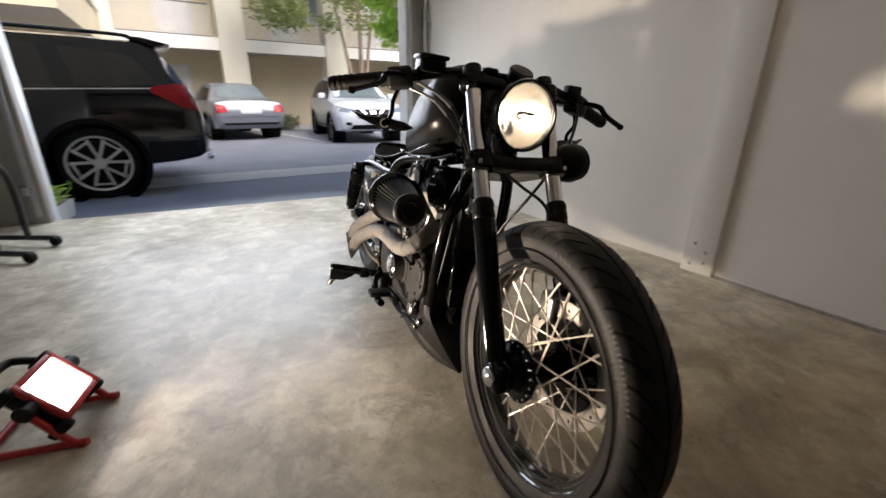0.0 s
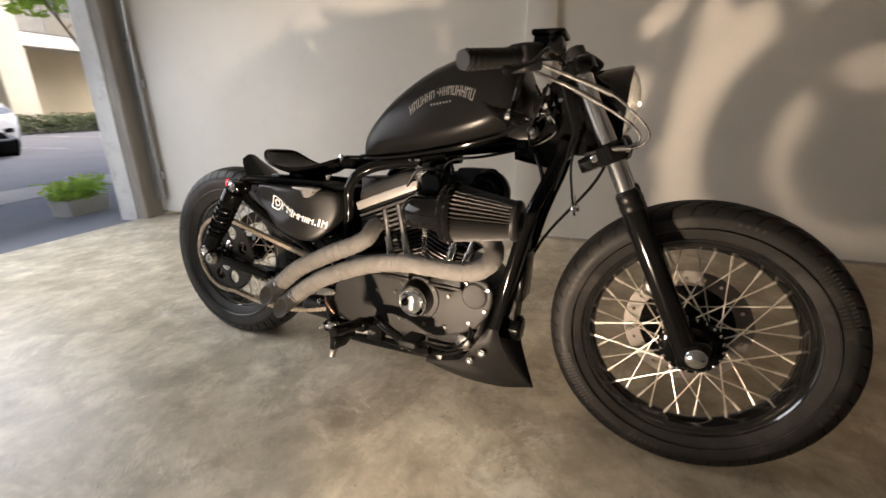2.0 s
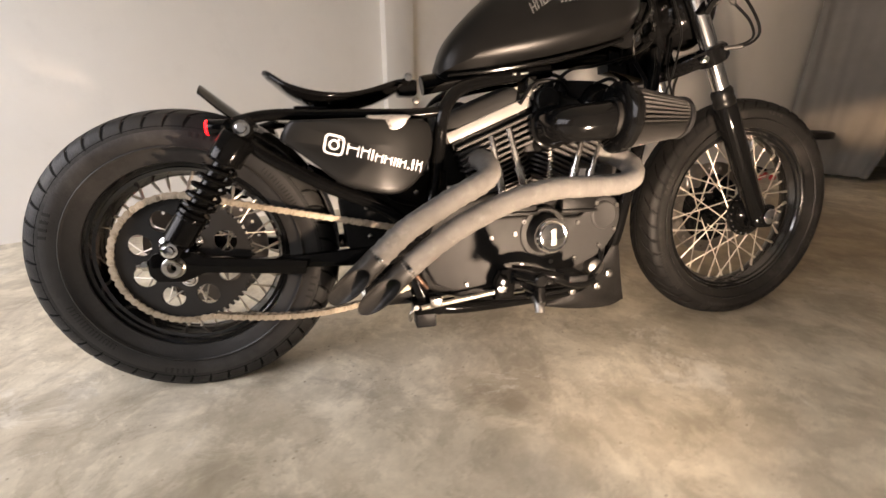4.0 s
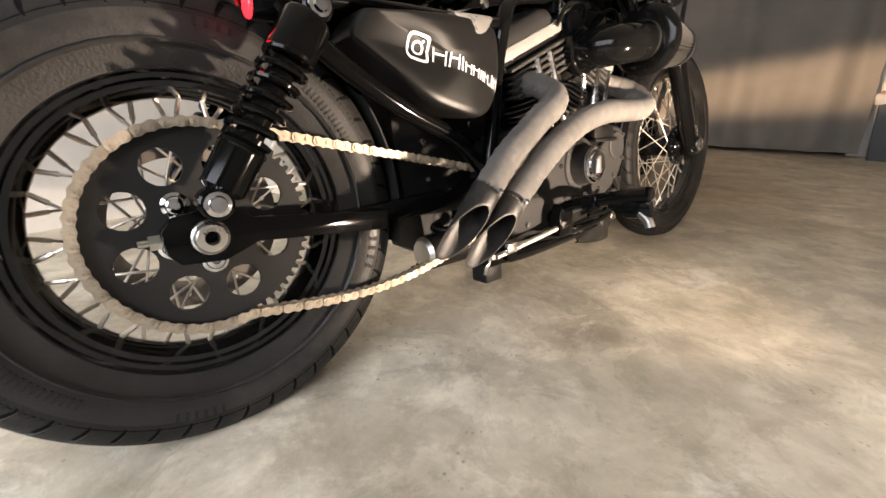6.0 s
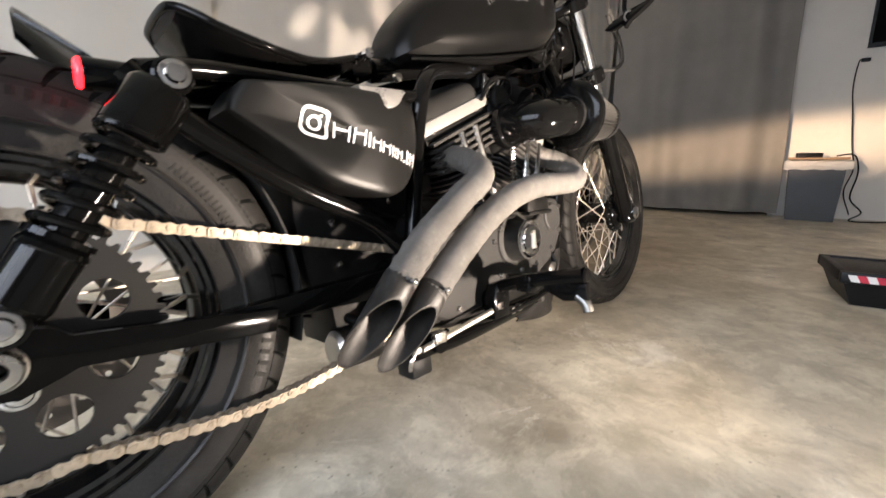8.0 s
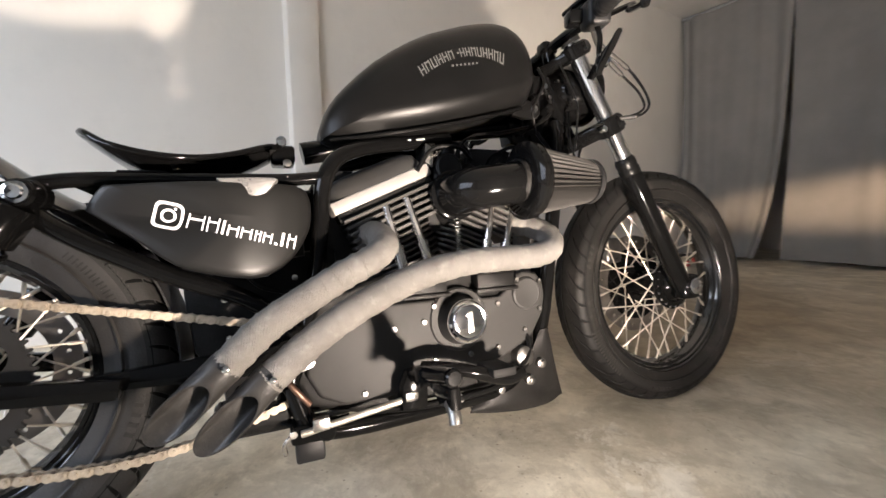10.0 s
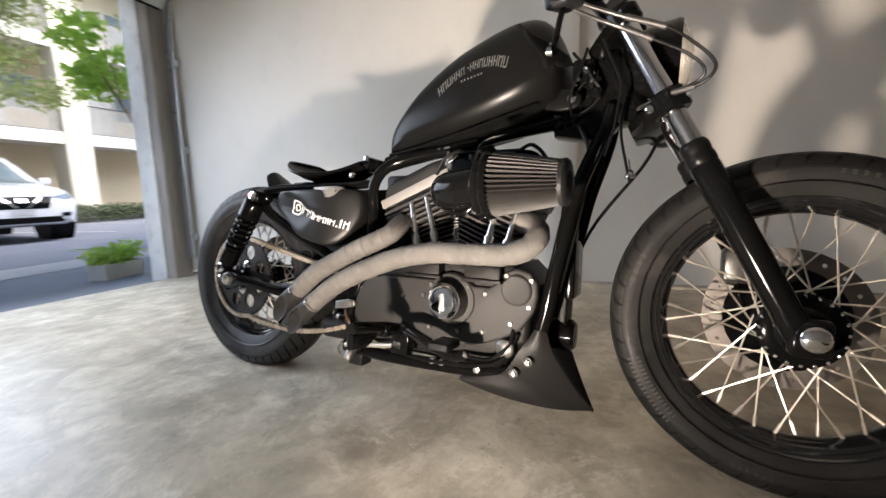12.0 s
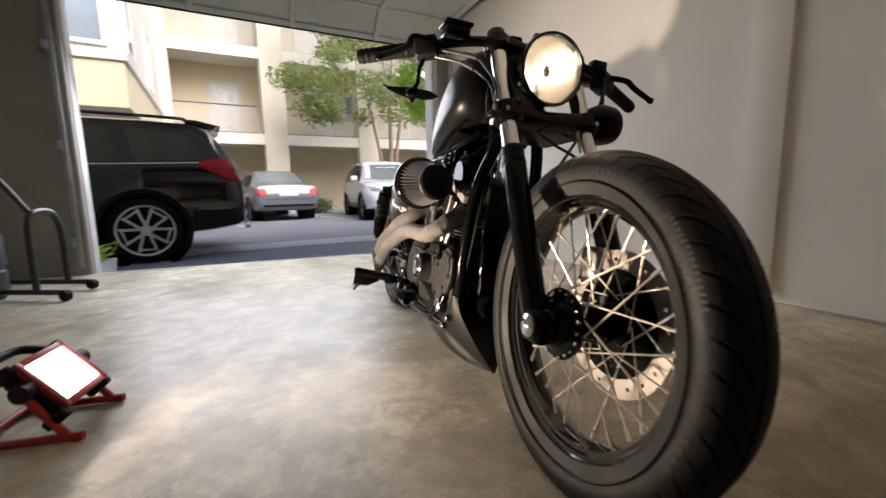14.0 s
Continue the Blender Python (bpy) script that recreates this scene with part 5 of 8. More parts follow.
CRANK = Vector((0.806, 0, 0.325))
for name, lean in (("rear", -22.5), ("front", 22.5)):
    m = Matrix.Translation(CRANK) @ Matrix.Rotation(radians(lean), 4, "Y")
    cyl = part("cylinder", moved(lathe([(0.075, 0.056), (0.205, 0.056)], "z", (0, 0, 0), 28), m), CAST, engine, "black finned engine cylinder")
    for k in range(9):
        z = 0.095 + k * 0.0118
        w = 0.070 + 0.006 * min(1, k / 4)
        fin = prism([(-w, -w * 0.55), (-w * 0.6, -w * 1.12), (w * 0.6, -w * 1.12), (w, -w * 0.55), (w, w * 0.55), (w * 0.6, w * 1.12), (-w * 0.6, w * 1.12), (-w, w * 0.55)], z, z + 0.0052, 0.0012, 1, "xy", 2)
        part("fin", moved(fin, m), FIN, cyl)
    head = part("cylinder_head", moved(box(-0.066, 0.066, -0.078, 0.078, 0.200, 0.262, 0.01, 2), m), CAST, engine, "black finned cylinder head")
    for k in range(5):
        z = 0.203 + k * 0.0138
        part("fin", moved(box(-0.102, 0.102, -0.098, 0.098, z, z + 0.0072, 0.0015, 1), m), FIN, head)
    rb = part("rocker_box", moved(box(-0.106, 0.106, -0.083, 0.083, 0.262, 0.281, 0.003, 2), m), CAST, engine)
    part("rocker_band", moved(box(-0.111, 0.111, -0.088, 0.088, 0.280, 0.305, 0.004, 2), m), SILVER, rb, "bare alloy band of the rocker box")
    cover_rings = []
    for h, g in ((0.304, 0.0), (0.316, 0.001), (0.334, 0.008), (0.344, 0.022), (0.348, 0.042)):
        ring = []
        for k in range(40):
            a = math.tau * k / 40
            cx, cy = math.cos(a), math.sin(a)
            e = 0.32
            px = (abs(cx) ** e) * (1 if cx > 0 else -1) * (0.108 - g)
            py = (abs(cy) ** e) * (1 if cy > 0 else -1) * (0.085 - g)
            ring.append(m @ Vector((px, py, h)))
        cover_rings.append(ring)
    part("rocker_cover", loft(cover_rings), MATT, rb, "matt black rocker cover")
    for x in (-0.075, 0.075):
        part("rocker_bolt", moved(join(disc("z", (x, -0.078, 0), 0.008, 0.276, 0.306, 10, 0.002)), m), STEEL, rb)
# pushrod tubes, tappet blocks
for lo, hi in (((0.728, 0.445), (0.695, 0.558)), ((0.787, 0.445), (0.739, 0.575)), ((0.900, 0.445), (0.935, 0.565)), ((0.945, 0.445), (0.983, 0.545))):
    a, b = Vector((lo[0], -0.100, lo[1] - 0.04)), Vector((hi[0], -0.092, hi[1]))
    p = part("pushrod_tube", tube([a, a.lerp(b, 0.45)], 0.0115, 16, 1), PUSHROD, engine, "chrome pushrod tube")
    part("upper_tube", tube([a.lerp(b, 0.44), b], 0.0088, 14, 1), PUSHROD, p)
    part("collar", tube([a.lerp(b, 0.42), a.lerp(b, 0.47)], 0.0132, 16, 1), PUSHROD, p)
for x in (0.757, 0.914):
    part("tappet_block", join(box(x - 0.045, x + 0.045, -0.130, -0.085, 0.376, 0.412, 0.006), box(x - 0.05, x + 0.05, -0.136, -0.080, 0.372, 0.381, 0.003)), CAST, engine)
part("spark_plug_spring", tube([(0.838 + 0.006 * math.cos(k * 0.9), -0.115 + 0.006 * math.sin(k * 0.9), 0.43 + k * 0.0011) for k in range(90)], 0.0022, 6, 1), STEEL, engine)
part("breather", join(tube([(0.84, -0.04, 0.53), (0.84, -0.09, 0.56)], 0.03, 14, 1), box(0.79, 0.90, -0.07, 0.05, 0.50, 0.57, 0.015)), CAST, engine)
part("horn_cover", loft([[Vector((0.985 + 0.055 * s * math.cos(a) , y, 0.625 + 0.062 * s * math.sin(a))) for a in [math.tau * k / 24 for k in range(24)]] for y, s in ((-0.02, 1.0), (-0.06, 1.0), (-0.085, 0.9), (-0.098, 0.65))]), GLOSS, engine, "gloss black horn cover")
carb = part("carburettor", join(box(0.805, 0.870, -0.085, 0.02, 0.600, 0.668, 0.014, 3), disc("y", (0.838, -0.085, 0.640), 0.030, -0.012, 0.010, 20, 0.004), box(0.792, 0.822, -0.07, -0.01, 0.664, 0.700, 0.007), disc("z", (0.852, -0.05, 0), 0.020, 0.664, 0.692, 16, 0.003)), CAST, engine, "black carburettor under the tank")
part("cable_bracket", join(prism([(0.785, 0.652), (0.803, 0.640), (0.808, 0.680), (0.790, 0.690)], -0.088, -0.082, 0.001), tube([(0.80, -0.092, 0.660), (0.825, -0.095, 0.676)], 0.003, 8, 1)), STEEL, carb)
for y in (-0.085, -0.072):
    part("throttle_pull", tube([(0.862, y, 0.652), (0.874, y, 0.690), (0.905, y - 0.006, 0.712), (0.97, y, 0.722), (1.06, y + 0.01, 0.745)], 0.0034, 8, 6), CABLE, carb)
part("fuel_line", tube([(0.83, -0.03, 0.69), (0.86, -0.05, 0.705), (0.89, -0.075, 0.685), (0.885, -0.08, 0.65)], 0.0045, 8, 6), CABLE, carb)
part("frame_clip", join(*[tube([(x, -0.080 + (0.86 - x) * 0.08, 0.697 + (x - 0.74) * 0.1), (x + 0.018, -0.082 + (0.86 - x) * 0.08, 0.699 + (x - 0.74) * 0.1)], 0.0040, 8, 1) for x in (0.745, 0.775)]), CHROME, frame_part)
part("coil", box(0.90, 0.985, -0.07, 0.03, 0.645, 0.69, 0.008), BLACK_PLASTIC, engine)
part("spark_lead", tube([(0.9, -0.075, 0.66), (0.86, -0.10, 0.68), (0.80, -0.10, 0.675), (0.765, -0.095, 0.63)], 0.0045, 8, 6), CABLE, engine)
part("spark_lead", tube([(0.97, -0.075, 0.68), (1.01, -0.09, 0.69), (1.045, -0.085, 0.65), (1.05, -0.07, 0.58)], 0.0045, 8, 6), CABLE, engine)

# ---- air cleaner: elbow, flange, pleated cone ----
AY, AZ = -0.204, 0.590
air = part("air_cleaner", tube([(0.838, -0.095, 0.577), (0.838, -0.130, 0.577), (0.840, -0.160, 0.577), (0.850, -0.184, 0.578), (0.872, -0.197, 0.580), (0.905, AY, 0.583), (0.955, AY, AZ)], lambda u: 0.045 - 0.004 * min(1.0, u * 1.6), 32, 6), GLOSS, bike, "black cone air filter on an elbow intake")
part("elbow_ring", lathe([(-0.100, 0.046), (-0.103, 0.052), (-0.116, 0.052), (-0.119, 0.046)], "y", (0.838, 0, 0.577), 32), GLOSS, air)
part("flange", lathe([(0.936, 0.04), (0.937, 0.060), (0.940, 0.072), (0.945, 0.0765), (0.951, 0.0765), (0.955, 0.073), (0.961, 0.0745), (0.966, 0.072), (0.970, 0.068), (0.972, 0.05)], "x", (0, AY, AZ), 48), GLOSS, air)


def pleats(x0, x1, r0, r1, count, deep):
    vs, fs, rows = [], [], 5
    n = count * 2
    for j in range(rows):
        u = j / (rows - 1)
        for k in range(n):
            a = math.tau * k / n
            r = (r0 + (r1 - r0) * u) - (deep * (1 - 0.4 * u) if k % 2 else 0)
            vs.append((x0 + (x1 - x0) * u, AY + r * math.cos(a), AZ + r * math.sin(a)))
    for j in range(rows - 1):
        for k in range(n):
            q = (k + 1) % n
            fs.append((j * n + k, j * n + q, (j + 1) * n + q, (j + 1) * n + k))
    return vs, fs


part("pleated_filter", pleats(0.970, 1.108, 0.068, 0.044, 40, 0.014), PLEAT, air, "black pleated filter cone", 20)
part("filter_end", lathe([(1.104, 0.040), (1.104, 0.046), (1.112, 0.047), (1.118, 0.043), (1.121, 0.034), (1.119, 0.024), (1.112, 0.021), (1.09, 0.02), (1.088, 0.0)], "x", (0, AY, AZ), 36), BLACK_PLASTIC, air)
part("band_clamp", lathe([(0.926, 0.0405), (0.926, 0.0432), (0.936, 0.0432), (0.936, 0.0405)], "x", (0, AY, AZ - 0.001), 32, True), CAST, air)

# ---- wrapped exhaust with slash-cut tips ----
def wrapped(pts, r, turn=0.024):
    line = smooth_line(pts, 30)
    rnd = random.Random(5)
    total = sum((line[i + 1] - line[i]).length for i in range(len(line) - 1))
    def radius(u):
        s = (u * total / turn) % 1.0
        return r - 0.0002 + 0.0015 * (1 - s) ** 2 + 0.0005 * math.sin(u * 97)
    return tube(line, radius, 22, 1, False)


def slash_tip(a, b, r, cut):
    """A straight tube from a towards b, cut off by the plane through b with that normal."""
    a, b, nrm = Vector(a), Vector(b), Vector(cut).normalized()
    d = (b - a).normalized()
    ref = d.orthogonal().normalized()
    side = d.cross(ref)
    rings = []
    for rr, end in ((r, False), (r, True), (r - 0.0022, True), (r - 0.0022, False)):
        ring = []
        for k in range(32):
            t = math.tau * k / 32
            o = ref * (rr * math.cos(t)) + side * (rr * math.sin(t))
            p = a + o
            if end:
                p = p + d * ((b - p).dot(nrm) / d.dot(nrm))
            ring.append(p)
        rings.append(ring)
    return loft(rings, False)


def exhaust(pts, tip_from, tip_to, label):
    line = pts + [tip_from]
    e = part("exhaust_pipe", wrapped(line, 0.0245), WRAP, bike, label)
    part("tip", slash_tip(Vector(tip_from) - (Vector(tip_to) - Vector(tip_from)).normalized() * 0.012, tip_to, 0.0254, (-0.24, -0.95, -0.20)), TIP, e, "blackened steel slash-cut tip")
    d = (Vector(tip_to) - Vector(tip_from)).normalized()
    c = Vector(tip_from) - d * 0.004
    part("wrap_tie", tube([c - d * 0.0045, c + d * 0.0045], 0.0258, 22, 1), TIP, e)
    part("tie_screw", lathe([(-0.026, 0.005), (-0.034, 0.005), (-0.035, 0.003), (-0.035, 0.0)], "y", c + Vector((0.004, 0, 0.004)), 10), CHROME, e)
    part("port_flange", tube([Vector(pts[0]) + Vector((0, 0.012, 0.004)), Vector(pts[0]) - Vector((0, 0.004, 0))], 0.031, 18, 1), CAST, e)


exhaust([(0.985, -0.075, 0.515), (1.022, -0.098, 0.508), (1.044, -0.135, 0.486), (1.030, -0.168, 0.458), (0.985, -0.180, 0.443), (0.90, -0.184, 0.440), (0.82, -0.186, 0.438), (0.728, -0.190, 0.421), (0.637, -0.197, 0.388), (0.550, -0.208, 0.344)], (0.466, -0.211, 0.283), (0.409, -0.219, 0.231), "front exhaust pipe in grey-tan heat wrap")
exhaust([(0.652, -0.070, 0.508), (0.672, -0.115, 0.500), (0.672, -0.155, 0.476), (0.638, -0.178, 0.453), (0.590, -0.186, 0.431), (0.547, -0.192, 0.408), (0.470, -0.204, 0.364)], (0.406, -0.208, 0.308), (0.349, -0.217, 0.257), "rear exhaust pipe in grey-tan heat wrap")
part("exhaust_bracket", join(prism([(0.47, 0.258), (0.515, 0.266), (0.538, 0.272), (0.543, 0.280), (0.536, 0.289), (0.515, 0.290), (0.47, 0.280)], -0.128, -0.120, 0.003), lathe([(-0.129, 0.009), (-0.134, 0.008), (-0.135, 0)], "y", (0.527, 0, 0.280), 14)), ALLOY, bike, "bare alloy exhaust bracket")

# ---- tank ----
def curve(points, x):
    for (xa, va), (xb, vb) in zip(points, points[1:]):
        if x <= xb:
            t = (x - xa) / (xb - xa)
            t = max(0.0, t)
            return va + (vb - va) * t
    return points[-1][1]


TANK_TOP = [(0.583, 0.722), (0.60, 0.770), (0.625, 0.803), (0.66, 0.839), (0.70, 0.874), (0.745, 0.906), (0.79, 0.933), (0.83, 0.952), (0.87, 0.965), (0.91, 0.979), (0.95, 0.988), (0.985, 0.991), (1.005, 0.988), (1.025, 0.978), (1.045, 0.956), (1.060, 0.922), (1.068, 0.885)]
TANK_BOTTOM = [(0.585, 0.700), (0.60, 0.690), (0.64, 0.690), (0.70, 0.701), (0.80, 0.717), (0.90, 0.738), (0.97, 0.758), (1.015, 0.774), (1.048, 0.79), (1.060, 0.81), (1.068, 0.84)]
TANK_HALF = [(0.585, 0.035), (0.60, 0.062), (0.625, 0.078), (0.66, 0.092), (0.70, 0.104), (0.76, 0.118), (0.82, 0.129), (0.88, 0.137), (0.93, 0.142), (0.97, 0.143), (1.008, 0.140), (1.035, 0.130), (1.053, 0.114), (1.063, 0.092), (1.068, 0.06)]
rings = []
xs = [0.585, 0.590, 0.597, 0.607, 0.62, 0.64, 0.67, 0.70, 0.74, 0.78, 0.82, 0.86, 0.90, 0.93, 0.955, 0.98, 1.0, 1.018, 1.031, 1.042, 1.051, 1.058, 1.064, 1.068]
for x in xs:
    zt, zb, w = curve(TANK_TOP, x), curve(TANK_BOTTOM, x), curve(TANK_HALF, x)
    hgt = zt - zb
    crease = zb + min(0.052, hgt * 0.34)
    half = []
    for k in range(13):  # from the ridge down to the crease
        a = radians(90 * k / 12)
        half.append((w * math.sin(a) ** 0.78, crease + (zt - crease) * math.cos(a) ** 0.70))
    half += [(w * 0.985, crease - 0.010), (w * 0.90, crease - hgt * 0.10 - 0.006), (w * 0.72, zb + 0.006), (w * 0.55, zb), (0.0, zb)]
    ring = [(x, -y, z) for y, z in half] + [(x, y, z) for y, z in reversed(half[1:-1])]
    rings.append(ring)
tank_geo = loft(rings)
tank = part("fuel_tank", tank_geo, SATIN, bike, "satin black peanut fuel tank with a grey emblem", 30)

part("bottom_seam", tube([(0.60, -0.065, 0.693), (0.70, -0.088, 0.703), (0.82, -0.108, 0.722), (0.92, -0.118, 0.744), (1.02, -0.105, 0.776)], 0.0045, 8, 5), GLOSS, tank)
tank_tree = BVHTree.FromPolygons([Vector(v) for v in tank_geo[0]], tank_geo[1])


def laid_on(tree, quads, out=0.0014, cells=3):
    """Thin decals: each quad (four x, z corners) is drawn on the surface seen from the right."""
    vs, fs = [], []
    for q in quads:
        base = len(vs)
        for j in range(cells + 1):
            for i in range(cells + 1):
                u, v = i / cells, j / cells
                lo = Vector(q[0]).lerp(Vector(q[1]), u)
                hi = Vector(q[3]).lerp(Vector(q[2]), u)
                p = lo.lerp(hi, v)
                hit = tree.ray_cast(Vector((p.x, -0.6, p.y)), Vector((0, 1, 0)))
                y = hit[0].y if hit[0] else -0.1
                vs.append((p.x, y - out, p.y))
        n = cells + 1
        fs += [(base + j * n + i, base + j * n + i + 1, base + (j + 1) * n + i + 1, base + (j + 1) * n + i) for j in range(cells) for i in range(cells)]
    return vs, fs


def arc_bars():
    """Bars along an arched baseline, in place of the emblem's letters."""
    quads, n = [], 15
    for k in range(n):
        if k == 6:
            continue
        u0, u1 = (k + 0.08) / n, (k + 0.86) / n
        def at(u, v):
            x = 0.776 + 0.186 * u
            z = 0.825 + 0.037 * u + 0.0285 * (1 - (2 * u - 1) ** 2)
            tall = 0.020 + 0.008 * abs(2 * u - 1)
            slope = math.atan2(0.037 - 0.114 * (2 * u - 1), 0.186)
            return (x - math.sin(slope) * tall * (v - 0.5) * 0.5, z + math.cos(slope) * tall * (v - 0.5))
        mid = (u0 + u1) / 2
        w = (u1 - u0) / 4.4
        style = k % 4
        quads.append((at(u0, 0), at(u0 + w, 0), at(u0 + w, 1), at(u0, 1)))
        quads.append((at(u1 - w, 0), at(u1, 0), at(u1, 1), at(u1 - w, 1)))
        v0 = (0.42, 0.78, 0.0, 0.4)[style]
        quads.append((at(u0 + w, v0), at(u1 - w, v0), at(u1 - w, v0 + 0.14), at(u0 + w, v0 + 0.14)))
    quads.append((at(0.435, 0.4), at(0.46, 0.4), at(0.46, 0.6), at(0.435, 0.6)))
    for k in range(7):
        x = 0.842 + k * 0.0088
        z = 0.838 + (x - 0.842) * 0.16
        quads.append(((x, z), (x + 0.0045, z + 0.0005), (x + 0.0045, z + 0.005), (x, z + 0.0045)))
    return quads


for q in arc_bars():
    part("emblem_bar", laid_on(tank_tree, [q], 0.0012, 1), GREY_VINYL, tank)

# ---- seat ----
SEAT = [(0.203, 0.694, 0.004, 0.040), (0.212, 0.690, 0.005, 0.066), (0.228, 0.678, 0.006, 0.085), (0.250, 0.664, 0.008, 0.098), (0.290, 0.651, 0.013, 0.106), (0.334, 0.646, 0.017, 0.100), (0.380, 0.649, 0.018, 0.085), (0.426, 0.661, 0.018, 0.066), (0.463, 0.674, 0.015, 0.055), (0.488, 0.683, 0.010, 0.045), (0.500, 0.685, 0.006, 0.036)]
across = (-1, -0.93, -0.75, -0.45, 0, 0.45, 0.75, 0.93, 1)
rings = []
for x, z, t, w in SEAT:
    top = [(x, w * u, z - 0.010 * (1 - u * u)) for u in across]
    under = [(x, w * u * 0.97, z - 0.003 - t * (1 - u ** 4) - 0.002) for u in reversed(across)]
    rings.append(top + under)
seat = part("seat", loft(rings), LEATHER, bike, "thin dished black leather solo seat with a rolled edge", 50)
edge = [(x, -w, z - 0.002) for x, z, t, w in reversed(SEAT)] + [(x, w, z - 0.002) for x, z, t, w in SEAT]
shell = [[(x, w * u * 0.96, z - 0.0075 - t * (1 - u ** 4)) for u in across] for x, z, t, w in SEAT[1:-1]]
part("seat_shell", sheet(shell, 0.002), GLOSS, seat, "gloss black shell under the leather")
part("seat_rim", tube(edge, 0.0058, 10, 3), GLOSS, seat, "rolled glossy seat edge")
for s in (-1, 1):
    part("seat_post", tube([(0.305, s * 0.045, 0.606), (0.300, s * 0.045, 0.645)], 0.010, 12, 1), GLOSS, seat)
part("seat_pan", prism([(0.285, 0.608), (0.37, 0.606), (0.385, 0.626), (0.33, 0.622), (0.29, 0.618)], -0.060, 0.060, 0.004), GLOSS, seat)
part("seat_bracket", join(box(0.235, 0.27, -0.07, 0.07, 0.604, 0.616, 0.004), box(0.26, 0.33, -0.095, -0.06, 0.612, 0.622, 0.003)), GLOSS, seat)
part("seat_hinge", join(box(0.49, 0.535, -0.03, 0.03, 0.655, 0.69, 0.006), tube([(0.508, -0.05, 0.690), (0.508, 0.05, 0.690)], 0.007, 10, 1)), GLOSS, seat)
part("hinge_bolt", lathe([(-0.048, 0.010), (-0.058, 0.009), (-0.060, 0)], "y", (0.510, 0, 0.690), 14), CHROME, seat)
part("frame_bolt", lathe([(-0.118, 0.008), (-0.126, 0.007), (-0.127, 0)], "y", (0.515, 0, 0.632), 12), STEEL, frame_part)

# ---- side covers ----
outline = [(0.231, 0.552), (0.236, 0.566), (0.251, 0.587), (0.262, 0.590), (0.30, 0.591), (0.40, 0.594), (0.505, 0.594), (0.536, 0.590), (0.549, 0.574), (0.552, 0.545), (0.545, 0.512), (0.522, 0.474), (0.495, 0.449), (0.466, 0.437), (0.437, 0.437), (0.39, 0.447), (0.344, 0.464), (0.29, 0.508)]
cx, cz = 0.43, 0.52
for s, name in ((-1, "side_cover"), (1, "side_cover")):
    rings = []
    for y, k in ((0.088, 1.0), (0.146, 1.0), (0.154, 0.993), (0.160, 0.972), (0.163, 0.93), (0.1645, 0.80), (0.1655, 0.55), (0.166, 0.28)):
        fine = smooth_line([(a, b, 0) for a, b in [*outline, outline[0]]], 3)[:-1]
        rings.append([(cx + (p.x - cx) * k, s * (y - (0.02 * max(0, (0.34 - p.x) / 0.1)) - 0.052 * max(0.0, (cx + (p.x - cx) * k - 0.42) / 0.145) ** 1.6), cz + (p.y - cz) * k) for p in fine])
    geo = loft(rings)
    sc = part("oil_tank" if s < 0 else "side_cover", geo, COVER, bike, "satin black side cover with white lettering bars" if s < 0 else "satin black side cover", 40)
    if s < 0:
        right_cover, cover_tree = sc, BVHTree.FromPolygons([Vector(v) for v in geo[0]], geo[1])
part("filler_plate", prism([(0.406, 0.598), (0.490, 0.600), (0.492, 0.591), (0.478, 0.575), (0.458, 0.569), (0.435, 0.573), (0.418, 0.586)], -0.160, -0.125, 0.003, 2, "xz", 2), FILLER_GREY, right_cover, "half-moon grey filler plate")


def ring_quads(cx, cz, r0, r1, n, power=1.0, tilt=0.0):
    out = []
    def at(a, r):
        c, s = math.cos(a), math.sin(a)
        x, z = abs(c) ** power * (1 if c > 0 else -1) * r, abs(s) ** power * (1 if s > 0 else -1) * r
        return (cx + x * math.cos(tilt) - z * math.sin(tilt), cz + x * math.sin(tilt) + z * math.cos(tilt))
    for k in range(n):
        a0, a1 = math.tau * k / n, math.tau * (k + 1) / n
        out.append((at(a0, r0), at(a0, r1), at(a1, r1), at(a1, r0)))
    return out


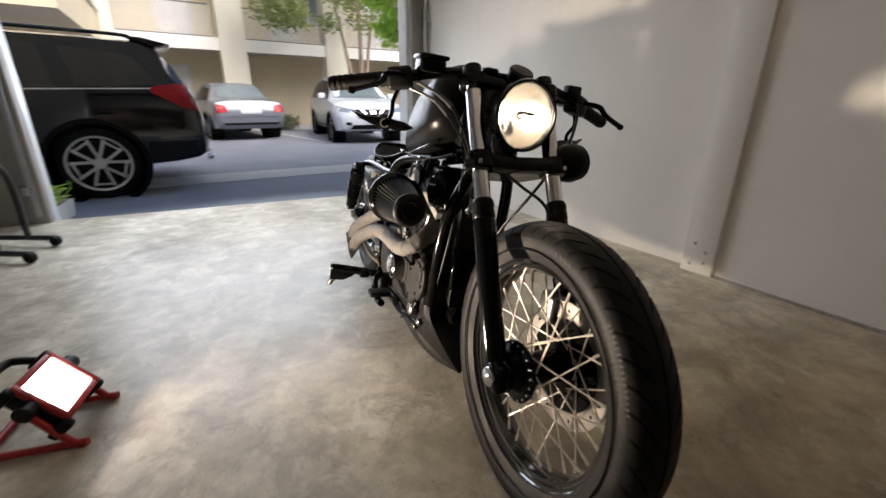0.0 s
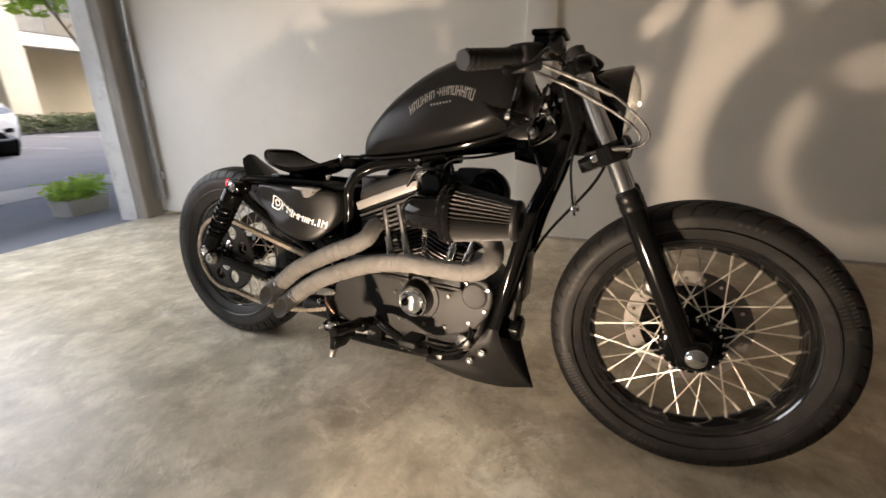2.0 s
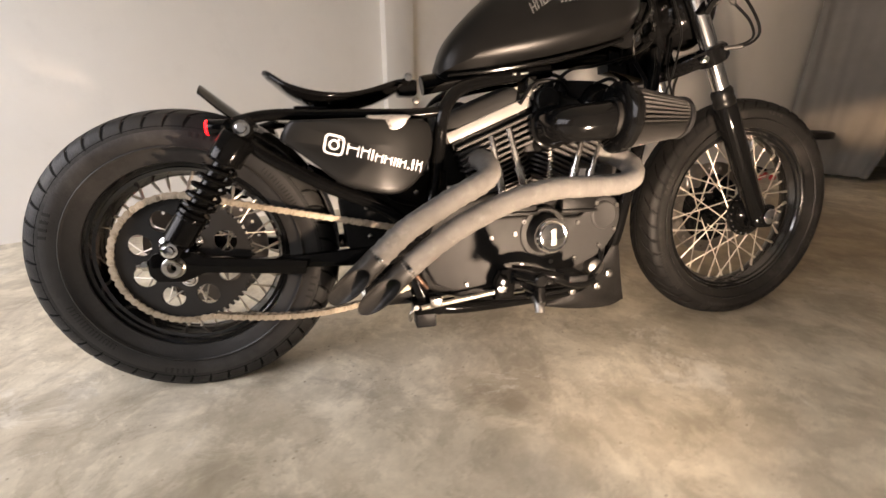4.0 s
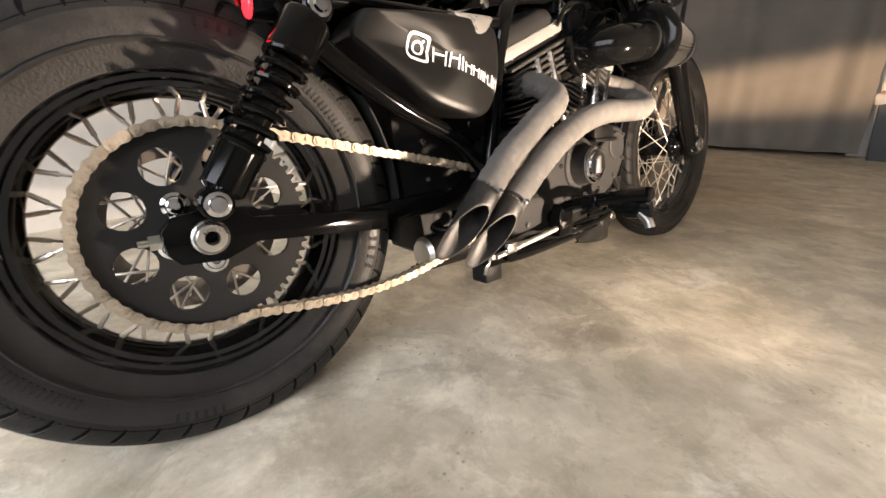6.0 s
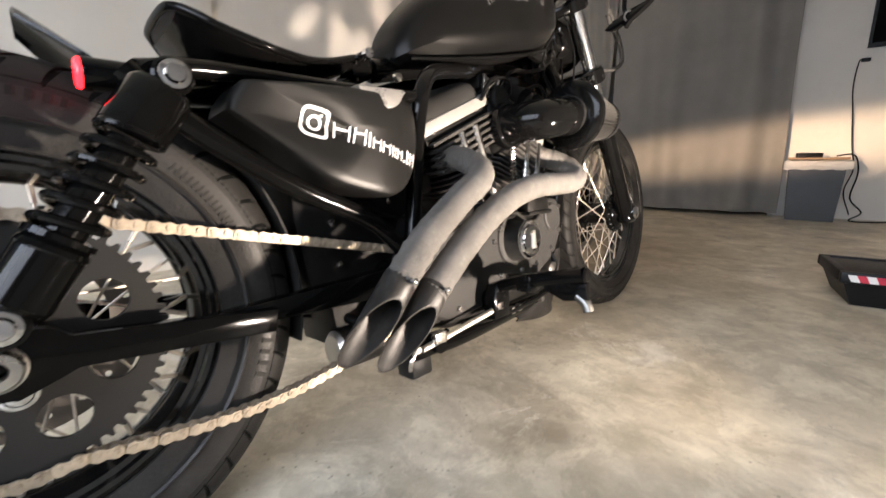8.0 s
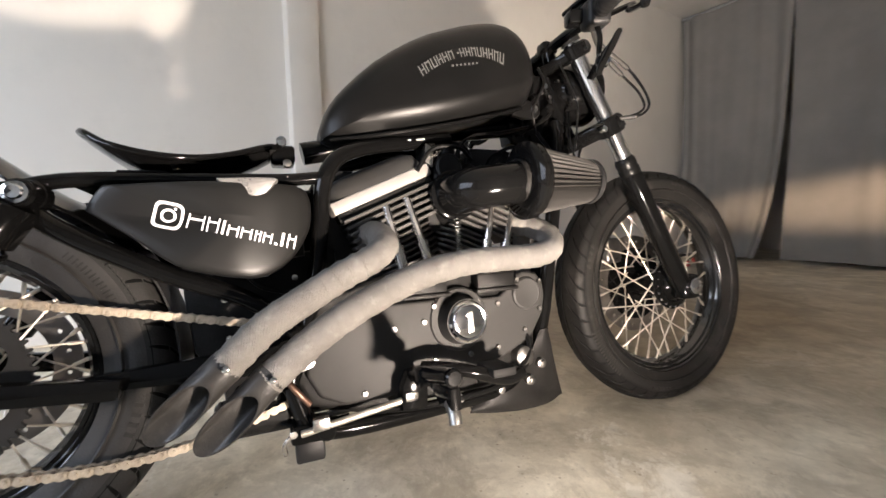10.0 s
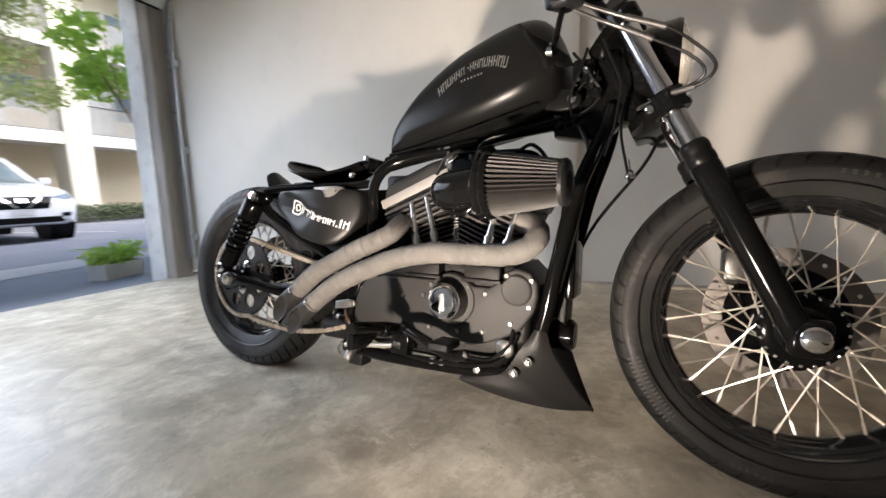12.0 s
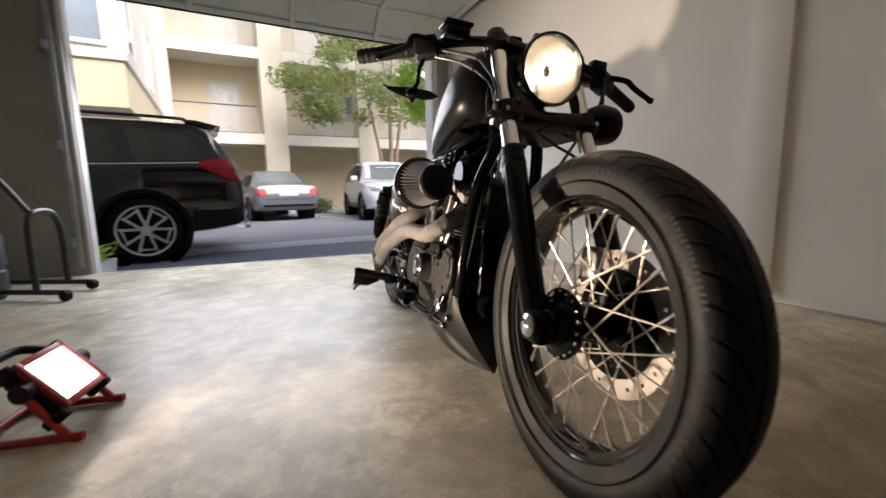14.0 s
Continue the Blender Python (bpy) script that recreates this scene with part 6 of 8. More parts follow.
LEAN_TEXT = math.atan2(-0.052, 0.20)
part("badge_ring", laid_on(cover_tree, ring_quads(0.338, 0.541, 0.0165, 0.0205, 28, 0.45, LEAN_TEXT) + ring_quads(0.338, 0.541, 0.0072, 0.0108, 20) + ring_quads(0.3485, 0.5505, 0.0, 0.0022, 8), 0.0012, 1), WHITE_VINYL, right_cover, "white rounded-square badge outline")
bars_q = []
px = 0.365
for wide, tall, gap in ((0.021, 0.023, 0.004), (0.015, 0.023, 0.004), (0.003, 0.022, 0.004), (0.014, 0.017, 0.003), (0.014, 0.017, 0.004), (0.008, 0.017, 0.003), (0.012, 0.017, 0.004), (0.004, 0.004, 0.004), (0.004, 0.023, 0.005), (0.012, 0.023, 0.0)):
    def tp(x, z):
        u = x - 0.338
        return (0.338 + u * math.cos(LEAN_TEXT) - z * math.sin(LEAN_TEXT), 0.541 + u * math.sin(LEAN_TEXT) + z * math.cos(LEAN_TEXT))
    z0, drawn = -0.013, wide * 1.14
    if wide > 0.007:
        st = 0.0023
        bars_q.append((tp(px, z0), tp(px + st, z0), tp(px + st, z0 + tall), tp(px, z0 + tall)))
        bars_q.append((tp(px + drawn - st, z0), tp(px + drawn, z0), tp(px + drawn, z0 + tall), tp(px + drawn - st, z0 + tall)))
        bars_q.append((tp(px + st, z0 + tall * 0.62), tp(px + drawn - st, z0 + tall * 0.62), tp(px + drawn - st, z0 + tall * 0.75), tp(px + st, z0 + tall * 0.75)))
    else:
        bars_q.append((tp(px, z0), tp(px + drawn, z0), tp(px + drawn, z0 + tall), tp(px, z0 + tall)))
    px += (wide + gap) * 1.14
for q in bars_q:
    part("lettering_bar", laid_on(cover_tree, [q], 0.0012, 1), WHITE_VINYL, right_cover)

# ---- chin spoiler, regulator, foot controls, stand ----
back_edge = smooth_line([(1.035, -0.098, 0.272), (1.000, -0.102, 0.215), (0.968, -0.103, 0.165), (0.930, -0.100, 0.148), (0.853, -0.090, 0.130)], 8)
front_edge = smooth_line([(1.061, -0.091, 0.273), (1.070, -0.088, 0.238), (1.084, -0.075, 0.203), (1.118, -0.042, 0.140), (1.157, -0.003, 0.080)], 4)
keel = smooth_line([(1.157, -0.003, 0.080), (1.08, -0.050, 0.083), (0.99, -0.078, 0.093), (0.92, -0.085, 0.103), (0.853, -0.088, 0.116)], 4)
low = list(front_edge) + list(keel)[1:]
n = len(front_edge)
side = [[Vector(p).lerp(Vector(q), j / 8) + Vector((0, -0.008 * math.sin(math.pi * j / 8), 0)) for p, q in zip(back_edge, low)] for j in range(9)]
front_face = []
for i in range(n):
    a, b = Vector(front_edge[i]), Vector((front_edge[i].x, -front_edge[i].y, front_edge[i].z))
    hollow = 0.045 * (1 - i / (n - 1)) ** 0.7
    front_face.append([a.lerp(b, k / 8) - Vector((hollow * math.sin(math.pi * k / 8), 0, 0)) for k in range(9)])
chin = part("chin_spoiler", sheet(front_face, 0.004), CHIN_PLASTIC, bike, "satin black chin spoiler under the engine")
part("side_panel", sheet(side, 0.004), CHIN_PLASTIC, chin)
part("side_panel", sheet([[(p.x, -p.y, p.z) for p in row] for row in side], 0.004), CHIN_PLASTIC, chin)
for x, z in ((1.026, 0.200), (0.994, 0.168)):
    part("spoiler_bolt", lathe([(-0.100, 0.011), (-0.112, 0.011), (-0.114, 0.006), (-0.118, 0.006), (-0.119, 0)], "y", (x, 0, z), 14), SCREW, chin)
reg = part("regulator", box(1.085, 1.108, -0.05, 0.05, 0.34, 0.48, 0.008, 3), GLOSS, bike, "smooth black regulator ahead of the engine")
part("regulator_bracket", prism([(1.055, 0.30), (1.09, 0.28), (1.10, 0.56), (1.09, 0.60), (1.07, 0.58)], -0.04, 0.04, 0.006), CAST, reg)
part("oil_filter", lathe([(1.03, 0.0), (1.03, 0.036), (1.10, 0.038), (1.108, 0.03), (1.11, 0)], "x", (0, 0, 0.25), 24), GLOSS, bike, "black oil filter canister")

peg = part("foot_peg", tube([(0.712, -0.215, 0.254), (0.712, -0.28, 0.266), (0.712, -0.340, 0.276)], 0.0145, 16, 3), GLOSS, bike, "black foot peg with a worn silver feeler")
part("peg_tip", disc("y", (0.712, -0.341, 0.276), 0.0135, -0.005, 0.002, 16, 0.003), GLOSS, peg)
part("peg_web", prism([(-0.345, 0.262), (-0.348, 0.232), (-0.30, 0.226), (-0.26, 0.244), (-0.26, 0.256)], 0.703, 0.721, 0.004, 2, "yz"), GLOSS, peg)
part("feeler", tube([(0.711, -0.325, 0.238), (0.710, -0.340, 0.226), (0.709, -0.346, 0.212)], 0.0095, 14, 3), SCREW, peg, "worn bare metal feeler")
part("peg_mount", join(tube([(0.712, -0.10, 0.20), (0.712, -0.16, 0.240), (0.712, -0.222, 0.255)], 0.0135, 12, 4), box(0.694, 0.730, -0.24, -0.205, 0.236, 0.268, 0.006)), GLOSS, peg)
part("peg_bracket", prism([(0.685, 0.175), (0.735, 0.175), (0.738, 0.22), (0.728, 0.245), (0.70, 0.245), (0.688, 0.22)], -0.160, -0.128, 0.005), GLOSS, peg)
pedal = part("brake_pedal", tube([(0.725, -0.165, 0.250), (0.765, -0.19, 0.248), (0.815, -0.205, 0.236), (0.85, -0.205, 0.222), (0.885, -0.205, 0.214), (0.915, -0.205, 0.222)], 0.0125, 12, 5), GLOSS, bike, "black brake pedal")
part("pedal_pad", box(0.835, 0.885, -0.235, -0.165, 0.226, 0.244, 0.006), GRIP, pedal)
part("brake_rod", tube([(0.512, -0.128, 0.162), (0.716, -0.152, 0.197)], 0.0062, 10, 1), SPOKE_STEEL, pedal, "bare steel brake rod")
part("rod_clevis", box(0.53, 0.56, -0.145, -0.125, 0.166, 0.188, 0.003), STEEL, pedal)
part("rod_clevis", box(0.69, 0.72, -0.16, -0.14, 0.188, 0.21, 0.003), STEEL, pedal)
master = part("master_cylinder", join(box(0.495, 0.565, -0.125, -0.07, 0.140, 0.176, 0.008), disc("y", (0.555, -0.125, 0.158), 0.016, -0.010, 0.012, 16, 0.003), tube([(0.56, -0.10, 0.158), (0.60, -0.105, 0.163)], 0.011, 10, 1)), GLOSS, bike, "black rear brake master cylinder")
part("reservoir", box(0.503, 0.553, -0.105, -0.060, 0.100, 0.142, 0.005), BLACK_PLASTIC, master)
part("hose_fitting", join(tube([(0.50, -0.125, 0.165), (0.485, -0.128, 0.15), (0.486, -0.12, 0.13)], 0.004, 8, 4), disc("y", (0.50, -0.127, 0.165), 0.007, -0.006, 0.004, 8, 0.001)), STEEL, master)
part("rear_line", tube([(0.52, -0.10, 0.16), (0.44, -0.06, 0.19), (0.40, 0.03, 0.23), (0.2, 0.08, 0.26)], 0.004, 8, 5), CABLE, bike)
for x in (0.79, 0.815, 0.91):
    part("engine_bolt", lathe([(-0.120, 0.009), (-0.130, 0.008), (-0.131, 0)], "y", (x, 0, 0.166), 12), SCREW, engine)
part("oil_line", join(tube([(0.64, -0.11, 0.17), (0.76, -0.125, 0.165), (0.9, -0.13, 0.175), (0.97, -0.125, 0.20), (1.0, -0.11, 0.26)], 0.006, 8, 5)), CABLE, engine)
part("oil_line", join(tube([(0.86, -0.12, 0.192), (0.94, -0.13, 0.196), (0.985, -0.125, 0.235), (0.99, -0.11, 0.27)], 0.005, 8, 5)), CABLE, engine)
part("sensor_boss", join(lathe([(-0.09, 0.022), (-0.125, 0.022), (-0.128, 0.018), (-0.13, 0)], "y", (0.975, 0, 0.225), 18)), SCREW, engine)
stand = part("side_stand", join(tube([(0.72, 0.13, 0.15), (0.66, 0.22, 0.075), (0.60, 0.285, 0.045)], 0.010, 10, 4), box(0.585, 0.625, 0.262, 0.302, 0.038, 0.046, 0.003)), GLOSS, bike, "black side stand")

# back of the gearbox and the battery tray, between the tyre and the motor
back = part("gearbox_back", join(prism([(0.348, 0.31), (0.385, 0.262), (0.56, 0.255), (0.60, 0.30), (0.60, 0.48), (0.335, 0.48), (0.336, 0.41)], -0.055, 0.095, 0.012)), CAST, engine)
part("gearbox_sump", prism([(0.385, 0.265), (0.395, 0.185), (0.43, 0.165), (0.60, 0.165), (0.60, 0.265)], -0.050, 0.090, 0.012), CAST, engine)
part("battery_tray", prism([(0.338, 0.46), (0.362, 0.44), (0.54, 0.47), (0.54, 0.60), (0.36, 0.60)], -0.070, 0.085, 0.010), MATT, engine)
for x, z in ((0.40, 0.40), (0.405, 0.33), (0.44, 0.285), (0.47, 0.44), (0.52, 0.43)):
    part("case_bolt", lathe([(-0.053, 0.0065), (-0.060, 0.006), (-0.061, 0.0)], "y", (x, 0, z), 8), STEEL, back)
part("ignition_box", box(0.575, 0.650, -0.045, 0.070, 0.44, 0.640, 0.010), BLACK_PLASTIC, engine)
part("battery_lead", tube([(0.37, -0.074, 0.52), (0.42, -0.082, 0.47), (0.46, -0.08, 0.42), (0.53, -0.075, 0.40)], 0.005, 8, 5), CABLE, engine)

# ---- loose things in the garage ----
def local_to(point, aim):
    """Axes with z along aim and x level."""
    z = Vector(aim).normalized()
    x = Vector((0, 0, 1)).cross(z).normalized()
    y = z.cross(x)
    return Matrix.Translation(point) @ Matrix((x, y, z)).transposed().to_4x4()


WORK = Vector((-0.362, 1.365, 0.138))
WORK_AIM = Vector((0.735, -0.21, 0.645)).normalized()
wl = thing("work_light", local_to(WORK, WORK_AIM), "lit red and black LED work light standing on the floor", "work light")
part("housing", box(-0.084, 0.084, -0.072, 0.072, -0.055, -0.004, 0.012, 3), BLACK_PLASTIC, wl)
part("bezel", join(box(-0.088, -0.070, -0.076, 0.076, -0.006, 0.010, 0.004), box(0.070, 0.088, -0.076, 0.076, -0.006, 0.010, 0.004), box(-0.070, 0.070, 0.058, 0.076, -0.006, 0.0098, 0.004), box(-0.070, 0.070, -0.076, -0.058, -0.006, 0.0098, 0.004)), RED_PLASTIC, wl, "red lamp bezel")
part("lamp_face", box(-0.070, 0.070, -0.058, 0.058, -0.004, 0.003), LED, wl, "glowing white lamp face")
for sx in (-1, 1):
    for sy in (-1, 1):
        part("corner_guard", box(sx * 0.086 - 0.018, sx * 0.086 + 0.010, sy * 0.074 - 0.018, sy * 0.074 + 0.010, -0.06, 0.004, 0.008), BLACK_PLASTIC, wl)
for k in range(5):
    part("cooling_fin", box(-0.062, 0.062, -0.05 + k * 0.024, -0.046 + k * 0.024, -0.068, -0.054), BLACK_PLASTIC, wl)
part("handle", tube([(-0.082, 0.072, -0.03), (-0.082, 0.108, -0.060), (-0.066, 0.124, -0.075), (0.0, 0.127, -0.078), (0.066, 0.124, -0.075), (0.082, 0.108, -0.060), (0.082, 0.072, -0.03)], 0.0115, 10, 4), BLACK_PLASTIC, wl, "black carrying handle")
inv = local_to(WORK, WORK_AIM).inverted()
side_dir = Vector((-WORK_AIM.y, WORK_AIM.x, 0)).normalized()
back_dir = -Vector((WORK_AIM.x, WORK_AIM.y, 0)).normalized()
for s in (-1, 1):
    piv = WORK + side_dir * (s * 0.098) + back_dir * 0.02
    foot_a = Vector((piv.x, piv.y, 0.012)) - back_dir * 0.10
    foot_b = Vector((piv.x, piv.y, 0.012)) + back_dir * 0.13
    part("stand_leg", tube([inv @ p for p in (foot_a, foot_a + Vector((0, 0, 0.004)) + back_dir * 0.03, piv + Vector((0, 0, -0.02)), piv)], 0.010, 10, 4), RED_PLASTIC, wl, "red tubular stand leg")
    part("stand_foot", tube([inv @ p for p in (foot_a, (foot_a + foot_b) / 2, foot_b)], 0.0105, 10, 2), RED_PLASTIC, wl)
    part("pivot_knob", tube([inv @ (piv + side_dir * (s * -0.012)), inv @ (piv + side_dir * (s * 0.022))], 0.022, 18, 1), BLACK_PLASTIC, wl)
part("cross_bar", tube([inv @ (Vector((WORK.x, WORK.y, 0.012)) + side_dir * (s * 0.098) + back_dir * 0.15) for s in (-1, 1)], 0.0105, 10, 1), RED_PLASTIC, wl)

# black tote with a hazard tape along its rim
STRIPE_RED = material("red_tape", (0.55, 0.02, 0.05), 0.4)
STRIPE_WHITE = material("white_tape", (0.8, 0.8, 0.78), 0.4)
tote = thing("storage_tote", pose(-0.362, -0.035, 0, 0, 0, 2), "low black plastic tote with red and white hazard tape", "storage box")


def tapered(x, y, z0, z1, k, wall=0.006):
    rings = []
    for w, z, f in ((0, z0, k), (0, z1, 1.0), (wall, z1, 1.0), (wall, z0 + wall, k)):
        rings.append([((x * f - w) * sx, (y * f - w) * sy, z) for sx, sy in ((-1, -1), (1, -1), (1, 1), (-1, 1))])
    return loft(rings)


part("body", tapered(0.225, 0.165, 0.0, 0.092, 0.84), BLACK_PLASTIC, tote)
part("rim", join(box(-0.235, 0.235, 0.150, 0.178, 0.085, 0.125, 0.004), box(-0.235, 0.235, -0.178, -0.150, 0.085, 0.125, 0.004), box(-0.235, -0.207, -0.150, 0.150, 0.085, 0.125, 0.004), box(0.207, 0.235, -0.150, 0.150, 0.085, 0.125, 0.004)), BLACK_PLASTIC, tote)
part("lid_panel", box(-0.207, 0.207, -0.150, 0.150, 0.108, 0.118, 0.002), BLACK_PLASTIC, tote)
for k in range(9):
    x0 = -0.226 + k * 0.048
    part("tape_stripe", prism([(x0, 0.092), (x0 + 0.024, 0.092), (x0 + 0.036, 0.116), (x0 + 0.012, 0.116)], 0.1782, 0.1794), STRIPE_RED, tote, "red tape stripe")
    part("tape_stripe", prism([(x0 + 0.024, 0.092), (x0 + 0.048, 0.092), (x0 + 0.060, 0.116), (x0 + 0.036, 0.116)], 0.1782, 0.1794), STRIPE_WHITE, tote, "white tape stripe")

# rolling stools
def stool(m, h, label):
    st = thing("rolling_stool", m, label, "stool", "rolling stools")
    part("seat", lathe([(h - 0.065, 0.0), (h - 0.065, 0.125), (h - 0.055, 0.15), (h - 0.03, 0.157), (h - 0.01, 0.151), (h, 0.125), (h + 0.004, 0.0)], "z", (0, 0, 0), 36), LEATHER, st)
    part("column", join(disc("z", (0, 0, 0), 0.016, 0.1, h - 0.06, 16), disc("z", (0, 0, 0), 0.026, 0.09, 0.26, 18, 0.003)), CHROME, st, "chrome gas column")
    for k in range(5):
        a = math.tau * k / 5 + 0.3
        c, s = math.cos(a), math.sin(a)
        leg = part("leg", tube([(0.02 * c, 0.02 * s, 0.10), (0.12 * c, 0.12 * s, 0.085), (0.17 * c, 0.17 * s, 0.065)], 0.013, 10, 3), BLACK_PLASTIC, st)
        part("caster", disc("y" if abs(c) > abs(s) else "x", (0.17 * c, 0.17 * s, 0.027), 0.026, -0.011, 0.011, 18, 0.003), RED_PLASTIC, leg, "red caster wheel")
    return st


stool(pose(2.17, -2.2, 0), 0.555, "black padded rolling stool with a chrome column by the curtain")
stool(pose(1.80, -2.3, 0), 0.43, "lower black padded rolling stool with red casters")

# bin by the rear wall, with a cloth, a board and a power strip on it
BIN = material("charcoal_bin_plastic", (0.035, 0.038, 0.042), 0.42, second=(0.045, 0.048, 0.052), scale=6, fine=200, bump=0.2)
CLOTH = material("white_cotton_cloth", (0.62, 0.6, 0.57), 0.9, second=(0.55, 0.53, 0.5), scale=9, fine=500, bump=0.6)
PLANK = material("bare_pine_board", (0.36, 0.24, 0.14), 0.6, second=(0.28, 0.18, 0.1), scale=5, stretch=(1, 14, 14), fine=80, bump=0.3)
bin_at = pose(-0.425, -2.88, 0, 0, 0, -4)
tb = thing("storage_bin", bin_at, "tall charcoal plastic bin by the rear wall", "bin")
part("body", tapered(0.19, 0.15, 0.0, 0.50, 0.86, 0.005), BIN, tb)
part("rim", join(box(-0.205, 0.205, 0.142, 0.162, 0.485, 0.515, 0.005), box(-0.205, 0.205, -0.162, -0.142, 0.485, 0.515, 0.005), box(-0.205, -0.185, -0.142, 0.142, 0.485, 0.515, 0.005), box(0.185, 0.205, -0.142, 0.142, 0.485, 0.515, 0.005)), BIN, tb)
grid = [[(-0.225 + 0.45 * i / 14, y, 0.522 + dz + 0.004 * math.sin(i * 1.7 + j)) for i in range(15)] for j, (y, dz) in enumerate(((-0.16, 0.0), (-0.08, 0.002), (0.0, 0.002), (0.10, 0.002), (0.166, 0.0), (0.178, -0.02), (0.180, -0.05), (0.178, -0.075)))]
tagged(part("folded_cloth", moved(sheet(grid, 0.004), bin_at), CLOTH), "white cotton cloth laid over the bin", "cloth")
tagged(part("wooden_board", moved(box(-0.20, 0.20, -0.13, 0.15, 0.532, 0.552, 0.003), bin_at), PLANK), "bare pine board lying on the cloth", "board")
ps = thing("power_strip", bin_at @ pose(0.0, 0.0, 0.552, 0, 0, 10), "dark power strip lying on the board", "power strip")
part("body", box(-0.03, 0.15, -0.03, 0.03, 0.0, 0.04, 0.006), BLACK_PLASTIC, ps)
for k in range(4):
    part("socket", disc("z", (0.0 + k * 0.038, 0, 0.04), 0.013, -0.001, 0.002, 14), CABLE, ps)
strip_back = (bin_at @ pose(0.0, 0.0, 0.552, 0, 0, 10)).inverted()
part("cord", moved(tube([(-0.55, -2.88, 0.565), (-0.67, -2.92, 0.57), (-0.72, -2.96, 0.42), (-0.70, -2.97, 0.2), (-0.78, -2.92, 0.08), (-0.70, -2.87, 0.012), (-0.84, -2.82, 0.010), (-0.95, -2.9, 0.012)], 0.006, 8, 6), strip_back), CABLE, ps)
hung_cord = tube([(-0.645, SOUTH + 0.02, 1.375), (-0.615, SOUTH + 0.035, 1.36), (-0.605, SOUTH + 0.04, 1.16), (-0.63, SOUTH + 0.05, 0.95), (-0.665, SOUTH + 0.06, 0.66), (-0.70, SOUTH + 0.08, 0.45), (-0.66, SOUTH + 0.1, 0.25), (-0.72, SOUTH + 0.12, 0.05)], 0.005, 8, 6)
pl = tagged(part("wall_plug", box(-0.69, -0.63, SOUTH, SOUTH + 0.03, 1.36, 1.39, 0.006), BLACK_PLASTIC), "black plug and cord on the rear wall", "plug")
part("cord", hung_cord, CABLE, pl)
tv = thing("wall_screen", pose(0, 0, 0), "black-framed dark screen mounted on the rear wall", "screen")
part("frame", box(-1.36, -0.655, SOUTH, SOUTH + 0.05, 1.47, 2.05, 0.006), BLACK_PLASTIC, tv)
part("panel", box(-1.345, -0.67, SOUTH + 0.05, SOUTH + 0.053, 1.50, 2.035), GLOSS, tv)

# tubular rolling stand against the side wall
rs = thing("tube_stand", pose(0, 0, 0), "black tubular motorcycle lift stand by the side wall", "stand")
STEELBLACK = material("black_painted_tube", (0.014, 0.014, 0.015), 0.3, second=(0.02, 0.02, 0.021), scale=12, wear=(0.12, 0.11, 0.1), wear_amount=0.3, wear_scale=30)
part("hoop", tube([(-0.885, 3.17, 0.05), (-0.885, 3.17, 0.33), (-0.88, 3.185, 0.45), (-0.865, 3.23, 0.50), (-0.835, 3.37, 0.50), (-0.815, 3.43, 0.45), (-0.805, 3.445, 0.33), (-0.805, 3.445, 0.05)], 0.017, 12, 5), STEELBLACK, rs)
for (ax, ay), (bx, by) in (((-1.28, 3.45), (-0.73, 3.07)), ((-1.15, 3.68), (-0.665, 3.37))):
    part("foot_tube", tube([(ax, ay, 0.045), ((ax + bx) / 2, (ay + by) / 2, 0.045), (bx, by, 0.045)], 0.016, 12, 1), STEELBLACK, rs)
    part("roller", moved(disc("y", (0, 0, 0), 0.03, -0.02, 0.02, 18, 0.004), pose(bx - 0.01, by, 0.03, 0, 0, -35)), RUBBER, rs)
part("lever_arm", tube([(-0.88, 3.22, 0.50), (-0.93, 3.12, 0.64), (-0.985, 3.03, 0.77)], 0.014, 10, 1), STEELBLACK, rs)
can = thing("shop_canister", pose(-1.17, 3.36, 0), "dark grey ribbed shop canister by the side wall", "canister")
part("tank", lathe([(0.0, 0.09), (0.02, 0.115), (0.16, 0.12), (0.17, 0.108), (0.19, 0.108), (0.2, 0.12), (0.36, 0.118), (0.40, 0.10), (0.43, 0.05), (0.44, 0.0)], "z", (0, 0, 0), 28), BIN, can)
part("valve", join(disc("z", (0, 0, 0), 0.03, 0.43, 0.50, 14, 0.004)), CAST, can)
pan = thing("leaning_panel", pose(-1.30, 3.68, 0, 0, 0, 0), "dark grey board leaning beside the opening", "board")
part("board", box(-0.05, 0.13, -0.02, 0.02, 0.0, 1.75, 0.004), BIN, pan)

# ---- vehicles in the court ----
CAR_BLACK = material("black_car_paint", (0.007, 0.0055, 0.0065), 0.07, second=(0.009, 0.0075, 0.0085), scale=2, coat=0.2, spec=0.4)
CAR_SILVER = material("silver_car_paint", (0.17, 0.185, 0.21), 0.32, 0.4, second=(0.155, 0.17, 0.195), scale=2, coat=0.6)
CAR_WHITE = material("white_car_paint", (0.66, 0.68, 0.71), 0.25, second=(0.63, 0.65, 0.68), scale=2, coat=1.0)
# dark tint; its brown puts the reflected stucco into the glass colour
TINT = material("tint_reflection_glass", (0.026, 0.021, 0.017), 0.04, second=(0.018, 0.015, 0.012), scale=3)
CAR_GLASS = material("pale_reflective_glass", (0.10, 0.13, 0.14), 0.06, second=(0.14, 0.17, 0.18), scale=3)
TAIL = material("red_tail_lens", (0.36, 0.006, 0.012), 0.2, second=(0.25, 0.004, 0.008), scale=9, spec=0.3)
HEADGLASS = material("headlamp_plastic", (0.22, 0.235, 0.25), 0.12, 0.4, second=(0.4, 0.42, 0.43), scale=14)
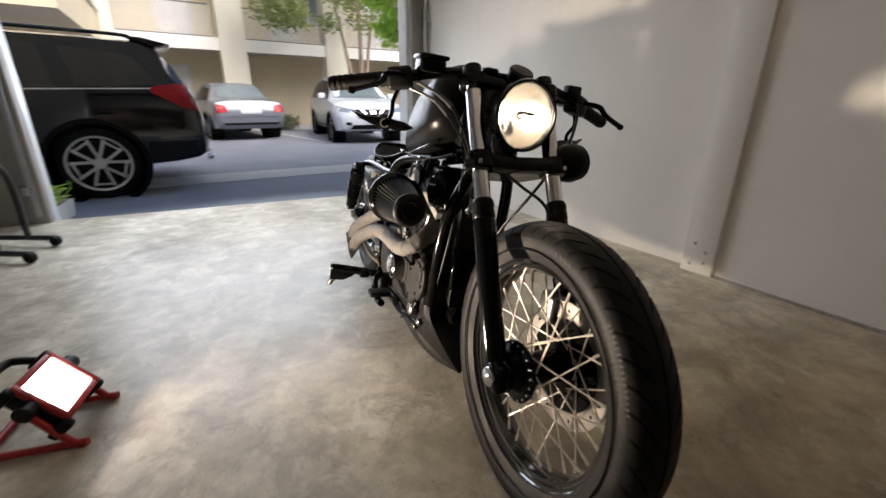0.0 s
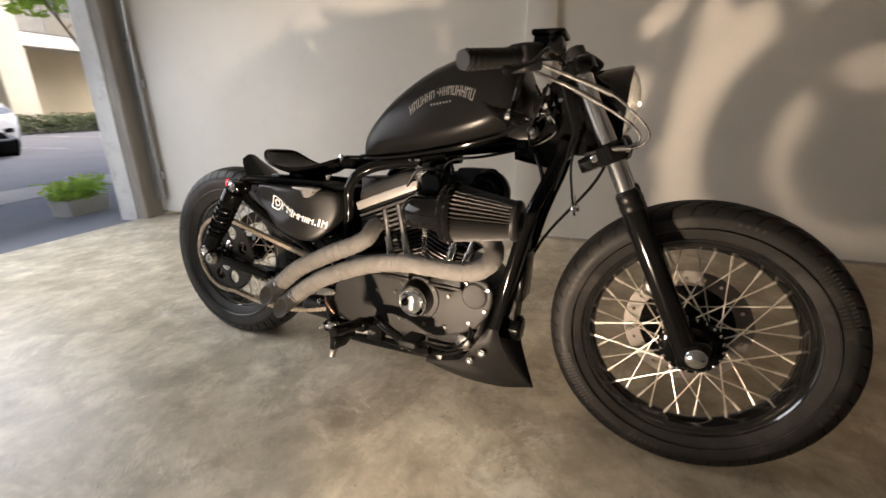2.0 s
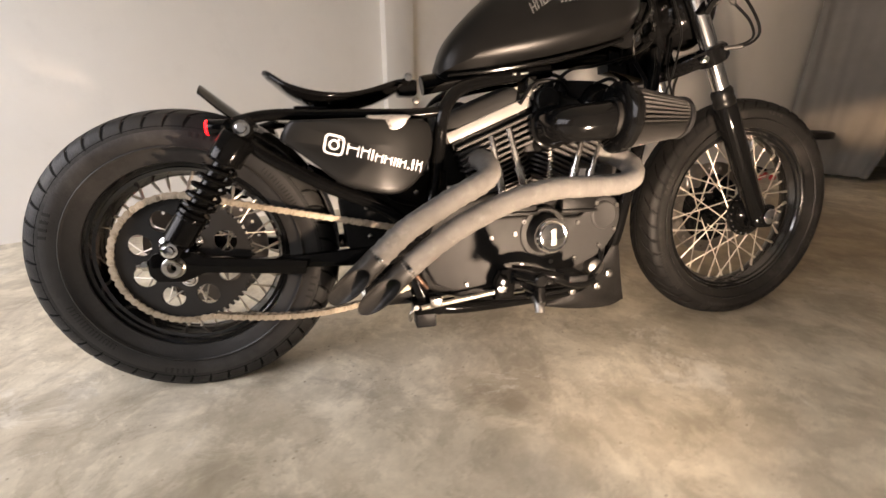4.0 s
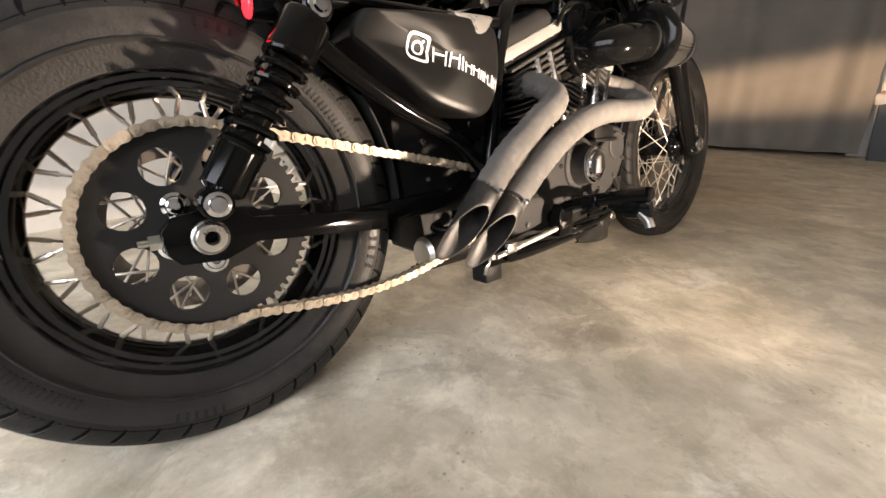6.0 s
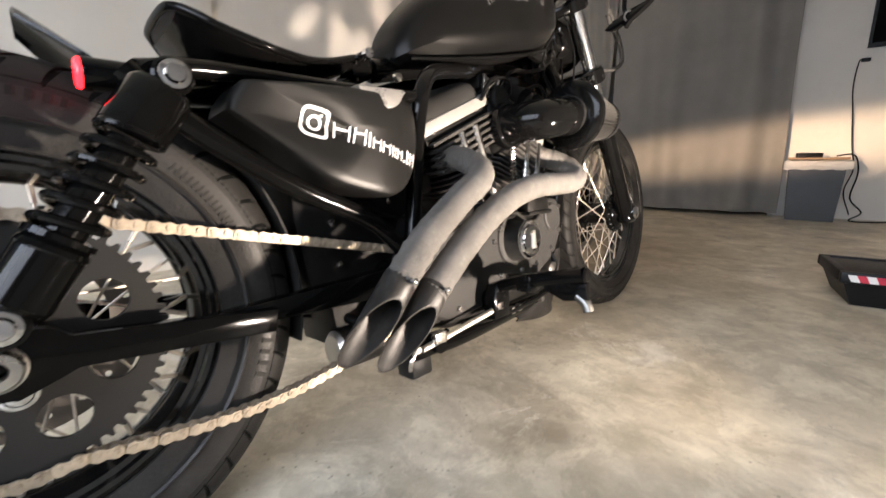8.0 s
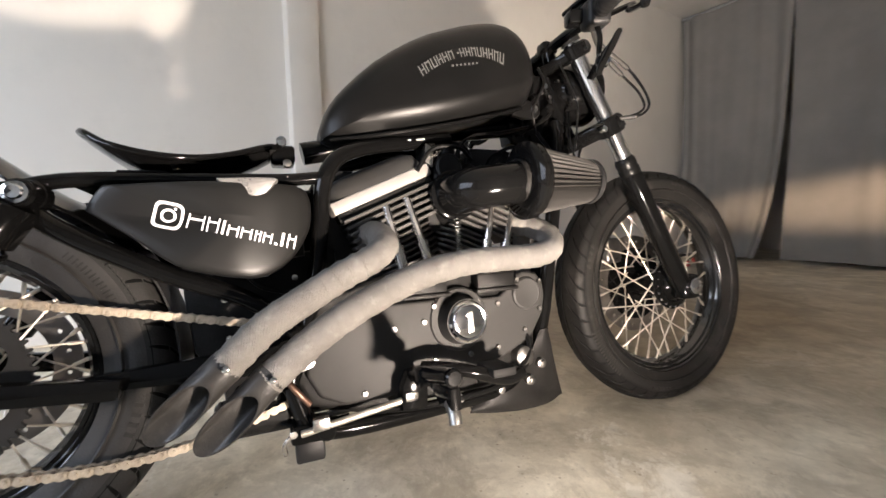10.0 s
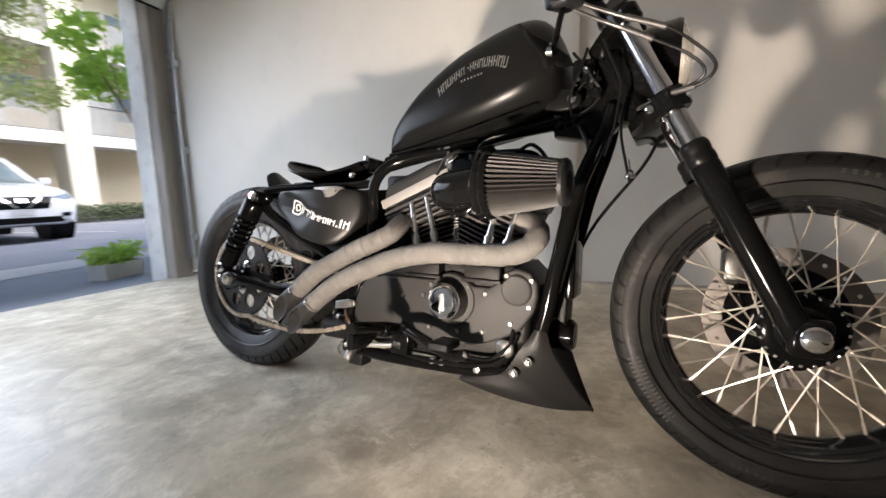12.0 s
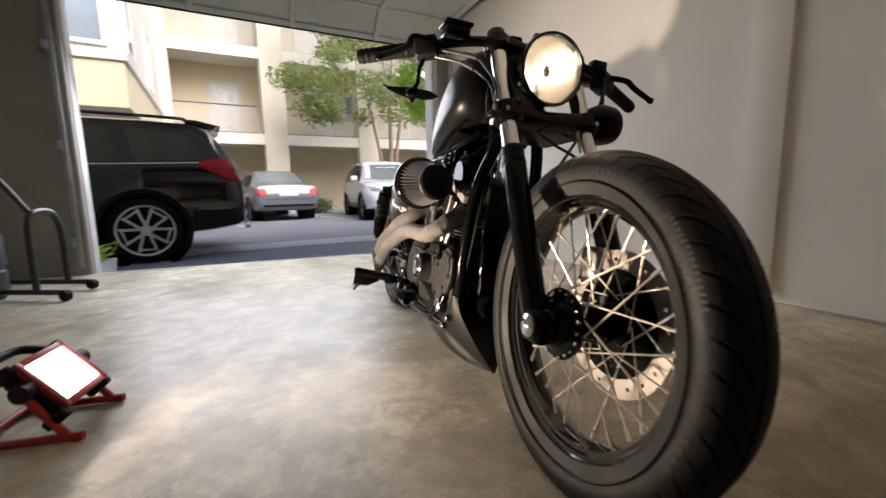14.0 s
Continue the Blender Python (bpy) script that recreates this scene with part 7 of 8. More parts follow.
PLATE = material("plate_grey", (0.5, 0.51, 0.52), 0.5)
RIM_METAL = material("car_wheel_alloy", (0.58, 0.56, 0.53), 0.36, 0.6, second=(0.5, 0.485, 0.46), scale=8)


def car_ring(x, zb, wb, zm, wm, zs, ws, zt, wt):
    half = [(0.0, zb), (wb * 0.8, zb), (wb, zb + 0.03), (wm, zm), (wm * 0.998, (zm + zs) / 2), (ws, zs), (ws * 0.3 + wt * 0.7, zs * 0.3 + zt * 0.7 - 0.0), (wt, zt - 0.02), (wt * 0.85, zt + 0.004), (wt * 0.4, zt + 0.02)]
    return [(x, -y, z) for y, z in half] + [(x, 0, zt + 0.025)] + [(x, y, z) for y, z in reversed(half[1:])]


def car_wheel(parent, x, y, r, s, spokes, width=0.23):
    c = (x, y, r)
    t = part("wheel", lathe([(-width / 2, r * 0.75), (-width / 2 - 0.005, r * 0.8), (-width / 2 + 0.02, r * 0.97), (-0.05, r), (0.05, r), (width / 2 - 0.02, r * 0.97), (width / 2 + 0.005, r * 0.8), (width / 2, r * 0.75)], "y", c, 40, True), RUBBER, parent, "dusty black tyre on an alloy rim")
    part("barrel", lathe([(-width / 2 + 0.01, r * 0.755), (width / 2 - 0.01, r * 0.755), (width / 2 - 0.02, r * 0.69), (-width / 2 + 0.02, r * 0.69)], "y", c, 32, True), CAST, t)
    part("rim_lip", lathe([(s * (width / 2 - 0.005), r * 0.78), (s * (width / 2 + 0.004), r * 0.77), (s * (width / 2 - 0.004), r * 0.71)], "y", c, 40, True), RIM_METAL, t)
    yo = y + s * (width / 2 - 0.035)
    part("brake_plate", disc("y", (x, y, r), r * 0.6, -0.02, 0.02, 24), CAST, t)
    bars = [prism([(0.04, k * 0.012), (r * 0.30, k * 0.034), (r * 0.76, k * 0.086), (r * 0.76, k * 0.122), (r * 0.28, k * 0.062), (0.04, k * 0.05)], -0.012, 0.012, 0.003) for k in (-1, 1)]
    tie = prism([(r * 0.56, -0.075), (r * 0.62, -0.080), (r * 0.62, 0.080), (r * 0.56, 0.075)], -0.009, 0.009, 0.002)
    geo = mesh_of("spoke", join(*bars, tie), RIM_METAL)
    for k in range(spokes):
        again("spoke", geo, t, Matrix.Translation((x, yo, r)) @ Matrix.Rotation(math.tau * k / spokes + 0.3, 4, "Y"))
    part("hub", disc("y", (x, yo, r), r * 0.16, -0.02, 0.016, 20, 0.004), RIM_METAL, t)


def on_side(tree, poly, s, out=0.006, n=8):
    """A panel on the body's side between a lower and an upper line of (x, z)."""
    lo, hi = poly
    grid = []
    for j in range(n + 1):
        v = j / n
        row = []
        for i in range(n + 1):
            u = i / n
            def along(line):
                k = u * (len(line) - 1)
                a = min(int(k), len(line) - 2)
                return Vector(line[a]).lerp(Vector(line[a + 1]), k - a)
            p = along(lo).lerp(along(hi), v)
            hit = tree.ray_cast(Vector((p.x, s * 3, p.y)), Vector((0, -s, 0)))
            row.append((p.x, (hit[0].y if hit[0] else s * 0.7) + s * out, p.y))
        grid.append(row)
    return sheet(grid, 0.004)


def on_end(tree, poly, d, out=0.006, n=8):
    """The same on the car's end: (y, z) lines, met along x."""
    lo, hi = poly
    grid = []
    for j in range(n + 1):
        v = j / n
        row = []
        for i in range(n + 1):
            u = i / n
            def along(line):
                k = u * (len(line) - 1)
                a = min(int(k), len(line) - 2)
                return Vector(line[a]).lerp(Vector(line[a + 1]), k - a)
            p = along(lo).lerp(along(hi), v)
            hit = tree.ray_cast(Vector((d * 20 if d > 0 else -20, p.x, p.y)), Vector((-d, 0, 0)))
            row.append(((hit[0].x if hit[0] else 2.0) + d * out, p.x, p.y))
        grid.append(row)
    return sheet(grid, 0.004)


def car(m, name, label, category, paint, rows, r, axles, spokes, track):
    c = thing(name, m, label, category)
    fine = []
    for p, q in zip(rows, rows[1:]):
        n = max(1, int((q[0] - p[0]) / 0.10))
        fine += [tuple(a + (b - a) * k / n for a, b in zip(p, q)) for k in range(n)]
    geo = loft([car_ring(*row) for row in fine + [rows[-1]]])
    tree = BVHTree.FromPolygons([Vector(v) for v in geo[0]], geo[1])
    bm = bmesh.new()
    vv = [bm.verts.new(v) for v in geo[0]]
    for f in geo[1]:
        bm.faces.new([vv[i] for i in f])
    near = [e for e in bm.edges if any(abs(v.co.x - x) < r * 1.6 for v in e.verts for x in axles) and all(v.co.z < r * 2.6 for v in e.verts)]
    bmesh.ops.subdivide_edges(bm, edges=near, cuts=3, use_grid_fill=True)
    gone = [f for f in bm.faces if abs(f.calc_center_median().y) > 0.55 and any((f.calc_center_median().x - x) ** 2 + (f.calc_center_median().z - r) ** 2 < (r * 1.16) ** 2 for x in axles)]
    bmesh.ops.delete(bm, geom=gone, context="FACES")
    body = part("body", from_bm(bm), paint, c, "", 28)
    for x in axles:
        for s in (-1, 1):
            edge = tree.ray_cast(Vector((x, s * 3, r + 0.1)), Vector((0, -s, 0)))[0].y
            car_wheel(c, x, edge - s * 0.135, r, s, spokes)
            top_edge = max(tree.ray_cast(Vector((x + dx, s * 3, r * 2.1)), Vector((0, -s, 0)))[0].y * s for dx in (-0.2, 0, 0.2)) * s
            edge = top_edge if s * top_edge > s * edge else edge
            arch = [(edge - s * 0.34, r * 1.10), (edge - s * 0.02, r * 1.12), (edge + s * 0.010, r * 1.13), (edge + s * 0.012, r * 1.24), (edge - s * 0.01, r * 1.25), (edge - s * 0.03, r * 1.17), (edge - s * 0.34, r * 1.15)]
            half = lathe(arch, "y", (x, 0, r), 48, True)
            part("wheel_arch", half, CABLE, c, "black wheel arch lip")
            part("arch_liner", disc("y", (x, edge - s * 0.33, r), r * 1.14, -0.01, 0.01, 30), CABLE, c)
    return c, body, tree


# large black SUV, parked across, tail towards the gap
SUV = [(0.0, 0.50, 0.78, 0.62, 0.86, 0.74, 0.84, 0.78, 0.80), (0.05, 0.42, 0.88, 0.62, 0.94, 0.90, 0.92, 0.98, 0.88), (0.12, 0.38, 0.92, 0.65, 0.97, 1.06, 0.94, 1.14, 0.88), (0.24, 0.36, 0.93, 0.68, 0.985, 1.10, 0.95, 1.39, 0.78), (0.38, 0.34, 0.94, 0.70, 0.99, 1.12, 0.955, 1.60, 0.71), (0.55, 0.33, 0.94, 0.70, 0.99, 1.12, 0.96, 1.665, 0.69),
       (1.0, 0.30, 0.95, 0.72, 1.0, 1.12, 0.965, 1.685, 0.69)] + [(2.2, 0.28, 0.95, 0.70, 1.0, 1.11, 0.965, 1.695, 0.69), (2.9, 0.28, 0.95, 0.70, 1.0, 1.10, 0.965, 1.66, 0.67), (3.35, 0.28, 0.95, 0.70, 1.0, 1.09, 0.965, 1.43, 0.70), (3.75, 0.30, 0.95, 0.70, 1.0, 1.06, 0.96, 1.14, 0.80), (4.5, 0.30, 0.93, 0.68, 0.98, 0.98, 0.92, 1.04, 0.76), (4.85, 0.34, 0.88, 0.6, 0.92, 0.85, 0.86, 0.92, 0.7), (4.98, 0.42, 0.75, 0.55, 0.8, 0.70, 0.72, 0.75, 0.6)]
suv, body, tree = car(pose(0.47, 6.86, YARD, 0, 0, 180), "parked_suv", "large glossy black SUV parked outside the opening", "car", CAR_BLACK, SUV, 0.385, (1.10, 3.96), 5, 0.87)
for s in (-1, 1):
    part("window_trim", on_side(tree, ([(0.395, 1.200), (0.75, 1.178), (1.135, 1.168)], [(0.600, 1.512), (0.85, 1.552), (1.245, 1.582)]), s, 0.004), CAR_BLACK, suv, "gloss black trim round the rear quarter window")
    part("side_window", on_side(tree, ([(0.415, 1.212), (0.75, 1.19), (1.12, 1.18)], [(0.610, 1.503), (0.85, 1.543), (1.22, 1.573)]), s, 0.009), TINT, suv, "tinted side window")
    part("side_window", on_side(tree, ([(1.30, 1.165), (2.45, 1.145)], [(1.38, 1.575), (2.45, 1.575)]), s), TINT, suv, "tinted side window")
    part("side_window", on_side(tree, ([(2.53, 1.145), (3.25, 1.135)], [(2.53, 1.57), (2.95, 1.53)]), s), TINT, suv, "tinted side window")
    part("window_trim", on_side(tree, ([(0.42, 1.166), (1.6, 1.138), (3.3, 1.118)], [(0.42, 1.176), (1.6, 1.148), (3.3, 1.128)]), s, 0.008), CHROME, suv, "chrome window trim")
    part("roof_rail", tube([(0.62, s * 0.65, 1.685), (0.72, s * 0.645, 1.722), (2.0, s * 0.645, 1.745), (2.7, s * 0.645, 1.73), (2.85, s * 0.645, 1.68)], 0.02, 8, 4), CAR_BLACK, suv)
    part("tail_lamp", on_side(tree, ([(0.06, 0.93), (0.22, 0.975), (0.50, 1.125)], [(0.135, 1.215), (0.26, 1.225), (0.50, 1.185)]), s, 0.012), TAIL, suv, "red wraparound tail lamp")
    part("cladding", on_side(tree, ([(0.10, 0.42), (0.5, 0.38), (0.62, 0.38)], [(0.10, 0.60), (0.5, 0.60), (0.62, 0.60)]), s, 0.008), BLACK_PLASTIC, suv)
    part("sill", on_side(tree, ([(1.6, 0.33), (3.4, 0.33)], [(1.6, 0.46), (3.4, 0.46)]), s, 0.008), BLACK_PLASTIC, suv)
    part("door_line", on_side(tree, ([(1.62, 0.5), (1.626, 0.5)], [(1.62, 1.1), (1.626, 1.1)]), s, 0.002, 3), CABLE, suv)
    part("door_handle", on_side(tree, ([(1.74, 0.97), (1.98, 0.97)], [(1.74, 1.0), (1.98, 1.0)]), s, 0.03, 3), CHROME, suv)
    part("mirror", box(3.05, 3.2, s * 1.0 - 0.02 if s > 0 else -1.18, 1.18 if s > 0 else -0.98, 1.10, 1.26, 0.04), CAR_BLACK, suv)
part("rear_window", on_end(tree, ([(-0.68, 1.20), (0.68, 1.20)], [(-0.60, 1.50), (0.60, 1.50)]), -1), TINT, suv, "tinted rear window")
part("tail_lamp", on_end(tree, ([(-0.90, 1.0), (-0.62, 1.0)], [(-0.88, 1.12), (-0.62, 1.12)]), -1), TAIL, suv)
part("tail_lamp", on_end(tree, ([(0.62, 1.0), (0.90, 1.0)], [(0.62, 1.12), (0.88, 1.12)]), -1), TAIL, suv)
part("roof_spoiler", prism([(0.22, 1.655), (0.50, 1.715), (0.62, 1.715), (0.60, 1.68), (0.40, 1.62)], -0.62, 0.62, 0.01), CAR_BLACK, suv)
part("bumper_chrome", on_end(tree, ([(-0.80, 0.70), (0.80, 0.70)], [(-0.80, 0.735), (0.80, 0.735)]), -1, 0.012), CHROME, suv)
part("tow_hitch", box(-0.06, 0.1, -0.04, 0.04, 0.36, 0.42, 0.006), STEEL, suv)
for s in (-1, 1):
    part("tail_pipe", tube([(0.02, s * 0.55, 0.36), (-0.04, s * 0.55, 0.36)], 0.04, 14, 1), CHROME, suv, "chrome tail pipe")

# silver saloon, tail towards us
SEDAN = [(0.0, 0.42, 0.70, 0.55, 0.78, 0.66, 0.76, 0.70, 0.70), (0.05, 0.36, 0.78, 0.58, 0.85, 0.80, 0.82, 0.86, 0.74), (0.14, 0.30, 0.82, 0.60, 0.885, 0.92, 0.84, 0.98, 0.74), (0.50, 0.27, 0.84, 0.60, 0.90, 0.95, 0.84, 1.02, 0.70), (0.75, 0.26, 0.84, 0.60, 0.90, 0.95, 0.85, 1.08, 0.66), (1.30, 0.25, 0.85, 0.60, 0.90, 0.95, 0.86, 1.38, 0.58)] + [(1.70, 0.25, 0.85, 0.60, 0.90, 0.95, 0.86, 1.44, 0.56), (2.40, 0.25, 0.85, 0.60, 0.90, 0.94, 0.86, 1.44, 0.56), (2.9, 0.25, 0.85, 0.60, 0.90, 0.93, 0.86, 1.32, 0.58), (3.5, 0.25, 0.85, 0.58, 0.90, 0.91, 0.84, 0.98, 0.70), (4.4, 0.27, 0.82, 0.55, 0.86, 0.80, 0.80, 0.86, 0.66), (4.8, 0.35, 0.66, 0.5, 0.7, 0.66, 0.62, 0.70, 0.5)]
sed, body, tree = car(pose(2.05, 12.3, YARD, 0, 0, 96), "silver_saloon", "silver saloon car parked nose-in by the building", "car", CAR_SILVER, SEDAN, 0.325, (1.0, 3.8), 7, 0.78)
part("rear_window", on_end(tree, ([(-0.60, 1.06), (0.60, 1.06)], [(-0.50, 1.35), (0.50, 1.35)]), -1), CAR_GLASS, sed, "pale reflective rear window")
for s in (-1, 1):
    part("tail_lamp", on_end(tree, ([(s * 0.56, 0.72), (s * 0.83, 0.70)], [(s * 0.60, 0.88), (s * 0.81, 0.91)]), -1, 0.010), TAIL, sed, "red tail lamp")
    part("side_window", on_side(tree, ([(1.0, 1.0), (2.0, 0.985), (3.1, 0.97)], [(1.30, 1.28), (2.0, 1.36), (2.6, 1.30)]), s), TINT, sed, "tinted side window")
    part("mirror", box(2.85, 2.98, 0.86 if s > 0 else -1.03, 1.03 if s > 0 else -0.86, 0.96, 1.08, 0.03), CAR_SILVER, sed)
part("number_plate", on_end(tree, ([(-0.26, 0.68), (0.26, 0.68)], [(-0.26, 0.82), (0.26, 0.82)]), -1, 0.010), PLATE, sed, "grey blank number plate")
part("lid_line", on_end(tree, ([(-0.42, 0.86), (0.42, 0.86)], [(-0.42, 0.885), (0.42, 0.885)]), -1, 0.010), CHROME, sed)
part("bumper_line", on_end(tree, ([(-0.80, 0.60), (0.80, 0.60)], [(-0.80, 0.608), (0.80, 0.608)]), -1, 0.006), CABLE, sed)
part("valance", on_end(tree, ([(-0.66, 0.40), (0.66, 0.40)], [(-0.70, 0.46), (0.70, 0.46)]), -1, 0.008), BLACK_PLASTIC, sed)

# white crossover, nose towards us
CROSS = [(0.0, 0.50, 0.70, 0.62, 0.80, 0.80, 0.78, 0.85, 0.74), (0.10, 0.40, 0.82, 0.65, 0.88, 1.0, 0.85, 1.08, 0.78), (0.35, 0.34, 0.86, 0.68, 0.91, 1.06, 0.86, 1.52, 0.66), (0.7, 0.30, 0.87, 0.7, 0.92, 1.06, 0.87, 1.64, 0.62), (1.6, 0.28, 0.87, 0.7, 0.92, 1.05, 0.87, 1.68, 0.61), (2.5, 0.28, 0.87, 0.7, 0.92, 1.04, 0.87, 1.64, 0.60)] + [(2.95, 0.28, 0.87, 0.68, 0.92, 1.03, 0.87, 1.44, 0.62), (3.5, 0.28, 0.87, 0.66, 0.92, 1.02, 0.86, 1.10, 0.70), (4.1, 0.28, 0.87, 0.64, 0.91, 0.94, 0.85, 1.02, 0.66), (4.42, 0.30, 0.83, 0.60, 0.87, 0.84, 0.80, 0.92, 0.60), (4.58, 0.34, 0.72, 0.55, 0.78, 0.74, 0.70, 0.80, 0.52), (4.64, 0.40, 0.60, 0.52, 0.66, 0.66, 0.58, 0.70, 0.44)]
rog, body, tree = car(pose(5.17, 14.68, YARD, 0, 0, -98.5), "white_crossover", "white crossover car parked nose-out in the court", "car", CAR_WHITE, CROSS, 0.35, (0.95, 3.70), 5, 0.79)
part("windscreen", on_end(tree, ([(-0.74, 1.10), (0.74, 1.10)], [(-0.58, 1.56), (0.58, 1.56)]), 1), CAR_GLASS, rog, "pale reflective windscreen")
part("grille", on_end(tree, ([(-0.36, 0.62), (0.36, 0.62)], [(-0.46, 0.83), (0.46, 0.83)]), 1, 0.008), CABLE, rog, "black grille")
for s in (-1, 1):
    part("grille_chrome", on_end(tree, ([(s * 0.05, 0.635), (s * 0.10, 0.635)], [(s * 0.25, 0.825), (s * 0.31, 0.825)]), 1, 0.016), CHROME, rog, "chrome arm of the grille")
part("grille_badge", on_end(tree, ([(-0.07, 0.73), (0.07, 0.73)], [(-0.07, 0.80), (0.07, 0.80)]), 1, 0.020), CHROME, rog)
part("lower_intake", on_end(tree, ([(-0.58, 0.36), (0.58, 0.36)], [(-0.52, 0.47), (0.52, 0.47)]), 1, 0.010), CABLE, rog)
part("number_plate", on_end(tree, ([(-0.16, 0.51), (0.16, 0.51)], [(-0.16, 0.60), (0.16, 0.60)]), 1, 0.014), PLATE, rog, "grey blank number plate")
for s in (-1, 1):
    part("headlamp", on_end(tree, ([(s * 0.47, 0.74), (s * 0.80, 0.79)], [(s * 0.47, 0.83), (s * 0.84, 0.91)]), 1, 0.010), HEADGLASS, rog, "clear headlamp")
    part("fog_lamp", on_end(tree, ([(s * 0.54, 0.46), (s * 0.68, 0.47)], [(s * 0.54, 0.53), (s * 0.68, 0.54)]), 1, 0.010), CABLE, rog)
    part("side_window", on_side(tree, ([(0.55, 1.12), (1.6, 1.09), (1.75, 1.09)], [(0.75, 1.46), (1.3, 1.56), (1.75, 1.58)]), s), TINT, rog, "tinted side window")
    part("side_window", on_side(tree, ([(1.83, 1.09), (3.2, 1.07)], [(1.83, 1.58), (2.62, 1.52)]), s), TINT, rog, "tinted side window")
    part("mirror", box(2.95, 3.10, 0.87 if s > 0 else -1.06, 1.06 if s > 0 else -0.87, 1.08, 1.22, 0.03), CAR_WHITE, rog)
    part("cladding", on_side(tree, ([(0.3, 0.32), (4.2, 0.32)], [(0.3, 0.42), (4.2, 0.42)]), s, 0.010), BLACK_PLASTIC, rog)

# ---- apartment building across the court ----
STUCCO = material("cream_stucco", (0.64, 0.60, 0.49), 0.85, second=(0.59, 0.55, 0.44), scale=0.8, fine=60, bump=0.5)
TAN = material("tan_stucco", (0.70, 0.60, 0.42), 0.85, second=(0.65, 0.555, 0.38), scale=0.8, fine=60, bump=0.5)
FASCIA = material("pale_fascia_paint", (0.68, 0.66, 0.6), 0.6, second=(0.62, 0.6, 0.54), scale=1.5)
RAIL_DARK = material("dark_rail_paint", (0.10, 0.09, 0.085), 0.5)
RAIL = material("grey_rail_paint", (0.40, 0.385, 0.34), 0.55)
WINDOW = material("window_glass_far", (0.20, 0.25, 0.29), 0.06, second=(0.26, 0.31, 0.35), scale=1)
DOOR_WHITE = material("white_door_paint", (0.78, 0.77, 0.74), 0.45)
FY = 16.6
apt = thing("apartment_building", pose(0, 0, YARD), "cream stucco apartment building with open walkways and pillars", "building")
part("back_wall", box(-14, 26, FY + 2.2, FY + 2.5, -0.1, 2.75), TAN, apt, "tan stucco ground-floor wall")
part("back_wall", box(-14, 26, FY + 1.7, FY + 2.0, 2.75, 5.75), TAN, apt, "tan stucco walkway wall")
part("back_wall", box(-14, 26, FY + 1.7, FY + 2.0, 5.75, 9.0), STUCCO, apt)
for z in (2.62, 5.55, 8.5):
    sl = part("walkway_slab", box(-14, 26, FY - 0.05, FY + 2.2, z, z + 0.16), FASCIA, apt, "pale walkway slab")
    part("fascia", box(-14, 26, FY - 0.10, FY - 0.05, z - 0.12, z + 0.26), FASCIA, sl)
for x in (-1.05, 2.46, 5.95, 9.60, 13.25, 16.9):
    part("pillar", box(x - 0.40, x + 0.40, FY - 0.16, FY + 0.55, -0.1, 9.0, 0.02), STUCCO, apt, "square cream pillar")
for lvl in (2.78, 5.71):
    for x0 in (-0.95, 2.70, 6.35, 10.0, 13.65):
        r = part("railing", join(box(x0, x0 + 2.85, FY - 0.02, FY + 0.03, lvl + 1.02, lvl + 1.06), box(x0, x0 + 2.85, FY - 0.01, FY + 0.02, lvl + 0.10, lvl + 0.14)), RAIL_DARK, apt, "walkway railing with dark rails and close grey bars")
        bar = mesh_of("baluster", box(-0.013, 0.013, FY - 0.005, FY + 0.012, lvl + 0.14, lvl + 1.02), RAIL)
        for k in range(52):
            again("baluster", bar, r, Matrix.Translation((x0 + 0.04 + k * 0.0543, 0, 0)))
for x, z in ((1.0, 2.78), (1.1, 5.71), (4.6, 2.78), (8.2, 2.78), (11.6, 2.78), (0.7, 0.02), (4.2, 5.71)):
    y = FY + (2.2 if z < 1 else 1.7)
    d = part("door", box(x - 0.46, x + 0.46, y - 0.05, y, z, z + 2.05, 0.01), DOOR_WHITE, apt, "white panelled door")
    for px in (-0.22, 0.22):
        for pz in (0.25, 0.85, 1.45):
            part("panel", box(x + px - 0.15, x + px + 0.15, y - 0.062, y - 0.05, z + pz, z + pz + 0.45, 0.006), DOOR_WHITE, d)
    part("door_frame", join(box(x - 0.56, x - 0.46, y - 0.07, y, z, z + 2.15), box(x + 0.46, x + 0.56, y - 0.07, y, z, z + 2.15), box(x - 0.46, x + 0.46, y - 0.07, y, z + 2.05, z + 2.15)), FASCIA, d)
for x in (6.2, 9.0, 12.8):
    for lvl in (2.78, 5.71):
        w = part("window", box(x - 0.6, x + 0.6, FY + 1.66, FY + 1.7, lvl + 0.95, lvl + 2.0), WINDOW, apt, "walkway window")
        part("window_frame", join(box(x - 0.68, x - 0.6, FY + 1.63, FY + 1.7, lvl + 0.9, lvl + 2.06), box(x + 0.6, x + 0.68, FY + 1.63, FY + 1.7, lvl + 0.9, lvl + 2.06), box(x - 0.6, x + 0.6, FY + 1.63, FY + 1.7, lvl + 2.0, lvl + 2.06), box(x - 0.6, x + 0.6, FY + 1.63, FY + 1.7, lvl + 0.9, lvl + 0.95)), FASCIA, w)
part("parapet", box(-14, 26, FY - 0.1, FY + 2.2, 9.0, 9.6), STUCCO, apt)
part("wall_lamp", box(7.3, 7.5, FY + 2.08, FY + 2.2, 2.0, 2.15, 0.02), FASCIA, apt)
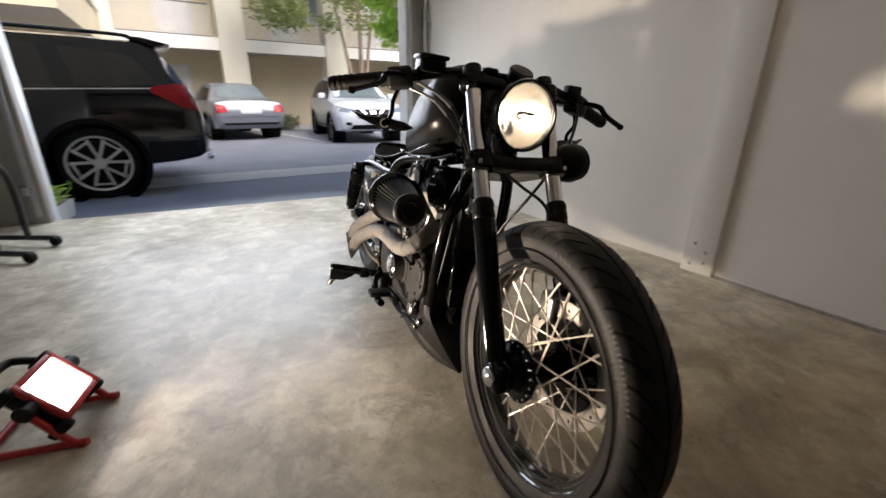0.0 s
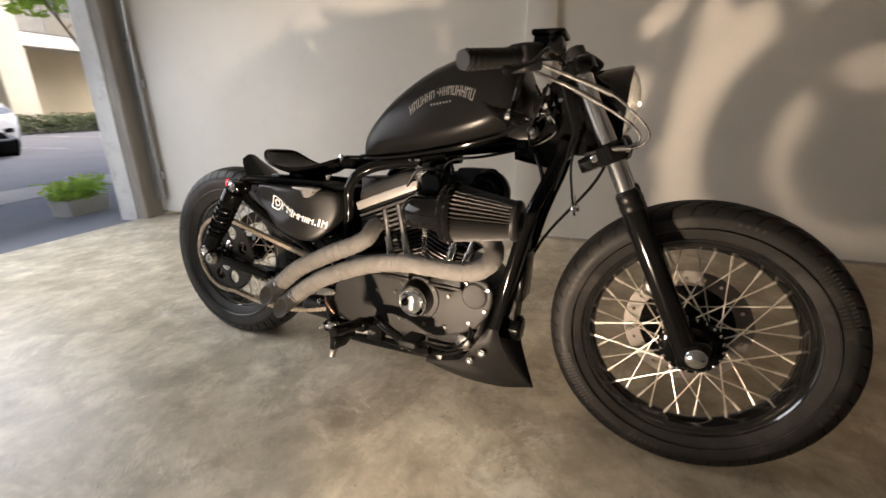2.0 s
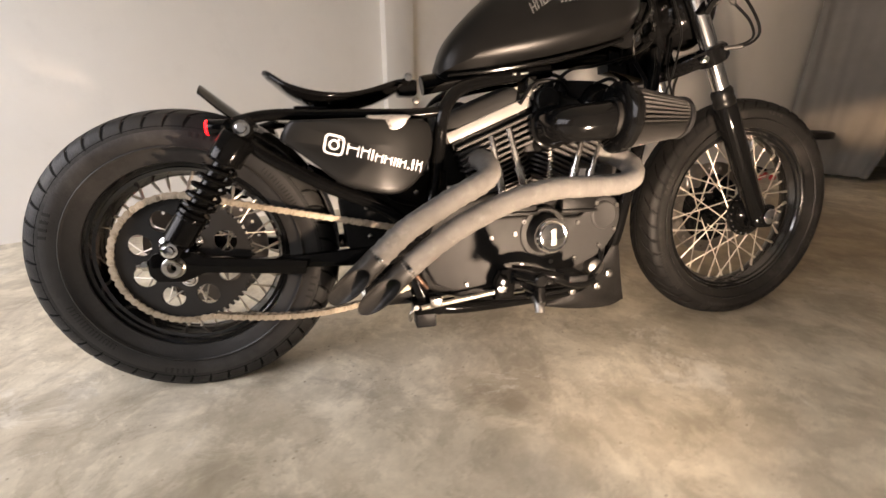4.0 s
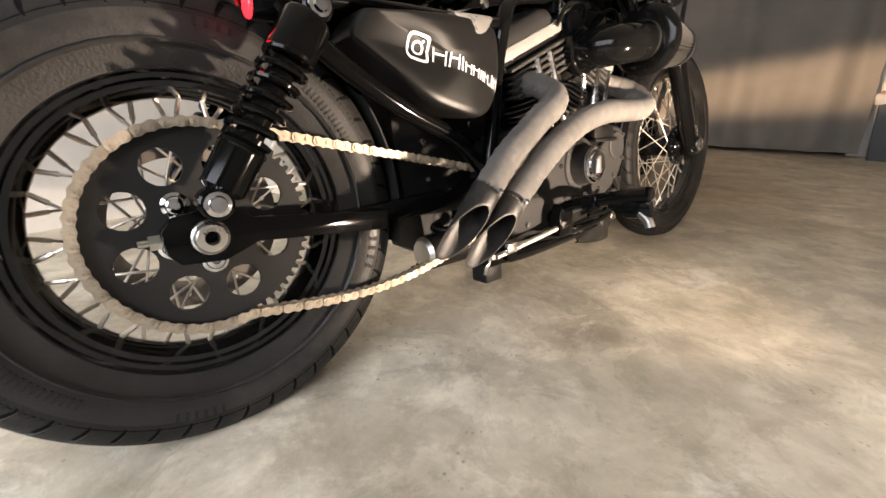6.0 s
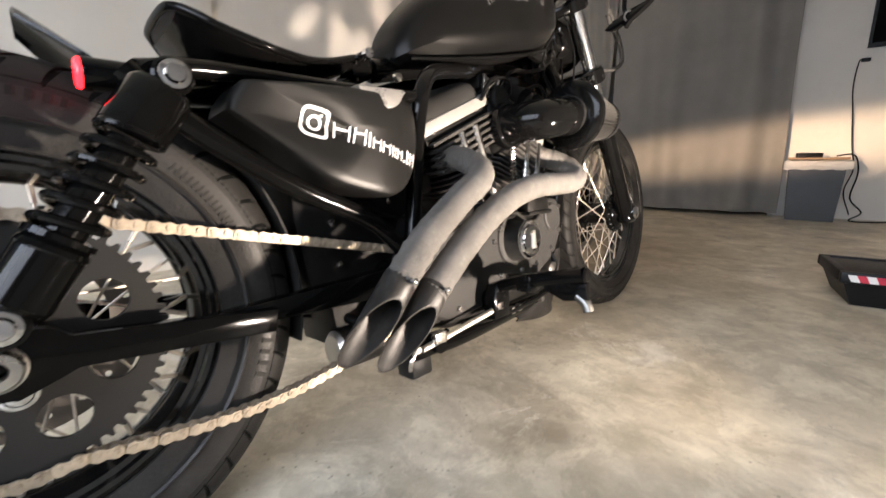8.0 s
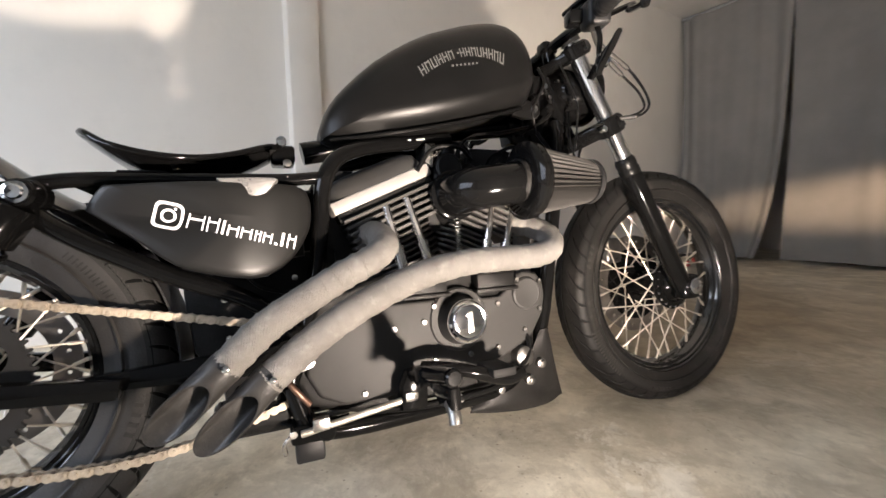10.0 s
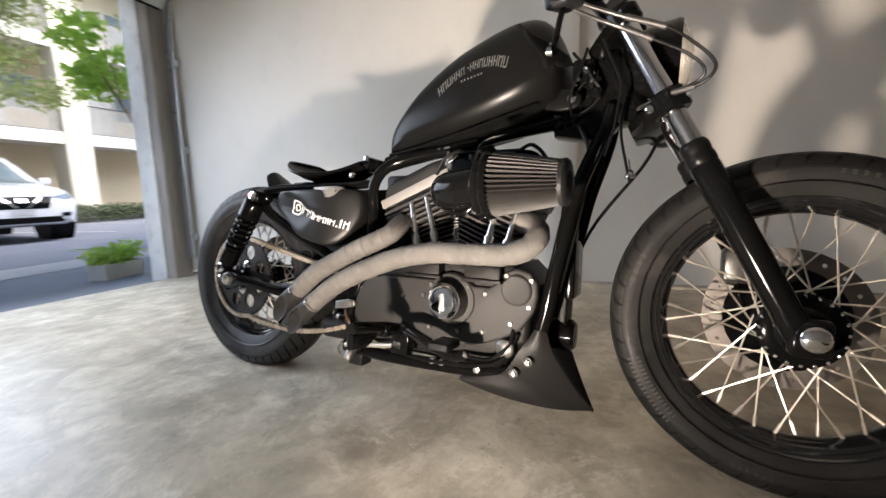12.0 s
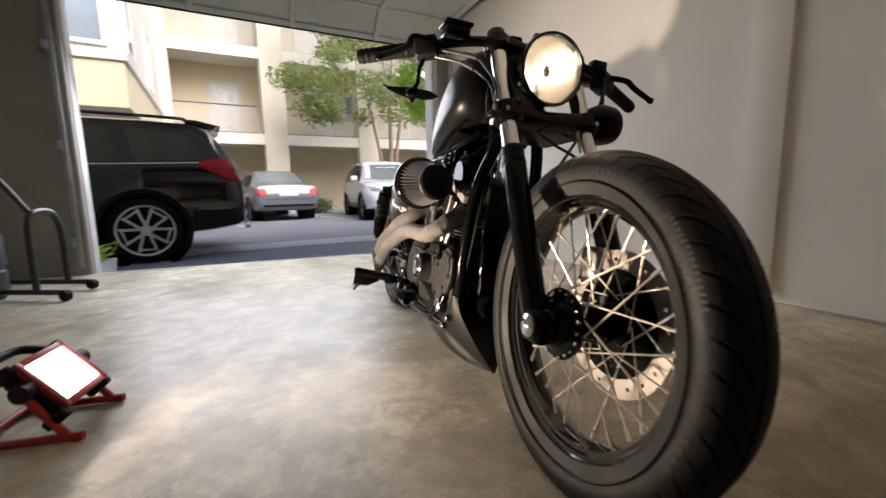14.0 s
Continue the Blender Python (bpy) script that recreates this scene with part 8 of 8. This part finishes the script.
# unseen front and roof, added to mirror in the SUV and shade the court
structure("unseen_garage_front", join(box(-16, LEFT_JAMB - 0.04, NORTH + 0.204, NORTH + 0.24, -0.3, 5.4), box(RIGHT_JAMB + 0.062, 20, NORTH + 0.204, NORTH + 0.24, -0.3, 5.4), box(LEFT_JAMB - 0.04, RIGHT_JAMB + 0.062, NORTH + 0.204, NORTH + 0.24, HEAD + 0.062, 5.4)), STUCCO, "unseen cream stucco front of the garage block")
structure("unseen_garage_roof", box(-16, 20, -8, NORTH + 0.5, 5.4, 5.6), FASCIA, "unseen flat roof added over the garage block")
# wing that stands forward over the court
wing = thing("building_wing", pose(0, 0, YARD), "white and tan stucco wing raised over the court", "building")
part("wall", prism([(-9, 10.1), (-1.10, 10.1), (-0.96, FY - 0.17), (-9, FY - 0.17)], 3.4, 9.6, 0.0, 2, "xy"), FASCIA, wing, "white upper wall")
part("band", prism([(-9.05, 10.03), (-1.04, 10.03), (-0.90, FY - 0.18), (-9.05, FY - 0.18)], 3.28, 3.46, 0.01, 2, "xy"), FASCIA, wing, "white moulded band")
part("lower_panel", prism([(-9.02, 10.08), (-1.09, 10.08), (-0.95, FY - 0.175), (-9.02, FY - 0.175)], 2.44, 3.28, 0.0, 2, "xy"), TAN, wing, "tan lower panel")
part("support_wall", box(-9, -3.2, 13.0, FY - 0.18, -0.1, 2.44), TAN, wing)
for x in (-1.68, -3.4, -5.2):
    w = part("window", box(x - 0.30, x + 0.30, 10.06, 10.1, 3.60, 4.95), WINDOW, wing, "white-framed window")
    part("window_frame", join(box(x - 0.38, x - 0.30, 10.03, 10.1, 3.52, 5.03), box(x + 0.30, x + 0.38, 10.03, 10.1, 3.52, 5.03), box(x - 0.30, x + 0.30, 10.03, 10.1, 4.95, 5.03), box(x - 0.30, x + 0.30, 10.03, 10.1, 3.52, 3.60)), FASCIA, w)
for y in (10.5, 13.6):
    x = -1.10 + 0.14 * (y - 10.1) / 6.33
    w = part("window", box(x - 0.02, x + 0.045, y, y + 0.9, 3.60, 4.95), WINDOW, wing, "narrow side window")
    part("window_frame", join(box(x - 0.02, x + 0.06, y - 0.08, y, 3.52, 5.03), box(x - 0.02, x + 0.06, y + 0.9, y + 0.98, 3.52, 5.03), box(x - 0.02, x + 0.06, y, y + 0.9, 4.95, 5.03), box(x - 0.02, x + 0.06, y, y + 0.9, 3.52, 3.60)), FASCIA, w)

# parking lines, kerb
LINE = material("worn_white_line", (0.5, 0.5, 0.49), 0.8, second=(0.3, 0.3, 0.3), scale=9)
for x in (0.75, 3.55, 6.6, 9.4):
    structure("parking_line", moved(box(-0.05, 0.05, 0, 4.6, YARD + 0.002, YARD + 0.006), Matrix.Translation((x, 11.0, 0)) @ Matrix.Rotation(radians(7 if x < 5 else 12), 4, "Z")), LINE)
structure("kerb", box(-14, 26, FY - 0.55, FY - 0.40, YARD - 0.05, YARD + 0.14, 0.02), PALE_CONCRETE, "pale concrete kerb by the building")

# ---- planting ----
def leaf_material(name, colour, second, scale):
    """Leaves let part of the light through."""
    m = material(name, colour, 0.5, second=second, scale=scale)
    n, l = m.node_tree.nodes, m.node_tree.links
    b, out = n["Principled BSDF"], n["Material Output"]
    t = n.new("ShaderNodeBsdfTranslucent")
    t.inputs["Color"].default_value = (min(1, colour[0] * 2.2), min(1, colour[1] * 2.2), colour[2] * 1.6, 1)
    mx = n.new("ShaderNodeMixShader")
    mx.inputs[0].default_value = 0.5
    l.new(b.outputs[0], mx.inputs[1])
    l.new(t.outputs[0], mx.inputs[2])
    l.new(mx.outputs[0], out.inputs["Surface"])
    return m


LEAF_DARK = leaf_material("tree_leaf", (0.13, 0.165, 0.065), (0.19, 0.19, 0.09), 2.5)
LEAF_LIGHT = leaf_material("bright_leaf", (0.34, 0.46, 0.11), (0.15, 0.25, 0.06), 9)
LEAF_HEDGE = material("hedge_leaf", (0.06, 0.09, 0.04), 0.6, second=(0.09, 0.11, 0.05), scale=4)
BARK = material("smooth_tan_bark", (0.32, 0.235, 0.17), 0.8, second=(0.23, 0.165, 0.12), scale=6, stretch=(3, 3, 0.6), fine=60, bump=0.6)


def leaves(clumps, count, size, seed, flat=0.6):
    rnd = random.Random(seed)
    vs, fs = [], []
    for c, r in clumps:
        n = int(count * r * r)
        for _ in range(n):
            d = Vector((rnd.gauss(0, 1), rnd.gauss(0, 1), rnd.gauss(0, 1))).normalized()
            p = Vector(c) + Vector((d.x, d.y, d.z * flat)) * (r * rnd.random() ** 0.45)
            a = Vector((rnd.gauss(0, 1), rnd.gauss(0, 1), rnd.gauss(0, 0.6))).normalized()
            b = a.cross(Vector((rnd.gauss(0, 1), rnd.gauss(0, 1), rnd.gauss(0, 1)))).normalized()
            s = size * rnd.uniform(0.6, 1.3)
            k = len(vs)
            m = a.cross(b) * (s * 0.12)
            vs += [tuple(p - a * s), tuple(p + b * s * 0.42 + m), tuple(p + a * s), tuple(p - b * s * 0.42 + m)]
            fs.append((k, k + 1, k + 2, k + 3))
    return vs, fs


def limbs(base, tips, r, seed):
    rnd = random.Random(seed)
    out = []
    for tip in tips:
        tip, b = Vector(tip), Vector(base)
        mid = b.lerp(tip, 0.5) + Vector((rnd.uniform(-0.15, 0.15), rnd.uniform(-0.15, 0.15), 0.25))
        out.append(tube([b, b.lerp(mid, 0.5) + Vector((0, 0, 0.1)), mid, tip], lambda u: r * (1 - 0.78 * u), 8, 4))
        for _ in range(3):
            s = mid.lerp(tip, rnd.uniform(0.1, 0.8))
            out.append(tube([s, s + Vector((rnd.uniform(-0.7, 0.7), rnd.uniform(-0.6, 0.6), rnd.uniform(0.2, 0.7)))], lambda u: r * 0.22 * (1 - 0.7 * u), 6, 2))
    return join(*out)


def tree_at(m, label, base_z, clumps, tips, trunk_r, count, size, leaf, seed):
    t = thing("tree", m, label, "tree", "court trees")
    part("trunk", limbs((0, 0, base_z), tips, trunk_r, seed), BARK, t, "smooth tan trunk and limbs")
    part("crown", leaves(clumps, count, size, seed), leaf, t, "loose leafy crown")
    return t


rnd = random.Random(4)
clumps = [((rnd.uniform(-3.6, 1.8), rnd.uniform(-1.3, 0.9), rnd.uniform(3.2, 7.6)), rnd.uniform(0.5, 1.05)) for _ in range(52)]
tree_at(pose(6.1, 14.6, YARD), "slender multi-stemmed tree with a loose olive crown", 0.0, clumps, [(-0.9, 0.1, 4.6), (-0.3, -0.3, 5.4), (0.25, 0.2, 5.7), (0.6, -0.2, 5.0)], 0.10, 520, 0.085, LEAF_DARK, 11)
clumps = [((rnd.uniform(-1.30, -0.3), rnd.uniform(-0.3, 0.35), rnd.uniform(1.74, 2.22)), rnd.uniform(0.10, 0.21)) for _ in range(20)]
tree_at(pose(3.55, 5.1, YARD), "small bright green tree beside the opening", 0.0, clumps, [(-1.0, 0.0, 2.0), (-0.4, 0.1, 2.3), (-0.75, -0.2, 2.2)], 0.030, 1700, 0.06, LEAF_LIGHT, 12)
clumps = [((rnd.uniform(-2, 2), rnd.uniform(-1, 1), rnd.uniform(4.2, 7.5)), rnd.uniform(0.5, 1.0)) for _ in range(20)]
tree_at(pose(12.2, 14.4, YARD), "slender multi-stemmed tree with a loose olive crown", 0.0, clumps, [(-1.2, 0.1, 5.0), (0.4, -0.3, 5.8), (1.2, 0.2, 5.2)], 0.11, 200, 0.09, LEAF_DARK, 13)
hedge_clumps = [((3.55 + 0.18 * k + rnd.uniform(-0.05, 0.05), 15.75 + rnd.uniform(-0.12, 0.12), YARD + 0.28), 0.30) for k in range(3)] + [((7.5 + 0.2 * k, 15.6 + rnd.uniform(-0.15, 0.15), YARD + 0.3), 0.33) for k in range(28)] + [((0.2 - 0.2 * k, 15.75, YARD + 0.28), 0.3) for k in range(10)]
tagged(part("hedge", leaves(hedge_clumps, 2600, 0.05, 15, 0.9), LEAF_HEDGE), "low dark hedge along the building", "hedge", "", "stuff")


def planter(m, label, seed, count):
    p = thing("planter_box", m, label, "planter", "planters by the opening")
    part("box", tapered(0.20, 0.11, 0.0, 0.15, 0.9, 0.012), FASCIA, p, "pale weathered planter box")
    part("soil", box(-0.18, 0.18, -0.095, 0.095, 0.10, 0.12), BARK, p)
    r = random.Random(seed)
    plant = part("plant", leaves([((r.uniform(-0.2, 0.2), r.uniform(-0.1, 0.1), 0.16 + r.uniform(0, 0.1)), r.uniform(0.07, 0.13)) for _ in range(12)], count, 0.035, seed, 0.9), LEAF_LIGHT, p, "bright green trailing plant")
    tagged(plant, kind="stuff")
    r2 = random.Random(seed + 1)
    stems = part("stems", join(*[tube([(0, 0, 0.11), (r2.uniform(-0.2, 0.2), r2.uniform(-0.12, 0.12), 0.24), (r2.uniform(-0.28, 0.28), r2.uniform(-0.16, 0.16), 0.30)], 0.004, 6, 3) for _ in range(7)]), LEAF_LIGHT, p)
    tagged(stems, kind="stuff")


planter(pose(2.50, 5.10, ground_height(5.10), 0, 0, 4), "pale planter box with bright green plants outside the opening", 21, 3500)
planter(pose(-0.92, 4.75, -0.145, 0, 0, 80), "pale planter box with small green plants by the trim", 25, 1200)

# ---- lamps that the garage shows ----
lamp("work_lamp_light", "AREA", look(WORK + WORK_AIM * 0.016, WORK + WORK_AIM), 19.0, (1.0, 0.84, 0.64), size=0.06, size_y=0.05, spread=radians(116))
# daylight of the court through the vehicle opening
lamp("opening_daylight", "AREA", look((0.45, NORTH + 0.32, 1.35), (0.45, 2.45, 0.0)), 30.0, (0.80, 0.90, 1.0), size=2.3, size_y=1.45, spread=radians(150))
# flat, wide headlamp beam
lamp("headlamp_light", "SPOT", BIKE @ HL @ look((0.0365, 0, 0.0), (3.0, 0, -0.06)) @ Matrix.Diagonal((1.0, 0.12, 1.0, 1.0)), 320.0, (1.0, 0.70, 0.42), spot_size=radians(80), spot_blend=1.0, soft=0.0007)
